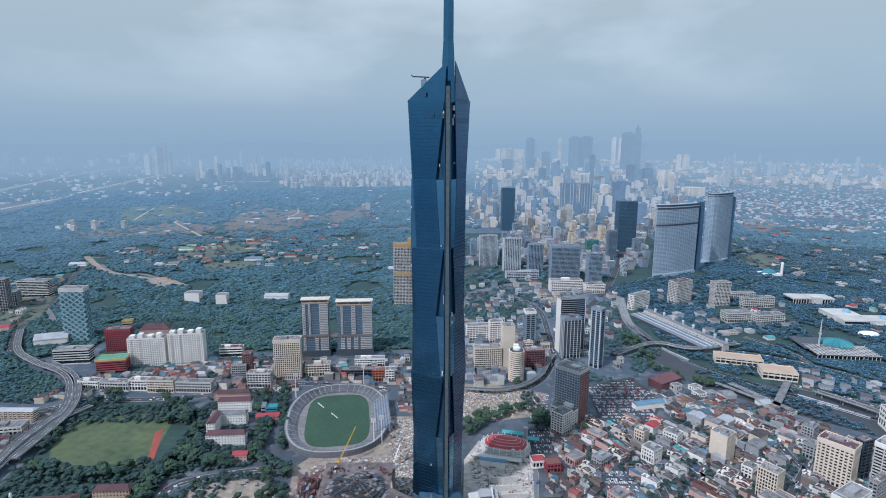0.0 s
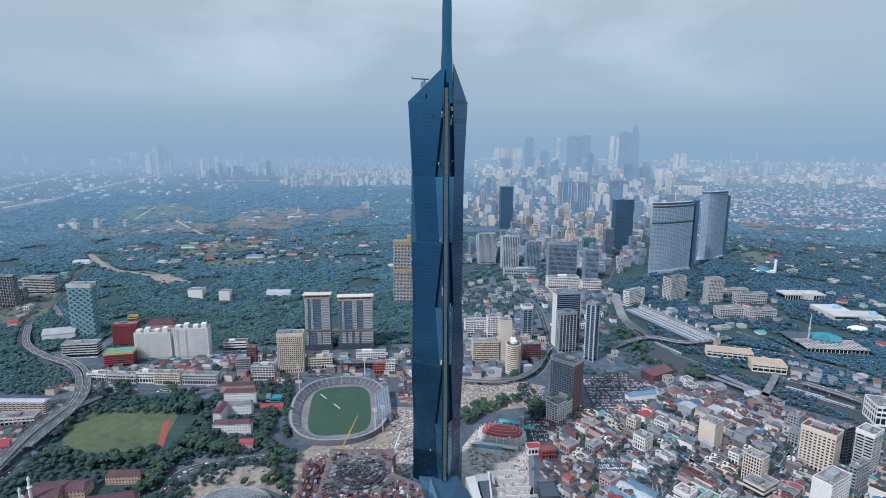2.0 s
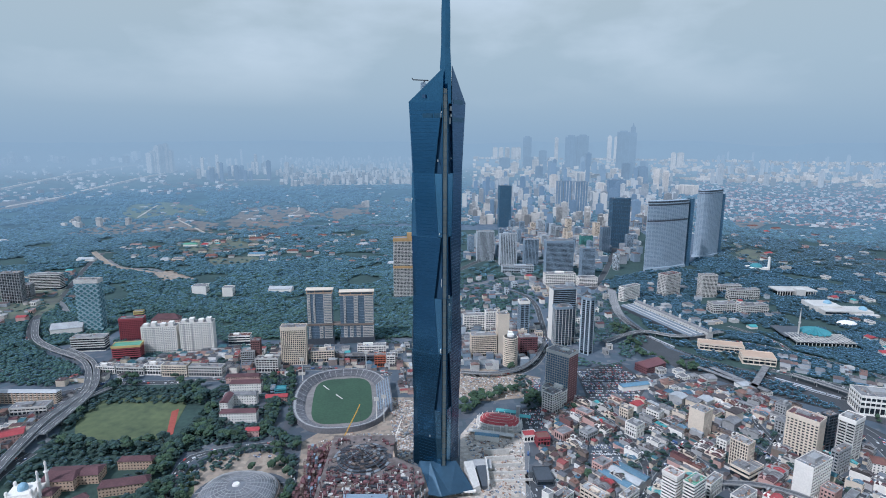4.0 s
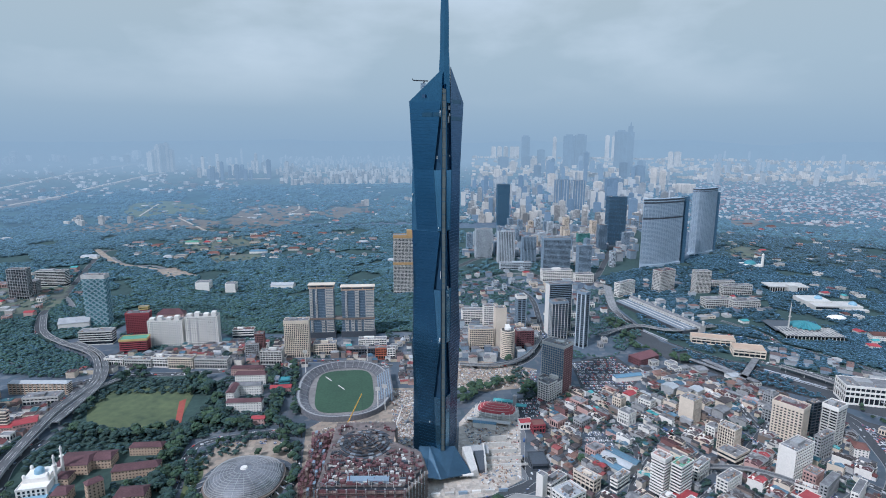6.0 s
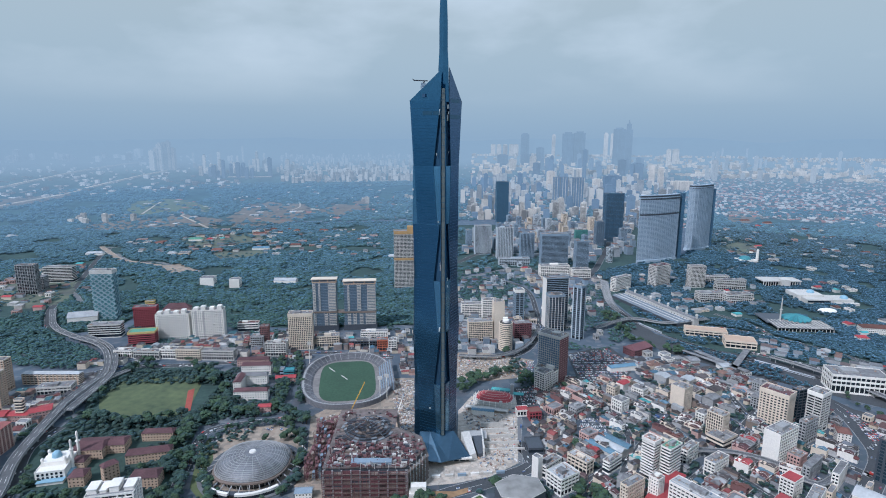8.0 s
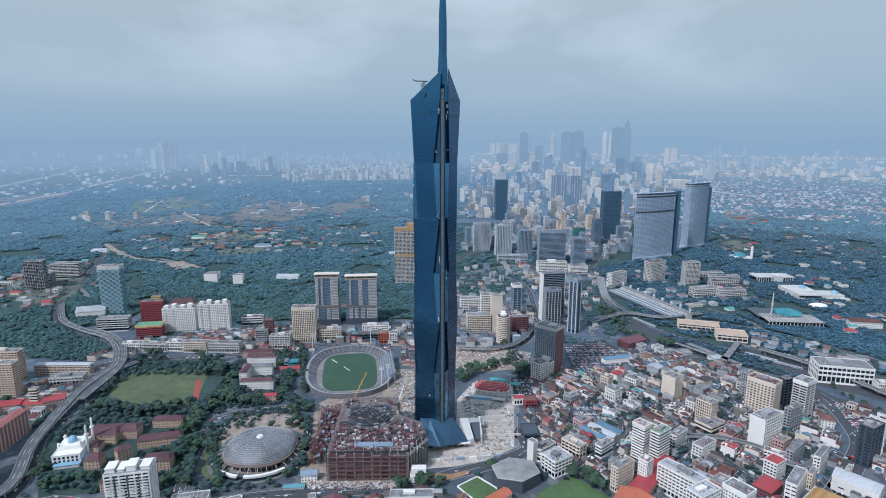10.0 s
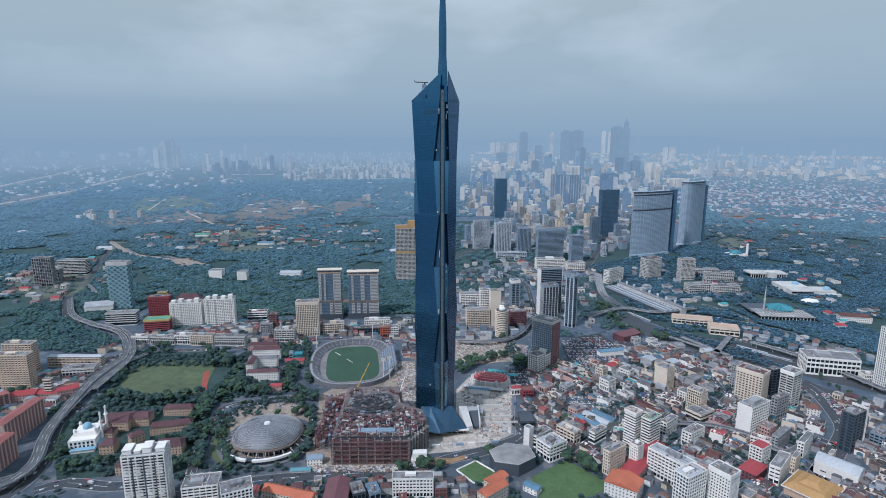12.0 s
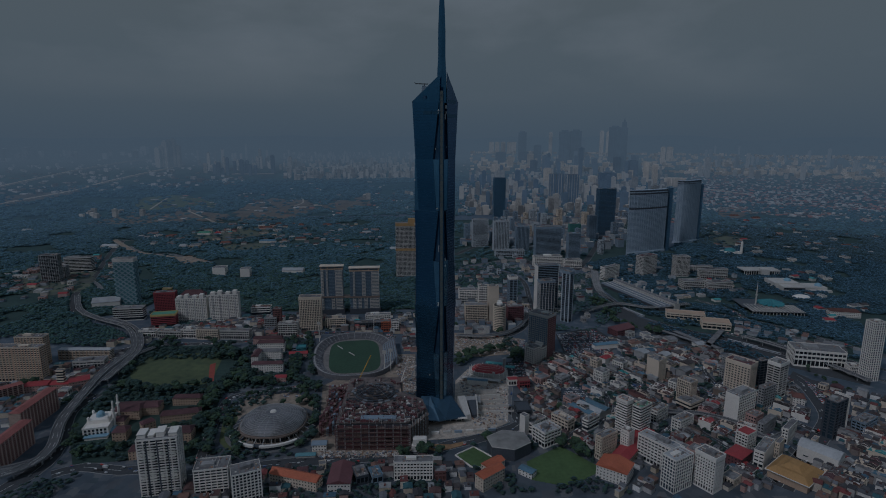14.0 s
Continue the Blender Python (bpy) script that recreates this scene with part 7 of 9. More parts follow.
part("prayer_slab", Build().box(-10, 40, 8, 110, 130, 10), DARKGREY, nm)
part("glazed_hall", Build().box(4, 4, 0, 146, 66, 7).box(0, 66, 0, 104, 124, 8), GLASS, nm)
for i in range(15):
    part("roof_beam", Build().box(2 + i * 10, -3, 9, 3.6 + i * 10, 72, 10.4), PALE, nm)
for i in range(8):
    part("roof_beam", Build().box(-2, i * 10, 9.2, 152, 1.6 + i * 10, 10.2), PALE, nm)
for i in range(16):
    part("column", Build().box(1 + i * 9.8, 0.2, 0, 2.4 + i * 9.8, 1.6, 7), PALE, nm)
b = Build()
n = 18
ctr = (84, 76)
for k in range(n):
    a0, a1, am = [2 * math.pi * (k + d) / n for d in (0, 1, 0.5)]
    i = len(b.v)
    for a, r, z in ((a0, 38, 11), (am, 39, 15), (a1, 38, 11)):
        b.v.append((ctr[0] + r * math.cos(a), ctr[1] + r * math.sin(a), z))
    b.v.append((*ctr, 25))
    b.f += [(i, i + 1, i + 3), (i + 1, i + 2, i + 3)]
part("folded_roof", b, TURQUOISE, nm, "turquoise folded umbrella roof")
part("roof_drum", Build().cyl(*ctr, 6, 11.5, 36, 37, 18), PALE, nm)
part("minaret", Build().cyl(34, 62, 0, 52, 2.6, 1.8, 10).cyl(34, 62, 36, 38, 4, 4, 10).cyl(34, 62, 52, 72, 1.6, 0.2, 10), PALE, nm)

A, Bp = Vector((471.3, 743.1)), Vector((554.1, 496.8))
st_rot = math.degrees(math.atan2((Bp - A).y, (Bp - A).x))
L = (Bp - A).length
SHEDROOF = material("weathered_shed_sheet", (0.17, 0.20, 0.23), 0.8, 0.3, 0.3, 0.05)
station = thing("railway_station", "long white railway station with train sheds and domed turrets", "railway station", pose(A.x, A.y, 0, 0, 0, st_rot))
take(A.x, A.y, st_rot, L, 70)
part("front_range", Build().box(0, 46, 0, L, 62, 15), PALE, station)
part("front_roof", Build().gable(0, 46, L, 62, 15, 19, "x", 4), ROOFGREY, station)
for k in range(3):
    part("train_shed", Build().gable(4, 2 + k * 14, L - 4, 15 + k * 14, 8, 12, "x", 0, 0.4), SHEDROOF, station)
    part("ridge_light", Build().box(8, 7.6 + k * 14, 11.6, L - 8, 9.4 + k * 14, 12.5), PALE, station)
part("shed_wall", Build().box(4, 2, 0, L - 4, 44, 7.9), DARKGREY, station)
for k in range(9):
    x = L * k / 8
    part("turret", Build().cyl(x, 54, 15, 23, 2.6, 2.6, 8).dome(x, 54, 23, 3.4, 4.5, 10, 4), PALE, station)
for k in range(24):
    part("arch", Build().box(3 + k * L / 24.5, 45.4, 2, 7 + k * L / 24.5, 46.2, 10), GLASS, station)
for _p, _l in (((550.3, 446.3, -17, 86.6, 30, 14), "long station hall with a pale beige roof"), ((602.6, 370, -17, 59.8, 38, 15.9), "station concourse with a flat beige roof")):
    block(*_p, _l, CREAM, span=0.6, pier=8, roof=TAN, name="station_hall", category="railway station", plant=False)
for _a, _w in (([(523.5, 334.6), (574.3, 228.8)], 12), ([(633.8, 341.9), (533.1, 217.4)], 12), ([(495.5, 341.3), (545.8, 264)], 9), ([(479.8, 217.2), (536.7, 154.2)], 9), ([(658.9, 301.9), (704.8, 240.8)], 9)):
    line = smooth_line(_a)
    root = thing("platform_canopy", "long grey platform roof on slim posts", "platform canopy", group="platform roofs")
    part("roof", ribbon(Build(), line, -_w / 2, _w / 2, 7, 8), ROOFGREY, root)
    for k in range(0, len(line), 2):
        part("post", Build().cyl(*line[k], 0, 7, 0.4, n=6), PALE, root)

pal = thing("columned_hall", "white flat-roofed hall on tall columns", "hall", pose(963.8, 862.6, 0, 0, 0, -3))
take(*(963.8, 862.6), 0, 110, 50)
part("roof", Build().box(-6, -4, 16, 106, 46, 19), PALE, pal)
part("hall_core", Build().box(6, 8, 0, 94, 40, 16), GLASS, pal)
part("portico", Build().box(44, -12, 0, 68, 8, 24), PALE, pal)
for k in range(16):
    part("column", Build().box(-4 + k * 7, -3, 0, -2.4 + k * 7, -1.4, 16), PALE, pal)
mus = thing("museum", "white museum with terraced roofs and small pale blue domes", "museum", pose(978.9, 687.4, 0, 0, 0, -4))
take(*(978.9, 687.4), 0, 150, 110)
part("lower_hall", Build().box(0, 0, 0, 120, 50, 12), PALE, mus)
part("upper_hall", Build().box(-10, 30, 0, 60, 90, 16), PALE, mus)
part("window_band", Build().box(2, -0.5, 4, 60, 0.5, 9), GLASS, mus)
part("blue_dome", Build().dome(105, 20, 12, 10, 9, 16, 6), SKYBLUE, mus)
part("blue_dome", Build().dome(40, 60, 16, 10, 8, 16, 6), SKYBLUE, mus)
part("terrace", Build().box(70, -12, 0, 128, 0, 6), PALE, mus)
solid("white_canopy", Build().dome(0, 0, 4, 24, 7, 12, 5, 0.6).cyl(0, 0, 0, 4.2, 20, 23, 12, 0.6), WHITE, "low white tent-like canopy among trees", "canopy", pose(982.3, 612.2, 0))
hall(955.5, 456.2, -12, 65.7, 26, 14.1, "low house with a red tiled roof among trees", WHITE, TERRACOTTA, 6, hip=8, name="park_house")
hall(911.6, 408.4, -12, 22, 18, 8.2, "low house with a red tiled roof among trees", WHITE, REDROOF, 4, hip=6, name="park_house")
sm = thing("small_mosque", "small mosque with a turquoise dome and white minaret", "mosque", pose(1064.8, 1193.6, 0))
part("hall", Build().box(0, 0, 0, 60, 40, 8), WHITE, sm)
part("dome", Build().dome(28, 20, 8, 20, 12, 16, 6), TURQUOISE, sm)
part("minaret", Build().cyl(66, 10, 0, 40, 5, 4, 10).dome(66, 10, 40, 4.4, 6, 10, 4), WHITE, sm)

# ---- halls at the lower edge ----
HEXROOF = material("dull_sheet_roof", (0.26, 0.255, 0.24), 0.8, 0.35, 0.1, 0.04)
hx = thing("hexagonal_hall", "dark hexagonal sports hall with a pale folded roof", "hall", pose(103.8, -152.9, 0, 0, 0, 12))
take(60, -190, 0, 70, 70, 1)
pts = [(32 * math.cos(radians(a)) + 0, 26 * math.sin(radians(a)) + 18) for a in (-90, -30, 30, 90, 150, 210)]
part("wall", Build().prism(pts, 0, 18), DARKGREY, hx)
part("roof", Build().loft([[(x * 1.02, (y - 18) * 1.02 + 18, 18) for x, y in pts], [(x * 0.4, (y - 18) * 0.4 + 18, 21) for x, y in pts]]), HEXROOF, hx, "pale folded sheet roof")
for (x0, y0), (x1, y1) in zip(pts, pts[1:] + pts[:1]):
    part("eaves", Build().beam((x0, y0, 17.6), (x1, y1, 17.6), 1.0), PALE, hx)
og = thing("ochre_roofed_hall", "wide hall under stepped ochre roofs with pale edges", "hall", Matrix.LocRotScale((456.9, -230.4, 0), Euler((0, 0, radians(38))), (0.78, 0.78, 0.9)))
take(*(454.3, -222.3), 38, 70, 70)
part("wall", Build().box(0, 0, 0, 62, 60, 12), TAN, og)
part("roof", Build().loft([[(-3, -3, 12), (65, -3, 12), (65, 63, 12), (-3, 63, 12)], [(8, 8, 19), (54, 8, 19), (54, 52, 19), (8, 52, 19)]]), GOLDROOF, og, "ochre metal roof")
part("roof_edge", Build().ring(62, 60, 11.4, 12.6, 0.9, 3.2), WHITE, og)
part("upper_roof", Build().loft([[(14, 14, 19), (48, 14, 19), (48, 46, 19), (14, 46, 19)], [(22, 22, 24), (40, 22, 24), (40, 38, 24), (22, 38, 24)]]), GOLDROOF, og)
bv = thing("barrel_hall", "white hall with a pale curved roof", "hall", Matrix.LocRotScale((523.8, -187.7, 0), Euler((0, 0, radians(128))), (0.78, 0.9, 0.9)))
take(*(524.4, -160.7), 0, 50, 50)
part("wall", Build().box(0, -28, 0, 62, 0, 20), WHITE, bv)
b, prof = Build(), [(-28 + 28 * k / 10, 20 + 8 * math.sin(math.pi * k / 10)) for k in range(11)]
part("curved_roof", b.loft([[(x, y, z) for y, z in prof] for x in (-1.0, 63.0)]), ROOFPALE, bv)
for k in range(3):
    part("slit_window", Build().box(12 + k * 16, 0.0, 7, 20 + k * 16, 0.4, 8.5), GLASS, bv)
ter = thing("covered_market", "long market under pale blue vaulted roofs", "market", pose(239.8, -57.1, 0, 0, 0, 128))
for k in range(3):
    part("vault", Build().loft([[(x, -k * 15 - 14 * j / 6, 10 + 3.5 * math.sin(math.pi * j / 6)) for j in range(7)] for x in (0.0, 52.0)]), (BLUEROOF, ROOFPALE, BLUEROOF)[k], ter)
part("wall", Build().box(0.5, -44, 0, 51, -0.5, 10), PALE, ter)


# ---- vehicles, yard clutter ----
def car_build(b, x, y, a, lorry=False):
    c, s = math.cos(a), math.sin(a)
    l, w, h = (7.5, 2.4, 2.8) if lorry else (4.3, 1.8, 0.85)
    for u0, u1, v, z0, z1 in ((-l / 2, l / 2, w / 2, 0.35, 0.35 + h), (-l * 0.28, l * 0.3, w * 0.42, 0.35 + h, 1.5 if not lorry else 3.4)):
        q = [(x + u * c - t * s, y + u * s + t * c) for u, t in ((u0, -v), (u1, -v), (u1, v), (u0, v))]
        b.prism(q, z0, z1)
    return b


cr = random.Random(17)
lot = Build()
for poly in ([(261, 326.8), (350.9, 361.8), (376.3, 275.6), (327, 194.8), (257.4, 194.6)], [(133.1, 170.6), (167.9, 183.7), (167.5, 119.4), (138.2, 96.6)], [(658.1, 85), (685.6, 57.6), (665, 7.2), (629.2, -9.2)], [(219.4, 70.9), (261, 60.6), (249.8, 11.6), (209.8, 2.3)], [(157.9, 300.1), (187.6, 300.2), (169.4, 216.2), (140.1, 202.3)]):
    x0, x1, y0, y1 = min(p[0] for p in poly), max(p[0] for p in poly), min(p[1] for p in poly), max(p[1] for p in poly)
    y = y0
    while y < y1:
        x = x0
        while x < x1:
            if inside(x, y, poly) and cr.random() < 0.8:
                car_build(lot, x, y + cr.uniform(-0.4, 0.4), math.pi / 2)
            x += 3.0
        y += cr.choice((6.0, 10.5))
solid("parked_cars", lot, MIXCARS, "many parked cars in rows of mixed colours", "cars", pose(0, 0, 0.3), kind="stuff")
CAR_MESH = car_build(Build(), 0, 0, 0).mesh("car", CARWHITE)
VAN_MESH = car_build(Build(), 0, 0, 0, True).mesh("lorry", CARWHITE)
for ax, ay, bx, by, w in list(LEGS[:420]):
    if cr.random() < 0.32 and w > 11 and ay < 500:
        k, side = cr.random(), cr.choice((-1, 1))
        a = math.atan2(by - ay, bx - ax)
        x, y = ax + k * (bx - ax) - side * math.sin(a) * w * 0.2, ay + k * (by - ay) + side * math.cos(a) * w * 0.2
        big = cr.random() < 0.15
        o = tagged(new("lorry" if big else "car", VAN_MESH if big else CAR_MESH), "small lorry driving on the street" if big else "small car driving on the street", "lorry" if big else "car", "traffic")
        o.matrix_basis = pose(x, y, 0.28, 0, 0, math.degrees(a))
flow = Build()
for ax, ay, bx, by, w in LEGS[:GROUND_LEGS]:
    if ay < 560 and w > 10:
        a = math.atan2(by - ay, bx - ax)
        for side in (-1, 1):
            for lane in (0.14, 0.33):
                if cr.random() < 0.34:
                    k = cr.random()
                    x, y = ax + k * (bx - ax) - side * math.sin(a) * w * lane, ay + k * (by - ay) + side * math.cos(a) * w * lane
                    car_build(flow, x, y, a, cr.random() < 0.1)
solid("street_traffic", flow, MIXCARS, "cars and vans in mixed colours along the streets", "cars", pose(0, 0, 0.3), kind="stuff")
TRAINSTEEL = material("train_bodies", (0.55, 0.57, 0.60), 0.4, 0.2, 0.3, 0.05, metal=0.2)
for pts in ([(623, 296), (665, 252)], [(470, 520), (500, 452)], [(640, 268), (690, 213)]):
    line = smooth_line(pts, 22)
    train = thing("train", "pale commuter train standing in the rail yard", "train", group="trains in the yard")
    for p, q in zip(line, line[1:]):
        d = (Vector(q) - Vector(p)).normalized() * 0.6
        p2, q2 = (p[0] + d.x, p[1] + d.y), (q[0] - d.x, q[1] - d.y)
        coach = part("coach", ribbon(Build(), [p2, q2], -1.5, 1.5, 0.9, 4.2), TRAINSTEEL, train)
        part("window_band", ribbon(Build(), [p2, q2], -1.54, 1.54, 2.3, 3.2), GLASS, coach)
yard = Build()
for poly in ([(35.2, 87.5), (57, 133.2), (124.3, 87.8), (108, -49.3), (71, -80.6), (57.5, -88), (52.9, -7.1)], [(-84.5, 209.8), (-45.6, 201.7), (-37.8, 39.6), (-64.2, 20.2)], [(34.3, 210.2), (37.2, 326), (88.2, 326.1), (180.8, 293.7), (140.2, 221.7), (80.4, 207.6)], [(-172.8, -136.9), (-55.7, -138), (-24.6, -123.4), (-54.7, -149.5), (-157.8, -153.4)], [(-178.5, 69.8), (-134.2, 95.8), (-74.7, 91.6), (-39.3, 70.2), (-36, 1.7), (-67.2, 1.6), (-79.7, 39.5), (-163.3, 39.3)]):
    x0, x1, y0, y1 = min(p[0] for p in poly), max(p[0] for p in poly), min(p[1] for p in poly), max(p[1] for p in poly)
    for _ in range(1000):
        x, y = cr.uniform(x0, x1), cr.uniform(y0, y1)
        if inside(x, y, poly):
            a, w, d, h = cr.uniform(0, 3.1), cr.uniform(0.5, 2.6), cr.uniform(0.5, 1.2), cr.uniform(0.5, 2.2)
            c, s = math.cos(a), math.sin(a)
            yard.prism([(x + u * c - t * s, y + u * s + t * c) for u, t in ((-w, -d), (w, -d), (w, d), (-w, d))], 0.2, h)
solid("yard_clutter", yard, MIXGOODS, "stacked materials, forms and crates across the site", "building materials", kind="stuff")
for k in range(5):
    x, y = [float(v) for v in (66.7, 2)]
    solid("retaining_wall", Build().box(0, 0, 0, 70 - 9 * k, 1.2, 3.5 + 1.4 * k), PALE, "stepped pale concrete retaining wall", "wall", pose(x - 14 + 3 * k, y - 30 + 16 * k, 0, 0, 0, 4), "retaining walls on the site")
for px in range(6):
    x, y = -8.0 + 17 * px, -92.0 + 2 * px
    solid("site_cabin", Build().box(0, 0, 0, 11, 3, 3).box(-0.15, -0.15, 3, 11.15, 3.15, 3.25), (WHITE, PALE, BLUEGREY)[px % 3], "white flat-roofed site cabin on the yard", "cabin", pose(x, y, 0.4, 0, 0, 6), "site cabins")

# courtyards and parked cars round the arena and the school
ring_cars = Build()
for k in range(60):
    a = cr.uniform(0, 6.283)
    r = cr.choice((68, 71, 74))
    x, y = -262 + r * math.cos(a), -38 + r * math.sin(a)
    if free(x, y, 1) or r < 80:
        car_build(ring_cars, x, y, a + math.pi / 2)
solid("parked_cars", ring_cars, MIXCARS, "parked cars in rings around the arena", "cars", pose(0, 0, 0.15), kind="stuff")
for k in range(26):
    a = radians(20 + k * 12)
    x, y = -262 + 66 * math.cos(a), -38 + 66 * math.sin(a)
    o = thing("lamp_post", "slim grey lamp post beside the arena road", "street lamp", pose(x, y, 0, 0, 0, math.degrees(a)), "lamp posts round the arena")
    part("pole", Build().cyl(0, 0, 0, 9, 0.14, 0.1, 6), STEEL, o)
    part("lamp_head", Build().box(-0.2, -0.2, 8.9, 1.6, 0.2, 9.15), PALE, o)


# ---- rows of old shophouses ----
SHOP_ROOFS = (TERRACOTTA, RUSTROOF, RUSTROOF, MAROONROOF, ROOFGREY, RUSTROOF, BLUEROOF, MAROONROOF, RUSTROOF, RUSTROOF, RUSTROOF, ROOFPALE, MAROONROOF, REDROOF, ROOFGREY, RUSTROOF, TERRACOTTA, RUSTROOF, MAROONROOF, ROOFGREY, TEALROOF)
SHOP_WALLS = (WHITE, CREAM, PALE, TAUPE, PINK, PALE, GREY, CREAM, BROWN, GREY, TAUPE, CREAM, WHITE, GREY)
SHOP_MESH = {}
rnd = random.Random(7)


def shophouse(x, y, rot, w, d, floors, wall, roof, flat):
    key = (w, d, floors, wall.name, roof.name, flat)
    h = floors * 3.8
    if key not in SHOP_MESH:
        body = Build().box(0, 0, 0, w, d, h).box(0.05, -0.5, h * 0.5, w - 0.05, 0.0, h * 0.5 + 0.6)
        if not flat:
            body.gable(0, 0, 0.3, d * 0.62, h, h + 2.95, "x", 0, 0.0).box(0, -0.25, h - 0.2, w, 0.25, h + 1.0)
            body.box(w * 0.35, d * 0.63, h - 1.2, w * 0.75, d * 0.8, h + 1.6)
        top = Build()
        if flat:
            top.ring(w, d, h, h + 0.9, 0.3).box(w * 0.3, d * 0.55, h, w * 0.75, d * 0.85, h + 2.6).box(0.3, 0.3, h, w - 0.3, d - 0.3, h + 0.15)
        else:
            top.gable(0, 0, w, d * 0.62, h, h + 2.6, "x", 0, 0.25).gable(0, d * 0.66, w, d, h - 1.2, h + 1.2, "x", 0, 0.2)
        win = Build()
        for k in range(floors):
            for j in range(3):
                u = w * (j + 0.5) / 3
                for yy in (-0.08, d - 0.12):
                    win.box(u - 0.5, yy, 1.1 + k * 3.8, u + 0.5, yy + 0.2, 2.9 + k * 3.8)
        SHOP_MESH[key] = (body.mesh("shophouse", wall), top.mesh("roof", roof), win.mesh("glazing", GLASS))
    body, top, win = SHOP_MESH[key]
    ob = tagged(new("shophouse", body), "narrow old shophouse under a %s" % ("flat roof" if flat else "worn pitched roof"), "shophouse", "shophouses of the old town")
    ob.matrix_basis = pose(x, y, 0, 0, 0, rot)
    part("roof", top, None, ob)
    tagged(part("glazing", win, None, ob), kind="stuff")
    return ob


OLD_TOWN = [(224.9, 189.1), (313.4, 216.6), (375.3, 203.1), (446.5, 217.1), (565.7, 190.3), (634.3, 93.6), (602.4, -5.7), (542.4, -101.5), (447.6, -211.9), (370.9, -227.5), (329.8, -201.4), (285.7, -190.4), (259.6, -142.5), (214.6, -142.6), (201, -72.7), (193, 30.4), (180.9, 92.3)]
EAST_EDGE = [(574.1, -101.4), (697.5, -86.6), (577.7, -227.2), (444.3, -227.4)]
# mid-rise and low buildings scattered in the quarters farther off
def quarter(poly, count, seed, tall, name, label, walls, size=(10, 22), rot=10.0):
    r = random.Random(seed)
    x0, x1, y0, y1 = min(p[0] for p in poly), max(p[0] for p in poly), min(p[1] for p in poly), max(p[1] for p in poly)
    done, tries = 0, 0
    while done < count and tries < count * 40:
        tries += 1
        x, y = r.uniform(x0, x1), r.uniform(y0, y1)
        a, b, h = r.uniform(*size), r.uniform(*size), r.uniform(*tall)
        if not inside(x, y, poly) or not free(x + a * 0.35, y + b * 0.35, max(a, b) * 0.45):
            continue
        rt = rot + r.choice((0, 0, 90, 4, -5))
        done += 1
        if r.random() < 0.5 or h > 16:
            block(x, y, rt, a, b, h, label + " with a flat roof", r.choice(walls), storey=3.4, span=0.5, pier=3.4, pw=1.4, plant=h > 12, name=name, joined=True)
        else:
            hall(x, y, rt, a, b, h, label + " with a pitched roof", r.choice(walls), r.choice(SHOP_ROOFS), 3, name=name, windows=False)


quarter(OLD_TOWN, 26, 2, (10, 24), "town_block", "mid-rise old-town block", (WHITE, CREAM, WHITE, GREY, PINK), (14, 24), 36.0)
xs, ys = [p[0] for p in OLD_TOWN], [p[1] for p in OLD_TOWN]
made = 0
ROT = 36.0
c, s = math.cos(radians(ROT)), math.sin(radians(ROT))
for iu in range(-60, 120):
    for iv in range(-60, 60):
        if made > 460:
            break
        u, v = iu * 6.7, iv * 23.0
        x, y = 300 + u * c - v * s, -20 + u * s + v * c
        if not (inside(x, y, OLD_TOWN) or inside(x, y, EAST_EDGE)):
            continue
        mx, my = x + 3 * c - 10 * s, y + 3 * s + 10 * c
        if not (free(mx, my, 4) and free(x, y, 2)) or rnd.random() < 0.06:
            continue
        floors = rnd.choice((2, 2, 2, 3, 3, 4))
        flat = rnd.random() < 0.3
        shophouse(x, y, ROT + rnd.choice((0, 0, 0, 1.5, -1.5)), rnd.choice((6.0, 6.6)), rnd.choice((19.0, 23.0)), floors, rnd.choice(SHOP_WALLS), ROOFGREY if flat and rnd.random() < 0.5 else rnd.choice(SHOP_ROOFS), flat)
        made += 1




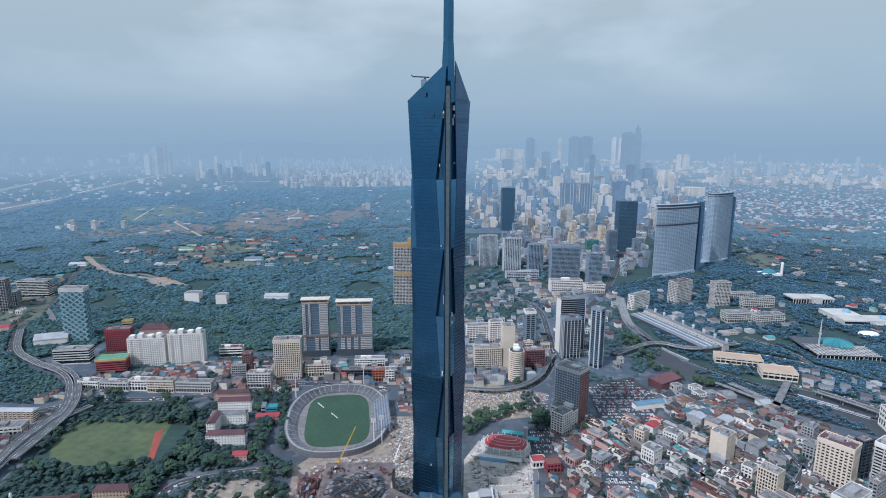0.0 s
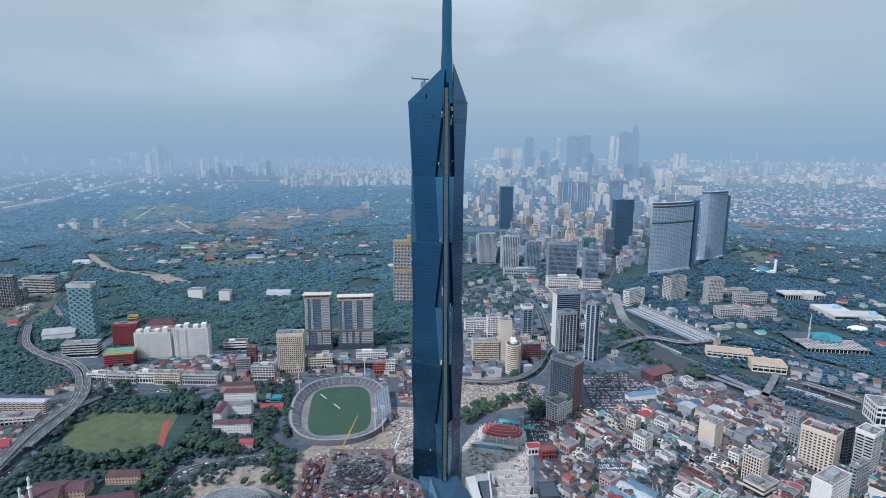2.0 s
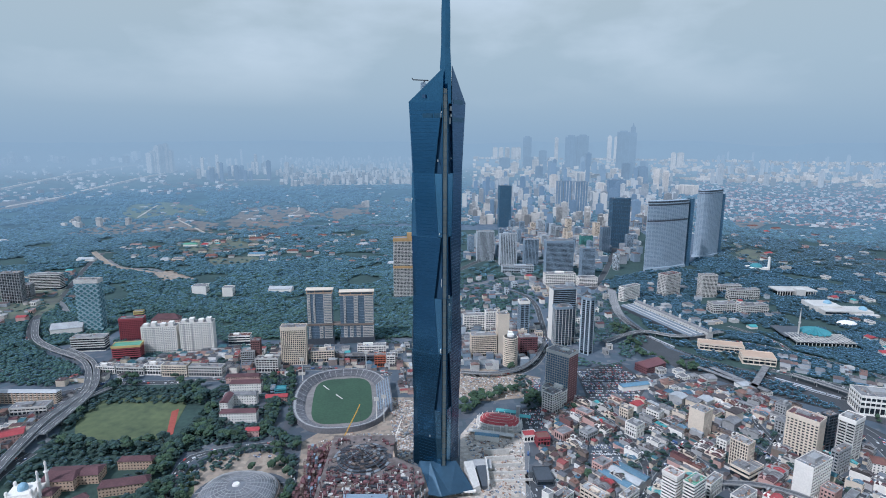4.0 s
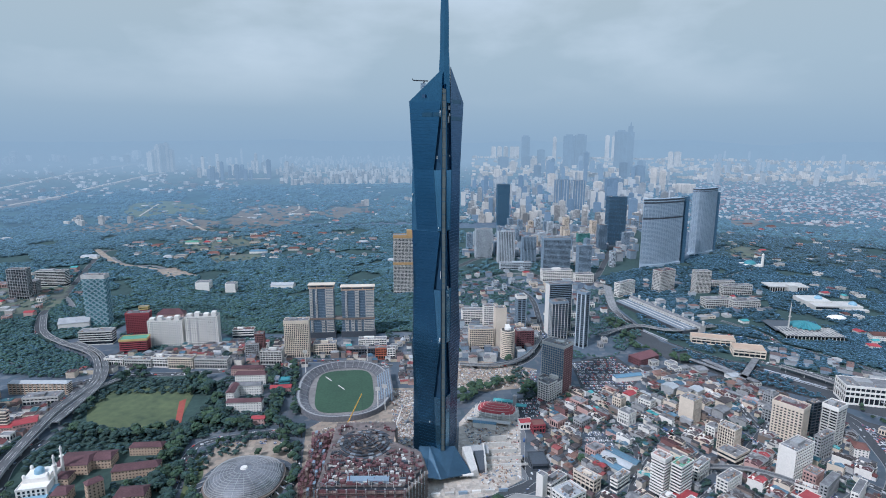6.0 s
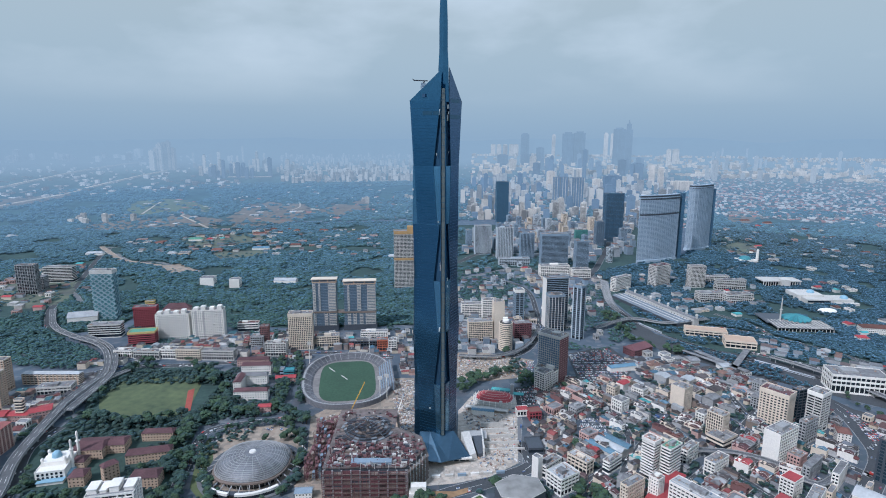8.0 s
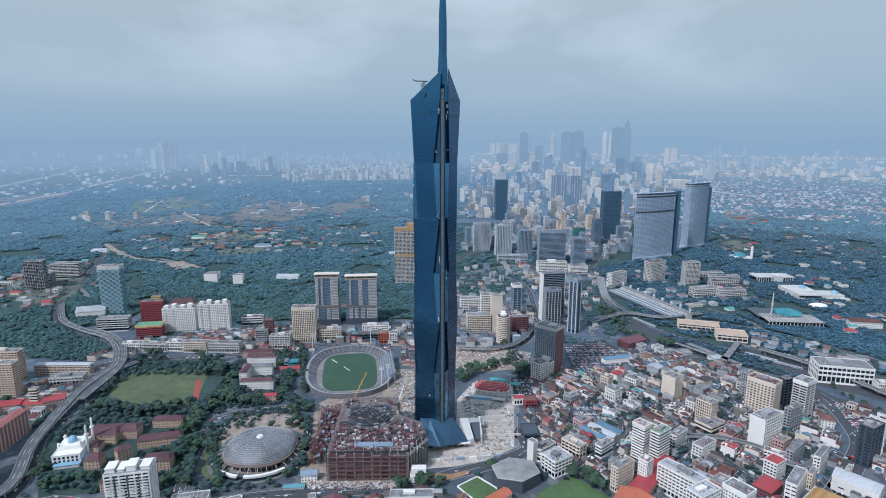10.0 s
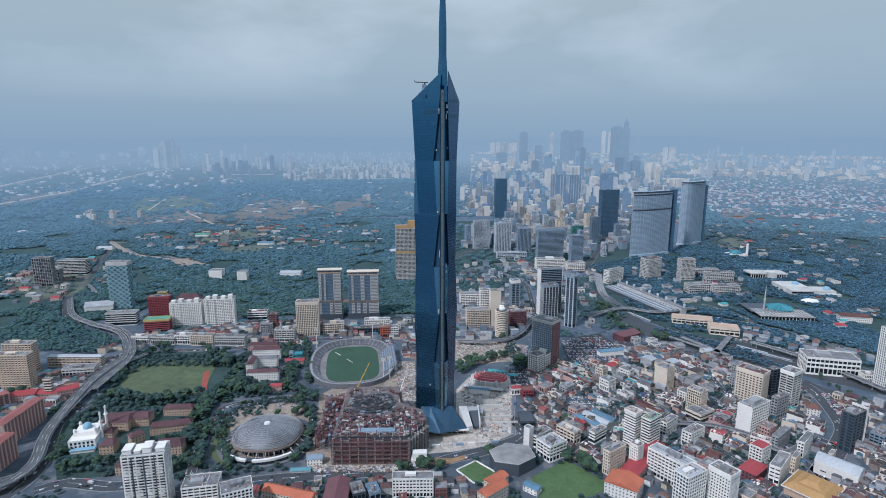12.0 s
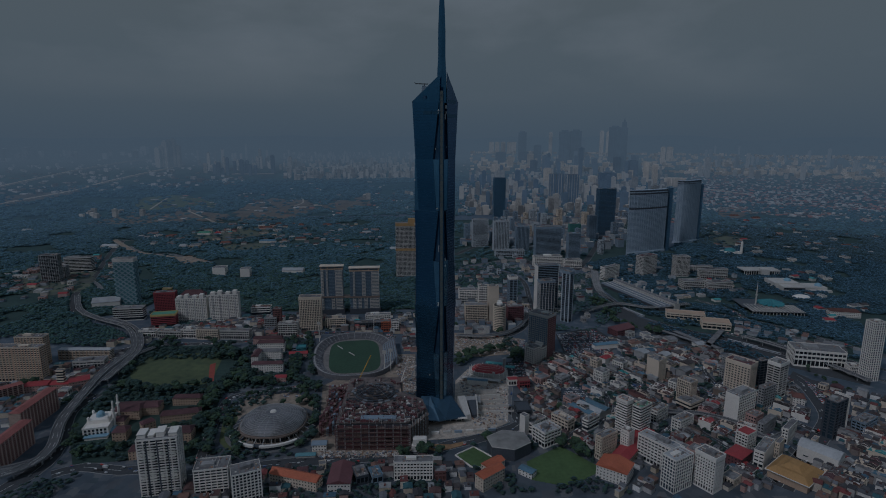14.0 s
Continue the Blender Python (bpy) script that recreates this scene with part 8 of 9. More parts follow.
def infill(poly, count, seed, size, tall, rot, label, clear=2.0, roof=None):
    """Small close-set houses and sheds in the lots that are left, walls and roofs of mixed colours."""
    r = random.Random(seed)
    x0, x1, y0, y1 = min(p[0] for p in poly), max(p[0] for p in poly), min(p[1] for p in poly), max(p[1] for p in poly)
    walls, roofs, done = Build(), Build(), 0
    for _ in range(count * 12):
        if done >= count:
            break
        x, y = r.uniform(x0, x1), r.uniform(y0, y1)
        a, b, h = r.uniform(*size), r.uniform(*size), r.uniform(*tall)
        if not inside(x, y, poly) or not free(x, y, max(a, b) * 0.42 + clear - 3):
            continue
        rt = rot + r.choice((0, 0, 0, 90, 3, -4))
        c, s = math.cos(radians(rt)), math.sin(radians(rt))
        X, Y = x - (a * c - b * s) / 2, y - (a * s + b * c) / 2
        TAKEN.append((X, Y, c, s, a, b, 0.2))
        done += 1
        turn = lambda bld, m: [(X + u * c - v * s, Y + u * s + v * c, z) for u, v, z in bld.v]
        for dst, bld in ((walls, Build().box(0, 0, 0, a, b, h)), (roofs, None)):
            if bld is None:
                bld = Build()
                if r.random() < 0.62:
                    bld.gable(0, 0, a, b, h, h + r.uniform(1.4, 2.8), r.choice("xy"), r.choice((0, 0, min(a, b) * 0.3)), 0.4)
                else:
                    bld.box(-0.2, -0.2, h, a + 0.2, b + 0.2, h + 0.5)
                    if a > 6:
                        q = r.uniform(0.1, 0.6)
                        bld.box(a * q, b * 0.3, h + 0.5, a * q + 2.2, b * 0.3 + 2.6, h + 2.4)
            i = len(dst.v)
            dst.v += turn(bld, 0)
            dst.f += [tuple(i + w for w in f) for f in bld.f]
    root = thing("low_houses", label, "houses", kind="stuff")
    # lots farther off take the walls with haze put into their colour
    tagged(part("wall", walls, HAZEDWALLS if roof else MIXWALLS, root), kind="stuff")
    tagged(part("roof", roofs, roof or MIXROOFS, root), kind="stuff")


infill(OLD_TOWN, 330, 201, (5, 12), (4, 10), 36.0, "small shops and sheds packed between the old streets", 1.0)
infill(EAST_EDGE, 90, 202, (6, 13), (4, 12), 45.0, "small shops packed along the eastern streets", 1.0)
infill([(184.8, 190), (224.9, 189.1), (193, 30.4), (214.6, -142.6), (180, -110), (150, -60), (140, 40), (136, 92)], 70, 203, (6, 12), (4, 9), 40.0, "low houses beside the construction yard", 1.5)
infill([(338.4, 189.5), (541.8, 164.2), (600, 150), (545, 250), (411.3, 300), (300, 345), (262, 345)], 120, 204, (7, 18), (4, 8), 22.0, "low sheds and depots beside the tracks", 1.5)
infill([(-358.9, 300), (-268.5, 345.3), (-57.3, 330), (-46.3, 225), (-80, 243.9), (-258.1, 310)], 60, 205, (6, 15), (3, 7), 8.0, "low sheds along the dusty site", 1.0)
infill([(-690, 255), (-600, 290), (-364.8, 312), (-267, 352), (-60, 330), (-57, 365), (-270, 420), (-450, 440), (-660, 345)], 130, 206, (8, 18), (5, 13), 3.0, "low shops and flats along the street", 1.0)
infill([(-760, 60), (-690, 210), (-625, 215), (-612, 20), (-600, -100), (-700, -20)], 70, 207, (7, 16), (4, 10), 12.0, "low sheds and shops by the flats", 1.0)
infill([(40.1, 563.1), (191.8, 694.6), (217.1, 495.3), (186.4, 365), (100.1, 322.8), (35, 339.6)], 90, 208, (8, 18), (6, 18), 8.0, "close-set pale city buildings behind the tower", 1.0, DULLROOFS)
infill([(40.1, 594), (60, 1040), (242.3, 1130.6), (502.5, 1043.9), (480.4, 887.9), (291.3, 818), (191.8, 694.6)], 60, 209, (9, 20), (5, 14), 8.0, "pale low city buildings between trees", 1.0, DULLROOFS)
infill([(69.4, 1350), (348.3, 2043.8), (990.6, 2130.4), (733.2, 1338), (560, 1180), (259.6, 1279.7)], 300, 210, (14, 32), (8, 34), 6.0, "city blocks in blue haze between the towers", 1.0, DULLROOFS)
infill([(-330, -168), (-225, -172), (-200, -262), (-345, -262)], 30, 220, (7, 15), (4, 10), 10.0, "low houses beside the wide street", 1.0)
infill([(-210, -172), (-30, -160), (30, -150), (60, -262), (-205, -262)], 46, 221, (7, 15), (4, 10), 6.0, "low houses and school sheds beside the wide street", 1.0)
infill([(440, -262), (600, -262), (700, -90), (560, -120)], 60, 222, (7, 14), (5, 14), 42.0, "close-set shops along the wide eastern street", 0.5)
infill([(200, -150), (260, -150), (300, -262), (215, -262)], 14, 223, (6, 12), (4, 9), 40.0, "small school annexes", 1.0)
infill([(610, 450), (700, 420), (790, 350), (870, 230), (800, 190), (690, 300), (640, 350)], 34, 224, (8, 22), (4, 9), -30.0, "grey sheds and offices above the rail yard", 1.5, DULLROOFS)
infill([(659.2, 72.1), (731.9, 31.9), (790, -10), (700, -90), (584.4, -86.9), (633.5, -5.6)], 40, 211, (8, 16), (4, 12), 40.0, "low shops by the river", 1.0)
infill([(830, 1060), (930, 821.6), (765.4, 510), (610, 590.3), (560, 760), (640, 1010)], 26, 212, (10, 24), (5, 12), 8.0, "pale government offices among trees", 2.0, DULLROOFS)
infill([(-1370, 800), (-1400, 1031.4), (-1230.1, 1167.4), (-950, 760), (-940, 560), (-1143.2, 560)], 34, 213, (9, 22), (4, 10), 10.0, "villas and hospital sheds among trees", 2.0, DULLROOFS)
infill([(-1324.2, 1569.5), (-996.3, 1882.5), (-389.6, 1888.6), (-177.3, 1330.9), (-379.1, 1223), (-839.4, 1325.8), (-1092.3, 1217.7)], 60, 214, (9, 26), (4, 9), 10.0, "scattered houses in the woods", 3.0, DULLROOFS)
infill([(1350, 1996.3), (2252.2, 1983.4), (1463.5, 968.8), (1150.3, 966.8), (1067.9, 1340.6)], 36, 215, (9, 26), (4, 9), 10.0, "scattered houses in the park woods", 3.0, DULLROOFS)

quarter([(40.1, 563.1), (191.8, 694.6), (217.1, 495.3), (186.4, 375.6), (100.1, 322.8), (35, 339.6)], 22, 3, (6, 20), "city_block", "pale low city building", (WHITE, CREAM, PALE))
quarter([(45.8, 816.6), (242.3, 1130.6), (502.5, 1043.9), (480.4, 887.9), (291.3, 818), (191.8, 694.6), (40.6, 587.5)], 22, 4, (6, 16), "city_block", "pale low city building", (HAZEDWHITE, CREAM, HAZEDGREY))
quarter([(69.4, 1450.7), (348.3, 2043.8), (990.6, 2130.4), (733.2, 1338), (630.9, 1455.3), (259.6, 1279.7)], 62, 5, (12, 70), "city_block", "mid-rise city building", (HAZEDWHITE, HAZEDGREY, STEELBLUE, HAZEDGREY, CREAM), (16, 30))
quarter([(272.6, 923.2), (518.8, 962.8), (438.2, 589.4), (323, 340.7), (199.8, 340.2), (210.1, 495.3)], 30, 60, (5, 14), "city_block", "low city building beside the towers", (WHITE, PALE, GREY), (8, 18))
quarter([(-358.9, 317.8), (-268.5, 345.3), (-57.3, 318.9), (-46.3, 215.4), (-87.3, 243.9), (-258.1, 298.5)], 26, 61, (3, 8), "site_shed", "low shed on the dusty site", (PALE, WHITE, GREY), (6, 14))
quarter([(-445.5, 430), (-327, 430.5), (-267, 338.4), (-409.4, 324.3)], 12, 62, (6, 14), "shop_house", "low shop building along the street", (WHITE, CREAM, PALE), (10, 18))
quarter([(-287.4, 430.7), (-57.6, 451.8), (-51.2, 318.9), (-193.4, 338.7)], 16, 63, (5, 10), "shop_house", "low shop building behind the stadium", (WHITE, CREAM, PALE), (9, 16))
quarter([(338.4, 189.5), (541.8, 164.2), (535.3, 217.4), (411.3, 275.7)], 18, 64, (4, 8), "depot", "low depot building near the tracks", (PALE, GREY, WHITE), (8, 20), 20)
quarter([(659.2, 72.1), (731.9, 31.9), (737.5, -39.7), (584.4, -86.9), (633.5, -5.6)], 12, 65, (5, 12), "shop_house", "low shop building by the river", (WHITE, CREAM, PALE), (10, 18), 40)
quarter([(812.2, 1045.9), (924.4, 821.6), (765.4, 497.7), (623.4, 590.3)], 16, 6, (5, 10), "government_building", "white low government building", (WHITE, CREAM))
quarter([(1113.1, 966.6), (1211.5, 892.3), (1085.7, 499.2), (939.1, 309.5), (865.4, 378.3), (994.5, 592.1)], 14, 8, (5, 9), "park_building", "white low building among trees", (WHITE, PALE))
quarter([(396.9, 341), (482.3, 307.7), (579.7, 217.5), (499.5, 164.1), (381.6, 189.7)], 22, 9, (5, 10), "depot", "low depot building", (PALE, GREY, WHITE), (12, 28), 20)
quarter([(-1319.8, 808.7), (-1378.2, 1031.4), (-1230.1, 1167.4), (-999.2, 810.5), (-982.3, 582.5), (-1143.2, 581.7)], 26, 10, (5, 12), "villa", "low villa among trees", (WHITE, PINK, CREAM), (10, 26))
for _x, _y, _w, _wall, _roof in ((-885.9, 1359.4, 40, PINK, TERRACOTTA), (-851.6, 1735.2, 60, PINK, TERRACOTTA), (-997.9, 1586.2, 24, WHITE, REDROOF), (-687, 1817.4, 26, CREAM, TERRACOTTA), (-609, 1457.5, 44, PALE, TERRACOTTA), (-740.8, 1395.6, 66, WHITE, BLUEROOF), (-1022, 1291.4, 30, WHITE, ROOFPALE), (-1074, 1585.5, 54, WHITE, GREENROOF), (-349.4, 1606, 40, WHITE, ROOFPALE), (-568.6, 1818.6, 40, CREAM, TERRACOTTA), (-807.2, 1849.9, 30, WHITE, TERRACOTTA), (-1324.7, 1289.1, 60, WHITE, ROOFPALE), (-1897.9, 1649, 40, WHITE, ROOFPALE), (-191.5, 1244.8, 80, WHITE, ROOFPALE), (1685.1, 2309.9, 70, PINK, TERRACOTTA), (1574.4, 2154.1, 50, PINK, TERRACOTTA), (1653.6, 2077.6, 44, PINK, TERRACOTTA)):
    hall(_x, _y, 6, _w, 20, 8, "low house with a pitched roof among trees", _wall, _roof, 6, name="villa", windows=False, hip=6)
quarter([(-1324.2, 1569.5), (-996.3, 1882.5), (-389.6, 1888.6), (-177.3, 1330.9), (-379.1, 1223), (-839.4, 1325.8), (-1092.3, 1217.7)], 40, 11, (5, 10), "villa", "low house among trees", (WHITE, PINK, CREAM), (12, 40))
quarter([(1350, 1996.3), (2252.2, 1983.4), (1463.5, 968.8), (1150.3, 966.8), (1067.9, 1340.6)], 34, 12, (5, 10), "villa", "low house in the park", (WHITE, PINK, PALE), (12, 30))
quarter([(-748.9, 27.9), (-686.2, 68.4), (-693.6, 135.7), (-634.1, 173.3), (-613.6, 90), (-616.8, 9.4), (-641, -104)], 10, 13, (4, 8), "shed", "low shed by the flats", (PALE, WHITE), (8, 16))
quarter([(-373.4, -191.6), (-215.2, -182.2), (-200.9, -228.4), (-353.3, -228.7)], 8, 14, (6, 14), "house", "low house", (WHITE, CREAM), (10, 18))
quarter([(-215.2, -182.2), (-38.7, -167.8), (-34.9, -228.2), (-200.9, -228.4)], 10, 15, (5, 10), "house", "low house", (WHITE, CREAM, PALE), (9, 16))


# ---- the far town on the rim, fading into haze ----
def far_place(px, dist):
    """px: bearing in degrees, right of straight ahead; dist: full distance, drawn in towards the rim to fit the
    camera's view.
    """
    d = dist if dist <= FLAT else FLAT + (RIM - FLAT) * (1 - math.exp(-(dist - FLAT) / (RIM - FLAT)))
    a = radians(90 - px)
    return MID[0] + d * math.cos(a), MID[1] + d * math.sin(a), d / dist


def far_town(bear0, bear1, d0, d1, count, size, tall, label, seed, name="far_town", mat=None, tallest=False):
    r = random.Random(seed)
    b = Build()
    for _ in range(count):
        q = r.random()
        dist = 1 / (1 / d0 + q * (1 / d1 - 1 / d0))
        x, y, k = far_place(r.uniform(bear0, bear1), dist)
        w, d, h = r.uniform(*size) * k, r.uniform(*size) * k, r.uniform(tall[0], tall[1]) * (1.0 if tallest else r.random() ** 1.5 * 0.7 + 0.3) * k
        z = land_z(x, y)
        b.box(x - w / 2, y - d / 2, z - 8, x + w / 2, y + d / 2, z + h)
        if h > 40 * k:
            b.box(x - w / 4, y - d / 4, z + h, x + w / 4, y + d / 4, z + h * 1.05)
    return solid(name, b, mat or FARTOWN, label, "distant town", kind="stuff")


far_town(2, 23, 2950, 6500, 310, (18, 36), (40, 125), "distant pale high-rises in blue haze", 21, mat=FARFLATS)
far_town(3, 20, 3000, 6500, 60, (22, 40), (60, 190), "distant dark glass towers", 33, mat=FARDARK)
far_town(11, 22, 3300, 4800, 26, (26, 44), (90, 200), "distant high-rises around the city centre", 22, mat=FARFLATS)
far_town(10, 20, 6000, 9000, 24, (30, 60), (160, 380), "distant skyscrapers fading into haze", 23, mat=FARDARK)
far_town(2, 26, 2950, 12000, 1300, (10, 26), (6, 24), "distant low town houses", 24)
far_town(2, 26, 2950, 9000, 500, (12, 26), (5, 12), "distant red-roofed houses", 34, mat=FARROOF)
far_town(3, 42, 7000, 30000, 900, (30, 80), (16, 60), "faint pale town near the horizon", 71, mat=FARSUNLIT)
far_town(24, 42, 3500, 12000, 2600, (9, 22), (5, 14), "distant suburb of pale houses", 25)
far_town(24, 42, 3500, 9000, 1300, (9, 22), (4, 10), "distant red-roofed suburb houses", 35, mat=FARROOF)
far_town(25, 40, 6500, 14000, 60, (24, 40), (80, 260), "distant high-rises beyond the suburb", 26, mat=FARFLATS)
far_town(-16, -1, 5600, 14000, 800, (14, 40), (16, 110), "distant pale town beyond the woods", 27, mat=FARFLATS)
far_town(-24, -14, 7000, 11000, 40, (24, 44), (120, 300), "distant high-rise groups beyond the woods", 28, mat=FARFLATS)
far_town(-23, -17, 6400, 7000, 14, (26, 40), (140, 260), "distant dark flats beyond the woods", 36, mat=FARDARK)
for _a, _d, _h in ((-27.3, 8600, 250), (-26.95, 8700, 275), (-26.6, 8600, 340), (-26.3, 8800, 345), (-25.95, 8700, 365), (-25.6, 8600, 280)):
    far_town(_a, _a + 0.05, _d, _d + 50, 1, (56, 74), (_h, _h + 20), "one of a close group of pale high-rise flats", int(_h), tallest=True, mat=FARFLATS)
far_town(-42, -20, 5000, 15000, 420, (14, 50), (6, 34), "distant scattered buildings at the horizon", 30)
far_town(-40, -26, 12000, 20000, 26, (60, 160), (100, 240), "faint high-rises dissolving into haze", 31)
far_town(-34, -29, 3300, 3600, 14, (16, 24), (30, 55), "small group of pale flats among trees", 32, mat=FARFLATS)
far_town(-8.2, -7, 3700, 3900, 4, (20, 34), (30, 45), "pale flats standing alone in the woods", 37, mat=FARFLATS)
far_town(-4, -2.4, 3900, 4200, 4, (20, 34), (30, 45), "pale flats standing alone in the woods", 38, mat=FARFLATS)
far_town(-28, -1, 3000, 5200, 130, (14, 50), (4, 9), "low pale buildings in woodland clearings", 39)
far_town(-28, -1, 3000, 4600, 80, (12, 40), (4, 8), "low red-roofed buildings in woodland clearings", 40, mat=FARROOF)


def far_tower(bear, dist, width, top, mat, label, setback=0.0):
    """One high-rise on the rim, with fins, a plant floor and a stepped top."""
    x, y, k = far_place(bear, dist)
    z, w = land_z(x, y), width * k
    h = (top * k if dist > FLAT else top) + LIFT * (1 - k) - z - (LIFT * (1 - k) - z if z < 1 else 0.0)
    root = thing("distant_tower", label, "tower", pose(x, y, z - 6, 0, 0, -bear), "distant towers")
    d = w * 0.5
    part("shaft", Build().box(-w / 2, 0, 0, w / 2, d, h * (0.94 - setback)), mat, root)
    fins = Build()
    n = max(3, int(w / 9))
    for j in range(n + 1):
        fins.box(-w / 2 + w * j / n - w * 0.02, -w * 0.03, 0, -w / 2 + w * j / n + w * 0.02, 0.5, h * (0.94 - setback))
    tagged(part("fin", fins, mat, root), kind="stuff")
    part("crown", Build().box(-w * 0.32, d * 0.2, h * (0.94 - setback), w * 0.32, d * 0.8, h * (0.98 - setback * 0.4)), mat, root)
    if setback:
        part("spire", Build().loft([[(-w * 0.16, d * 0.4, h * (0.97 - setback * 0.4)), (w * 0.16, d * 0.4, h * (0.97 - setback * 0.4)), (w * 0.16, d * 0.7, h * (0.97 - setback * 0.4)), (-w * 0.16, d * 0.7, h * (0.97 - setback * 0.4))], [(-0.6, d * 0.5, h + 6), (0.6, d * 0.5, h + 6), (0.6, d * 0.55, h + 6), (-0.6, d * 0.55, h + 6)]]), mat, root)


# bearing, assumed distance, width, height, set to fit the camera's view
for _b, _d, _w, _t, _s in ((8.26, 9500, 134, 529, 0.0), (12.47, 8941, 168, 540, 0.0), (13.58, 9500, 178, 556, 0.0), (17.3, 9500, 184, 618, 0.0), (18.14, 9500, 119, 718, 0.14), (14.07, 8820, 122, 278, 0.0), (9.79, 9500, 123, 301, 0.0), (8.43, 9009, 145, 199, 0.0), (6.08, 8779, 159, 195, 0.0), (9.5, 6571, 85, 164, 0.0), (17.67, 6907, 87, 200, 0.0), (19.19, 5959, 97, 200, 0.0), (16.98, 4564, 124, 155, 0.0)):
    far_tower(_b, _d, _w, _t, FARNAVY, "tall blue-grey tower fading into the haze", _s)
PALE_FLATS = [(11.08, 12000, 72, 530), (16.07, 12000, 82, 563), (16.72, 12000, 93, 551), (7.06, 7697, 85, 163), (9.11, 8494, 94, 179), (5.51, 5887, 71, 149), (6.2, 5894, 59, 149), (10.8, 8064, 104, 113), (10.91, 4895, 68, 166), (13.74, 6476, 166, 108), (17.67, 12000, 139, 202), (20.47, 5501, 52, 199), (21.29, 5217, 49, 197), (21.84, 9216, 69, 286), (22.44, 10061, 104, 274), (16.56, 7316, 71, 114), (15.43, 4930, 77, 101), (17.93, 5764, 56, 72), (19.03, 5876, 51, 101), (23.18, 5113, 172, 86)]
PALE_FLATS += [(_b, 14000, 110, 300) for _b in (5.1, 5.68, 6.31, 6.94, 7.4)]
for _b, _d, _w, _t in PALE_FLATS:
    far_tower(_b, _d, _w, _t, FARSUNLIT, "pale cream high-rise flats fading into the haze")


def far_strip(pts, width, label, mat=None):
    """A long pale strip across the far land: (bearing, assumed distance) points, fitted to the camera's view."""
    line, zz = [], []
    for a, d in smooth_line(pts, 0.6):
        x, y, k = far_place(a, d)
        line.append((x, y))
        zz.append(land_z(x, y))
    solid("far_road", ribbon(Build(), line, -width / 2, width / 2, [z - 4 for z in zz], [z + 1.5 for z in zz]), mat or FARROAD, label, "distant road", kind="structure")


far_strip([(-21, 6700), (-17, 6600)], 60, "pale strip of a far industrial yard")
far_strip([(-15, 5900), (-8, 5700), (-1, 5900)], 26, "far elevated highway")
far_strip([(36, 3700), (40, 3600)], 70, "pale bare earth beyond the park")
far_strip([(24, 5200), (30, 4700)], 50, "pale roofs of a far shopping street")
def far_line(line, width, label, mat=None):
    line = smooth_line(line, 40.0)
    zz = [land_z(x, y) for x, y in line]
    solid("far_road", ribbon(Build(), line, -width / 2, width / 2, [z - 4 for z in zz], [z + 5.5 for z in zz]), mat or FARROAD, label, "distant road", kind="structure")


far_line([(-2538.3, 2154.2), (-2498.1, 2339), (-2443.1, 2534.3), (-2369.8, 2737.5), (-2306.2, 3002.4), (-2165.7, 3259.3), (-2028.4, 3408.7)], 34, "pale earth embankment beside a far highway")
far_line([(-2801.4, 2487.5), (-2759.3, 2699.9), (-2682, 2898), (-2550.1, 3110.7), (-2367.8, 3282.4), (-2215.3, 3387)], 30, "far highway fading into haze")
far_line([(-1665.1, 2335.3), (-1714.4, 2553.7), (-1745.4, 2735.8)], 10, "pale track across a clearing")
far_line([(-1433.9, 2304.2), (-1269.3, 2102.3), (-1113.3, 1898.9)], 9, "pale track across the woods")
far_line([(-1750.3, 1853.2), (-1560.9, 1808.9), (-1362.5, 1778.1)], 10, "pale road along a clearing")
far_line([(-889.4, 2531.2), (-870, 2661.1), (-927.4, 2868)], 9, "pale track across scrub")
far_line([(-1597.1, 3618.4), (-1362.5, 3686.1)], 30, "bright roof of a far depot")
far_line([(-1266.5, 3690.7), (-920.2, 3751.2), (-517.5, 3818.8)], 16, "far elevated highway")
far_strip([(-26, 3300), (-24, 3600), (-22, 3500), (-19, 3350)], 34, "bare hillside clearing in the woods")
far_strip([(-16, 3250), (-13, 3500), (-11, 3350)], 60, "bare hillside clearing in the woods")


def far_woods(b0, b1, d0, d1, count, seed):
    r = random.Random(seed)
    b = Build()
    for _ in range(count):
        dist = 1 / (1 / d0 + r.random() * (1 / d1 - 1 / d0))
        bear = r.uniform(b0, b1)
        x, y, k = far_place(bear, dist)
        if noise.noise(Vector((x * 0.004, y * 0.004, seed))) > 0.22 or (any(inside(x, y, q) for q in CLEARINGS) and r.random() < 0.88):
            continue
        z, s, n = land_z(x, y), r.uniform(9, 17), 7
        c = [(math.cos(6.283 * (j + r.uniform(-0.2, 0.2)) / n), math.sin(6.283 * (j + r.uniform(-0.2, 0.2)) / n)) for j in range(n)]
        b.loft([[(x + s * p * 0.9, y + s * q * 0.9, z - 3) for p, q in c], [(x + s * p, y + s * q, z + s * 0.35) for p, q in c], [(x + s * p * 0.55, y + s * q * 0.55, z + s * r.uniform(0.6, 0.85)) for p, q in c]])
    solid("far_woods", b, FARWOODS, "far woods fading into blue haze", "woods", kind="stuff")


far_woods(-42, 0, 2950, 5600, 7000, 51)
far_woods(0, 26, 2950, 6000, 1500, 52)
far_woods(24, 42, 2950, 4000, 1700, 53)


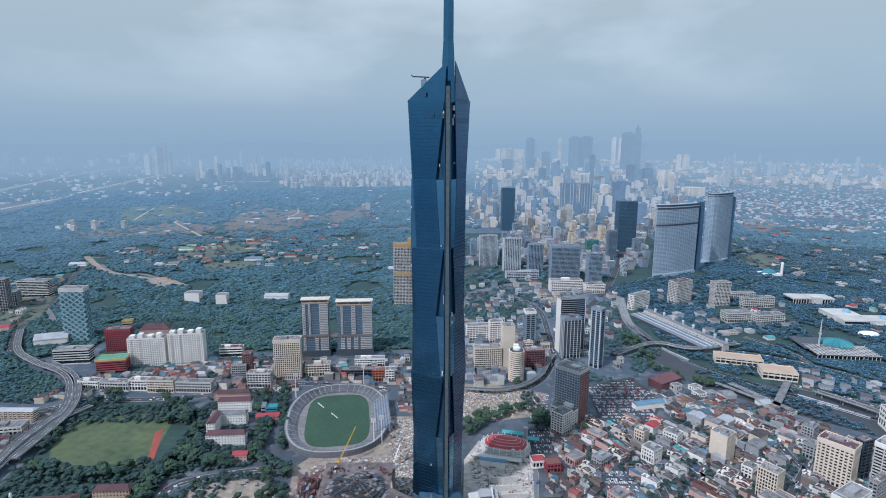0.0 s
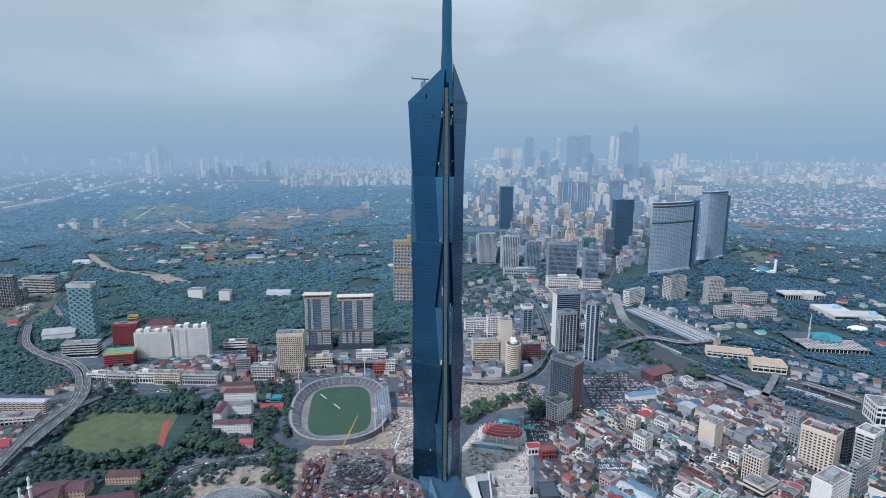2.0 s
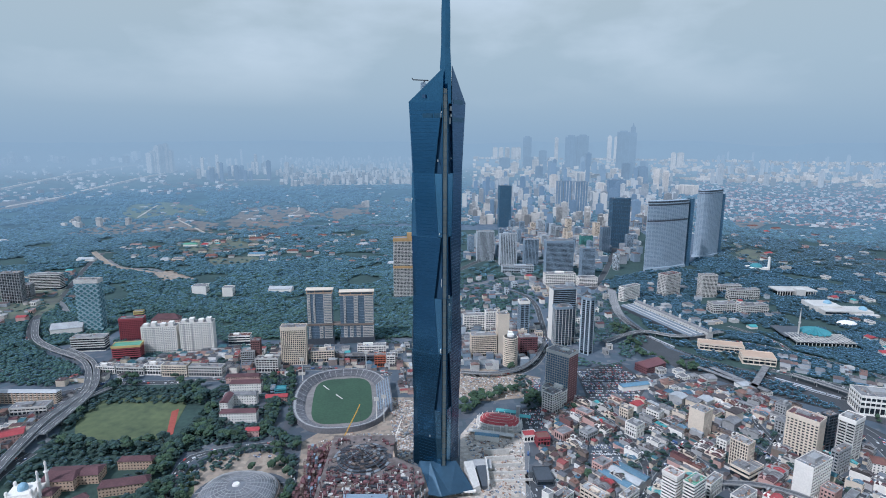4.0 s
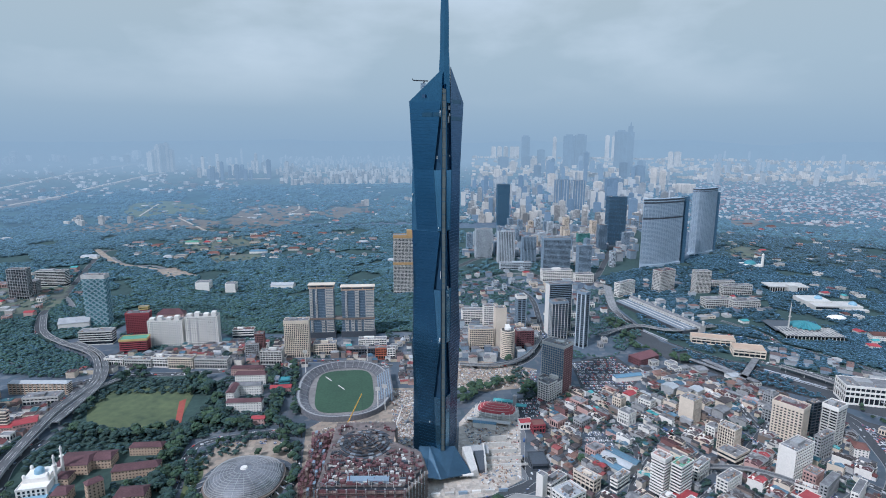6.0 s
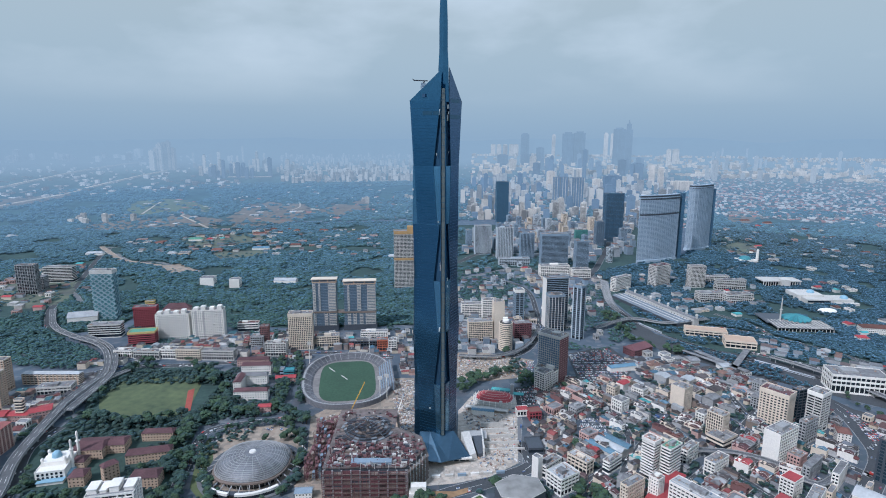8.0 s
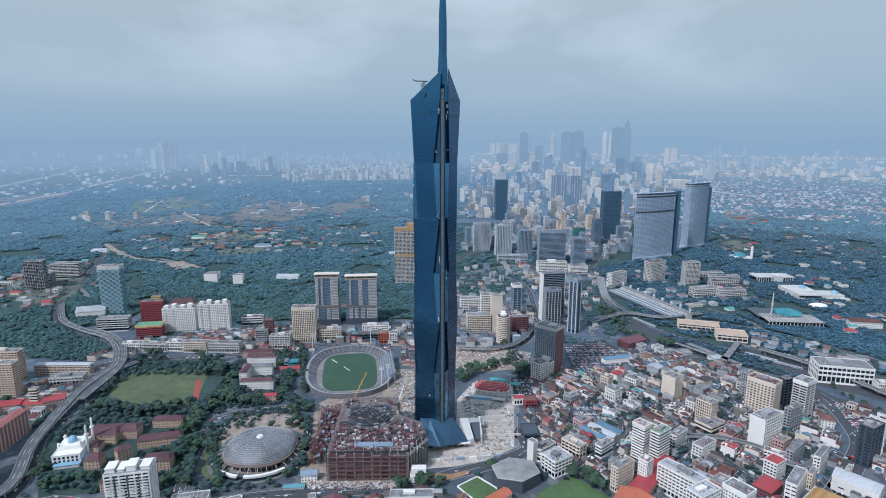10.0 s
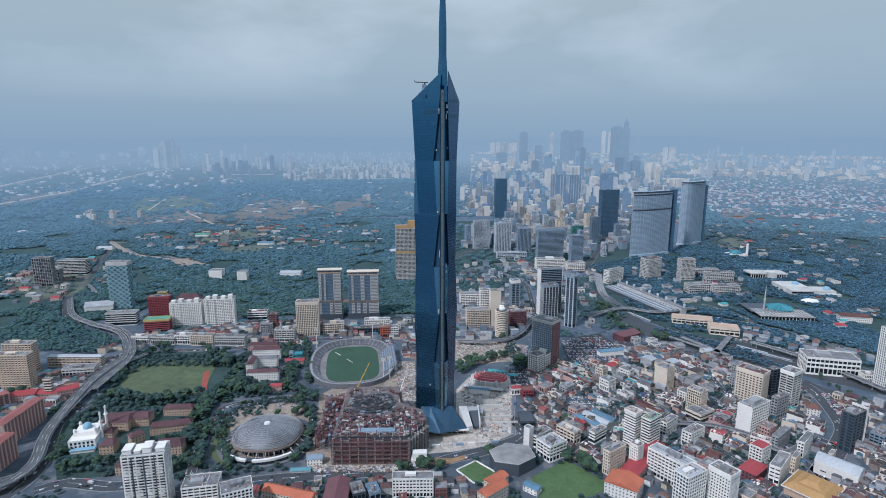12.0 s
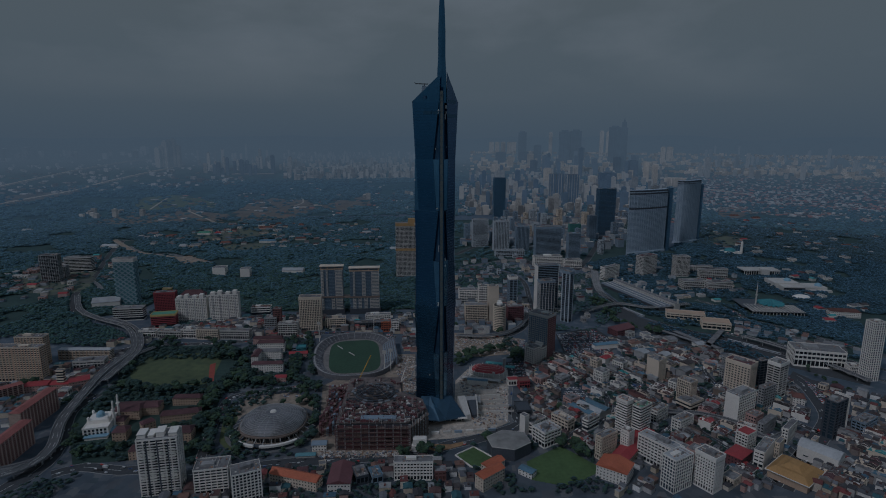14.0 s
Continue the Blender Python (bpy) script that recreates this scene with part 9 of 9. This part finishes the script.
# ---- trees ----
def clump(n_seed, r, squash=0.8, sub=1):
    bm = bmesh.new()
    bmesh.ops.create_icosphere(bm, subdivisions=sub, radius=1.0)
    rr = random.Random(n_seed)
    off = Vector((rr.uniform(-50, 50), rr.uniform(-50, 50), rr.uniform(-50, 50)))
    for v in bm.verts:
        k = 1 + 0.5 * noise.noise(v.co * 1.7 + off) + rr.uniform(-0.2, 0.2)
        v.co = Vector((v.co.x * k * r, v.co.y * k * r, v.co.z * k * r * squash))
    bm.verts.ensure_lookup_table()
    out = ([tuple(v.co) for v in bm.verts], [tuple(v.index for v in f.verts) for f in bm.faces])
    bm.free()
    return out


def crown_mesh(seed, mat):
    rr = random.Random(seed)
    b = Build()
    for k in range(12):
        a, q = rr.uniform(0, 6.283), rr.random() ** 0.6
        r = rr.uniform(1.5, 2.9)
        px, py, pz = 4.3 * q * math.cos(a), 4.3 * q * math.sin(a), 7.0 + (1 - q * q) * 3.2 + rr.uniform(-1.3, 0.9)
        vs, fs = clump(seed * 31 + k, r, 0.72, 2)
        i = len(b.v)
        b.v += [(x + px, y + py, z + pz) for x, y, z in vs]
        b.f += [tuple(i + w for w in f) for f in fs]
    return b.mesh("crown", mat)


def trunk_mesh(seed):
    rr = random.Random(seed)
    b = Build().cyl(0, 0, 0, 5.5, 0.45, 0.28, 7)
    for k in range(4):
        a = k * 1.6 + rr.random()
        b.beam((0, 0, 4.2 + 0.3 * k), (2.4 * math.cos(a), 2.4 * math.sin(a), 7.2), 0.22)
    return b.mesh("trunk", BARK)


CROWNS = [crown_mesh(k + 1, LEAF if k % 2 else LEAFDARK) for k in range(5)]
TRUNKS = [trunk_mesh(k) for k in range(3)]
trnd = random.Random(99)
TREES_DONE = 0
MORE = []


def tree(x, y, size):
    global TREES_DONE
    TREES_DONE += 1
    if TREES_DONE > 290:
        MORE.append((x, y, size * trnd.uniform(0.9, 1.1), trnd.uniform(0, 6.28), trnd.randrange(5)))
        return
    root = thing("tree", "broad dark green city tree", "tree", Matrix.LocRotScale((x, y, 0), Euler((0, 0, trnd.uniform(0, 6.28))), (size * trnd.uniform(0.9, 1.15), size * trnd.uniform(0.9, 1.15), size * trnd.uniform(0.8, 1.1))), "city trees")
    part("trunk", trnd.choice(TRUNKS), None, root)
    part("crown", trnd.choice(CROWNS), None, root)


def grove(line, width, gap, size=(0.9, 1.4), keep=True):
    """Trees along a line, over a width."""
    pts = smooth_line(line, gap)
    for k in range(len(pts)):
        for _ in range(max(1, int(width / gap))):
            x, y = pts[k][0] + trnd.uniform(-width / 2, width / 2), pts[k][1] + trnd.uniform(-width / 2, width / 2)
            if keep or free(x, y, 3):
                tree(x, y, trnd.uniform(*size))


grove([(-341.8, 0.9), (-322.1, -58.3), (-298.2, -103.2), (-271.5, -133.2)], 10, 8, (0.8, 1.3))
grove([(-205.8, 14.2), (-187.5, -50), (-184.7, -103), (-194, -127.8)], 10, 8, (0.8, 1.2))
grove([(-347.5, -28.9), (-332.6, -88.9), (-320, -143.6)], 10, 7, (1.0, 1.5))
grove([(-316.5, 25.2), (-284.7, 40.9), (-239.2, 45)], 8, 9, (0.8, 1.2))
grove([(-265, 91), (-237.1, 73.8), (-207.4, 53.2)], 18, 9, (0.9, 1.4))
grove([(-288.2, 324.7), (-255, 214.7), (-229.1, 113.6)], 8, 8, (0.8, 1.2))
grove([(-318.6, 285.6), (-278.7, 187.5), (-257.2, 91.1)], 20, 8, (1.0, 1.4), False)
grove([(-584.1, 236.3), (-551.2, 266.1), (-498.9, 278.6), (-430.2, 236.8)], 26, 11, (1.0, 1.6), False)
grove([(-585.8, 140.9), (-558.8, 90.2), (-519.2, 52.3), (-463.4, 44.4), (-410.7, 62.9)], 22, 10, (1.0, 1.6), False)
grove([(-424.8, 214.1), (-382.5, 113.2), (-376.3, 48.6), (-373.6, -8.1), (-355.2, -74)], 30, 10, (1.0, 1.6), False)
grove([(-404.9, 214.2), (-339.5, 90.8), (-296.9, 80.1), (-257.2, 113.5), (-241.6, 132.3)], 34, 10, (1.0, 1.5), False)
grove([(-387.8, -74), (-377.6, -42.3), (-338.3, -103.3), (-331.9, -143.7)], 26, 11, (0.9, 1.4), False)
grove([(-612.3, 9.4), (-568.1, -42.8), (-521.6, -117.6), (-482.1, -154)], 18, 11, (0.8, 1.2), False)
grove([(-470.4, -137.5), (-406.6, -143.8), (-363, -156.3)], 22, 12, (0.8, 1.2), False)
grove([(-724.4, 68.2), (-721.1, 89.7), (-695.8, 18.5)], 22, 11, (0.8, 1.3), False)
grove([(-670, 131), (-641, 89.9)], 10, 8, (0.8, 1.2), False)
grove([(-43.8, -145.7), (-25.5, -137.9), (0.9, -140.5)], 16, 8, (0.9, 1.3))
grove([(71.5, -113.7), (76.7, -108.1)], 8, 6, (1.2, 1.4))
grove([(181.5, -123), (195.3, -129.6), (202.9, -152.7)], 18, 8, (1.1, 1.6))
grove([(219.7, 163.2), (215.6, 70.9), (207.3, 11.5), (183, -41)], 20, 10, (0.9, 1.4), False)
grove([(203.6, -32.6), (230.7, -20.7), (244.9, -32.5)], 16, 9, (1.0, 1.5), False)
grove([(37.4, 162.6), (80.9, 215.9), (122.5, 244.6)], 22, 9, (1.0, 1.6), False)
grove([(146, 188.9), (169.4, 216.2), (177.5, 163.1)], 16, 9, (1.0, 1.5), False)
grove([(40.9, 375), (89.1, 339.8), (150.6, 340)], 16, 11, (0.9, 1.3), False)
grove([(90.4, -179.4), (113.5, -167.5), (127.6, -190.7), (146.5, -201.7)], 18, 10, (0.9, 1.4), False)
grove([(-2, -202), (39.8, -193.1), (18.4, -217.8)], 24, 10, (0.9, 1.3), False)
grove([(-628.8, 303.6), (-557.1, 278.4), (-658.7, 336.9)], 14, 12, (0.8, 1.2), False)
grove([(-243.1, -7.8), (-212.2, 10.4), (-240.9, 69.6)], 18, 10, (0.9, 1.3), False)
grove([(-279.6, -143.6), (-249.7, -143.5), (-179.7, -123.7)], 16, 14, (0.7, 1.1), False)
grove([(406.8, -154.8), (402.5, -169.4)], 10, 8, (0.9, 1.2), False)
grove([(416, 589.3), (426.8, 395), (495.5, 341.3)], 30, 14, (0.9, 1.4), False)
grove([(694.6, 140), (697.9, 72.2), (724.5, 31.8)], 10, 16, (0.6, 0.9), False)


more = Build()
for x, y, k, a, j in MORE:
    co = np.empty(len(CROWNS[j].vertices) * 3)
    CROWNS[j].vertices.foreach_get("co", co)
    i, ca, sa = len(more.v), math.cos(a) * k, math.sin(a) * k
    more.v += [(x + p * ca - q * sa, y + p * sa + q * ca, z * k) for p, q, z in co.reshape(-1, 3)]
    more.f += [tuple(i + w for w in f.vertices) for f in CROWNS[j].polygons]
solid("street_trees", more, LEAF, "scattered dark green street trees", "trees", kind="stuff")


# closed woods: one mass of crowns each, every crown a cluster of rough leaf clumps
def leaf_cluster(seed):
    rr = random.Random(seed)
    vs, fs = [], []
    for k in range(3):
        a, q = rr.uniform(0, 6.283), 0.2 if k == 0 else rr.uniform(0.45, 0.7)
        px, py, pz = q * math.cos(a), q * math.sin(a), (0.4 if k == 0 else rr.uniform(-0.2, 0.3))
        v, f = clump(seed * 17 + k, 0.78 if k == 0 else rr.uniform(0.45, 0.68), 0.8, 1)
        f = [t for t in f if sum(v[w][2] for w in t) > -0.75]
        fs += [tuple(len(vs) + w for w in t) for t in f]
        vs += [(x + px, y + py, z + pz) for x, y, z in v]
    return vs, fs


SPECKS = [leaf_cluster(500 + k) for k in range(16)]


def woods(poly, gap, size, label, seed, gaps=0.28, name="woods", mat=None, clear=4.0):
    r = random.Random(seed)
    x0, x1, y0, y1 = min(p[0] for p in poly), max(p[0] for p in poly), min(p[1] for p in poly), max(p[1] for p in poly)
    near_far = ([], [], [0]), ([], [], [0]), ([], [], [0])
    tmpl = [(np.array(v), np.array(f)) for v, f in SPECKS]
    ny = int((y1 - y0) / gap)
    y = y0
    while y < y1:
        g = gap * (1 + max(0.0, (y - 700) / 1100))
        x = x0
        while x < x1:
            px, py = x + r.uniform(-0.45, 0.45) * g, y + r.uniform(-0.45, 0.45) * g
            x += g
            if not inside(px, py, poly) or (y > 600 and any(inside(px, py, q) for q in CLEARINGS) and r.random() < 0.9):
                continue
            if noise.noise(Vector((px * 0.006, py * 0.006, seed))) + 0.35 * noise.noise(Vector((px * 0.02, py * 0.02, seed))) > gaps or not free(px, py, clear):
                continue
            s = r.uniform(*size) * g / gap
            t, f = tmpl[r.randrange(16)]
            a = r.uniform(0, 6.28)
            ca, sa = math.cos(a) * s, math.sin(a) * s
            q = np.empty_like(t)
            q[:, 0], q[:, 1], q[:, 2] = t[:, 0] * ca - t[:, 1] * sa + px, t[:, 0] * sa + t[:, 1] * ca + py, t[:, 2] * s * r.uniform(0.36, 0.62) + 3.0 + r.uniform(-1.0, 2.0) + 3.0 * noise.noise(Vector((px * 0.03, py * 0.03, 7.0)))
            # far crowns take the leaf material that has a haze glow mixed in
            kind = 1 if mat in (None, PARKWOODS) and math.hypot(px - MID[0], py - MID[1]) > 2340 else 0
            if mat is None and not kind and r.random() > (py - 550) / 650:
                kind = 2                              # leaf colour with less haze put in, towards the city
            vs, fs, base = near_far[kind]
            vs.append(q)
            fs.append(f + base[0])
            base[0] += len(t)
        y += g
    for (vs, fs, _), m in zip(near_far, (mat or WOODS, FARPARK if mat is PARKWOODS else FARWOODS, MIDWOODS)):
        if not vs:
            continue
        me = bpy.data.meshes.new(name)
        v, f = np.concatenate(vs), np.concatenate(fs)
        me.vertices.add(len(v))
        me.vertices.foreach_set("co", v.astype(np.float32).ravel())
        me.loops.add(len(f) * 3)
        me.loops.foreach_set("vertex_index", f.astype(np.int32).ravel())
        me.polygons.add(len(f))
        me.polygons.foreach_set("loop_start", np.arange(0, len(f) * 3, 3, dtype=np.int32))
        me.materials.append(m)
        me.update(calc_edges=True)
        me.validate()
        tagged(new(name, me), label, "woods", kind="stuff")


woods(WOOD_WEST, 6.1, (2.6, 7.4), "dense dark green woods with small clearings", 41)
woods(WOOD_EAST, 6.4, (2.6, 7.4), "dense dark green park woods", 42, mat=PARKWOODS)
woods([(-1024.9, 335.5), (-829.7, 336.2), (-825.8, 448.5), (-728, 371.9), (-652.6, 271.9), (-678.7, 247.7), (-991.6, 295.8)], 5.6, (2.4, 5.6), "dense trees beside the elevated highway", 43, 0.6, mat=MIDWOODS)
woods([(-754.6, 689.6), (-573.8, 690.6), (-504.5, 560.5), (-381.6, 484), (-325.2, 373.5), (-494.2, 492.1), (-585.3, 337.2), (-728.2, 491.1)], 6.0, (2.4, 5.2), "trees between the condominiums", 44, 0.5, mat=MIDWOODS, clear=2.0)
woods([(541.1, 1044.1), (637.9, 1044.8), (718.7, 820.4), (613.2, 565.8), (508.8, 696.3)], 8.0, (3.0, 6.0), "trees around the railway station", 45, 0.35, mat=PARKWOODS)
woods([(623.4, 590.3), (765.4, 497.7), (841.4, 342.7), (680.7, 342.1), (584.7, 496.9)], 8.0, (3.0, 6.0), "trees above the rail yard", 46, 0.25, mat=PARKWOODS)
woods([(38.5, 494.5), (43, 693.8), (120.8, 817), (291.3, 818), (253.3, 588.5)], 14.0, (4.0, 7.0), "street trees between city blocks", 47, 0.2, mat=MIDWOODS)
woods([(50.8, 1040.9), (70.1, 1893.2), (798.7, 2088), (771.7, 1456.5), (545.3, 1132.7)], 15.0, (5.0, 8.0), "street trees between towers", 48, 0.2)
woods([(-620.6, 28.3), (-620.5, 186.4), (-588, 248), (-429, 248.5), (-237.7, 137.1), (-207.3, 69.7), (-349.1, 38.8), (-352.2, -42.3), (-320.8, -168.4), (-396.4, -162.5), (-487.8, -156.5)], 9.5, (3.5, 6.5), "dark green trees around the school, field and quarters", 49, 0.5, mat=LEAFDARK)
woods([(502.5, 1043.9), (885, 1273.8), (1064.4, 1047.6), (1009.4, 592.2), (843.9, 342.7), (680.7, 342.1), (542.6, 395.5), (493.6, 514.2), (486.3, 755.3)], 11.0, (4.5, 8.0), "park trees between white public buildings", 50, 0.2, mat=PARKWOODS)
woods([(-295, -103.2), (-164.4, -123.7), (-25, -149.4), (-22.7, -202), (-205.4, -191.3), (-326.1, -202.5), (-326.3, -156.2)], 9.5, (3.0, 5.5), "street trees along the wide road", 51, 0.15, mat=LEAFDARK)
woods([(202.7, 216.3), (391, 216.9), (515.8, 93.3), (545.8, -71.9), (454.4, -211.9), (334.9, -190.3), (218.2, -129.6), (193, 30.4)], 7.5, (3.0, 5.4), "small trees between old shops", 52, 0.25, mat=LEAFDARK, clear=0.2)
woods([(-322, 492.9), (-123.5, 511.4), (-59.6, 494), (-52.2, 339.2), (-219.2, 345.5), (-419.1, 317.5), (-451.2, 373)], 9.0, (3.2, 5.6), "dark trees behind the stadium", 70, 0.0, mat=LEAFDARK)
woods([(-345.4, 29), (-207.3, 69.7), (-190.1, -7.7), (-188.2, -88.6), (-195.1, -123.7), (-282.1, -137.1), (-316.5, -88.8)], 9.5, (3.0, 5.5), "trees around the domed arena", 53, 0.45, mat=LEAFDARK)
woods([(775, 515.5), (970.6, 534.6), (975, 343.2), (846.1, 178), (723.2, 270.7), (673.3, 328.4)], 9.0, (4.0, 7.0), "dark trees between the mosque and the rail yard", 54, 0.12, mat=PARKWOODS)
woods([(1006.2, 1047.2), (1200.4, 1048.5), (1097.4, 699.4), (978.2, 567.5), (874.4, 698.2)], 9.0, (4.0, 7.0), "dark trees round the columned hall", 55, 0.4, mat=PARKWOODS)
woods([(-426.2, 337.8), (-282.1, 324.7), (-223.8, 91.1), (-264.9, 69.5), (-344.4, 90.8)], 8.5, (3.2, 5.2), "dark trees in the old school's grounds", 56, 0.4, mat=LEAFDARK)
woods([(-760.2, 89.6), (-717.6, 112.2), (-647.9, 68.5), (-586.7, -8.7), (-562.4, -103.8), (-568.5, -156.7)], 8.5, (3.2, 5.2), "dark trees between the slab flats", 57, 0.05, mat=LEAFDARK)
woods([(-515.8, -168.7), (-489.5, -154.1), (-320.8, -168.4), (-312.3, -202.5), (-446.1, -228.8), (-499, -228.9)], 8.5, (3.0, 5.0), "trees on the road verges", 58, -0.02, mat=LEAFDARK)
woods([(31.6, 188.5), (35, 339.6), (148.6, 323), (180.5, 216.2), (184.8, 114.8), (133.1, 188.8)], 8.5, (3.0, 5.0), "trees above the construction yard", 59, 0.2, mat=LEAFDARK)
woods([(257.2, 817.8), (498.2, 888), (459.7, 496.4), (347.6, 340.8), (261.4, 340.4), (211.2, 413.2)], 9.0, (3.2, 5.6), "trees between the tower blocks and the tracks", 60, 0.3, mat=MIDWOODS)
woods([(43, 693.8), (50.8, 1040.9), (247.8, 1178), (274.3, 817.9), (191.8, 694.6)], 9.0, (3.2, 5.6), "trees around the expressway ramps", 61, 0.35, mat=MIDWOODS)
woods([(481, 924.5), (522.5, 962.8), (461.2, 696), (486.3, 454.2), (534.9, 377), (662.4, 308.4), (820.5, 145.2), (763.6, 72.4), (658.1, 164.6), (544.4, 260.9), (461.1, 348.1), (409.3, 564.8)], 8.0, (2.8, 5.2), "trees and scrub between the tracks", 62, -0.12, mat=PARKWOODS, clear=1.5)
woods([(338.4, 189.5), (541.8, 164.2), (600, 150), (545, 250), (411.3, 300), (300, 345), (262, 345)], 8.0, (2.8, 5.2), "trees between depots and car parks", 63, 0.1, mat=LEAFDARK, clear=0.5)
woods([(-345, -160), (-25, -140), (30, -150), (60, -262), (-345, -262)], 8.0, (2.8, 5.0), "trees between the houses beside the wide street", 64, 0.12, mat=LEAFDARK, clear=0.5)
woods([(-560, -225), (-500, -195), (-345, -190), (-345, -262), (-560, -262)], 8.0, (2.8, 5.0), "trees on the lower verges", 65, 0.15, mat=LEAFDARK, clear=1.0)
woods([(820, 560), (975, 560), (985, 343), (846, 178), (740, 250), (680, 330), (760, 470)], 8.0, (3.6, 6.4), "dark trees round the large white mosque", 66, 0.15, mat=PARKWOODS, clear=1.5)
woods([(50, -110), (75, -100), (240, -110), (240, -230), (50, -230)], 8.5, (3.0, 5.4), "trees round the school greens", 67, 0.05, mat=LEAFDARK, clear=1.0)
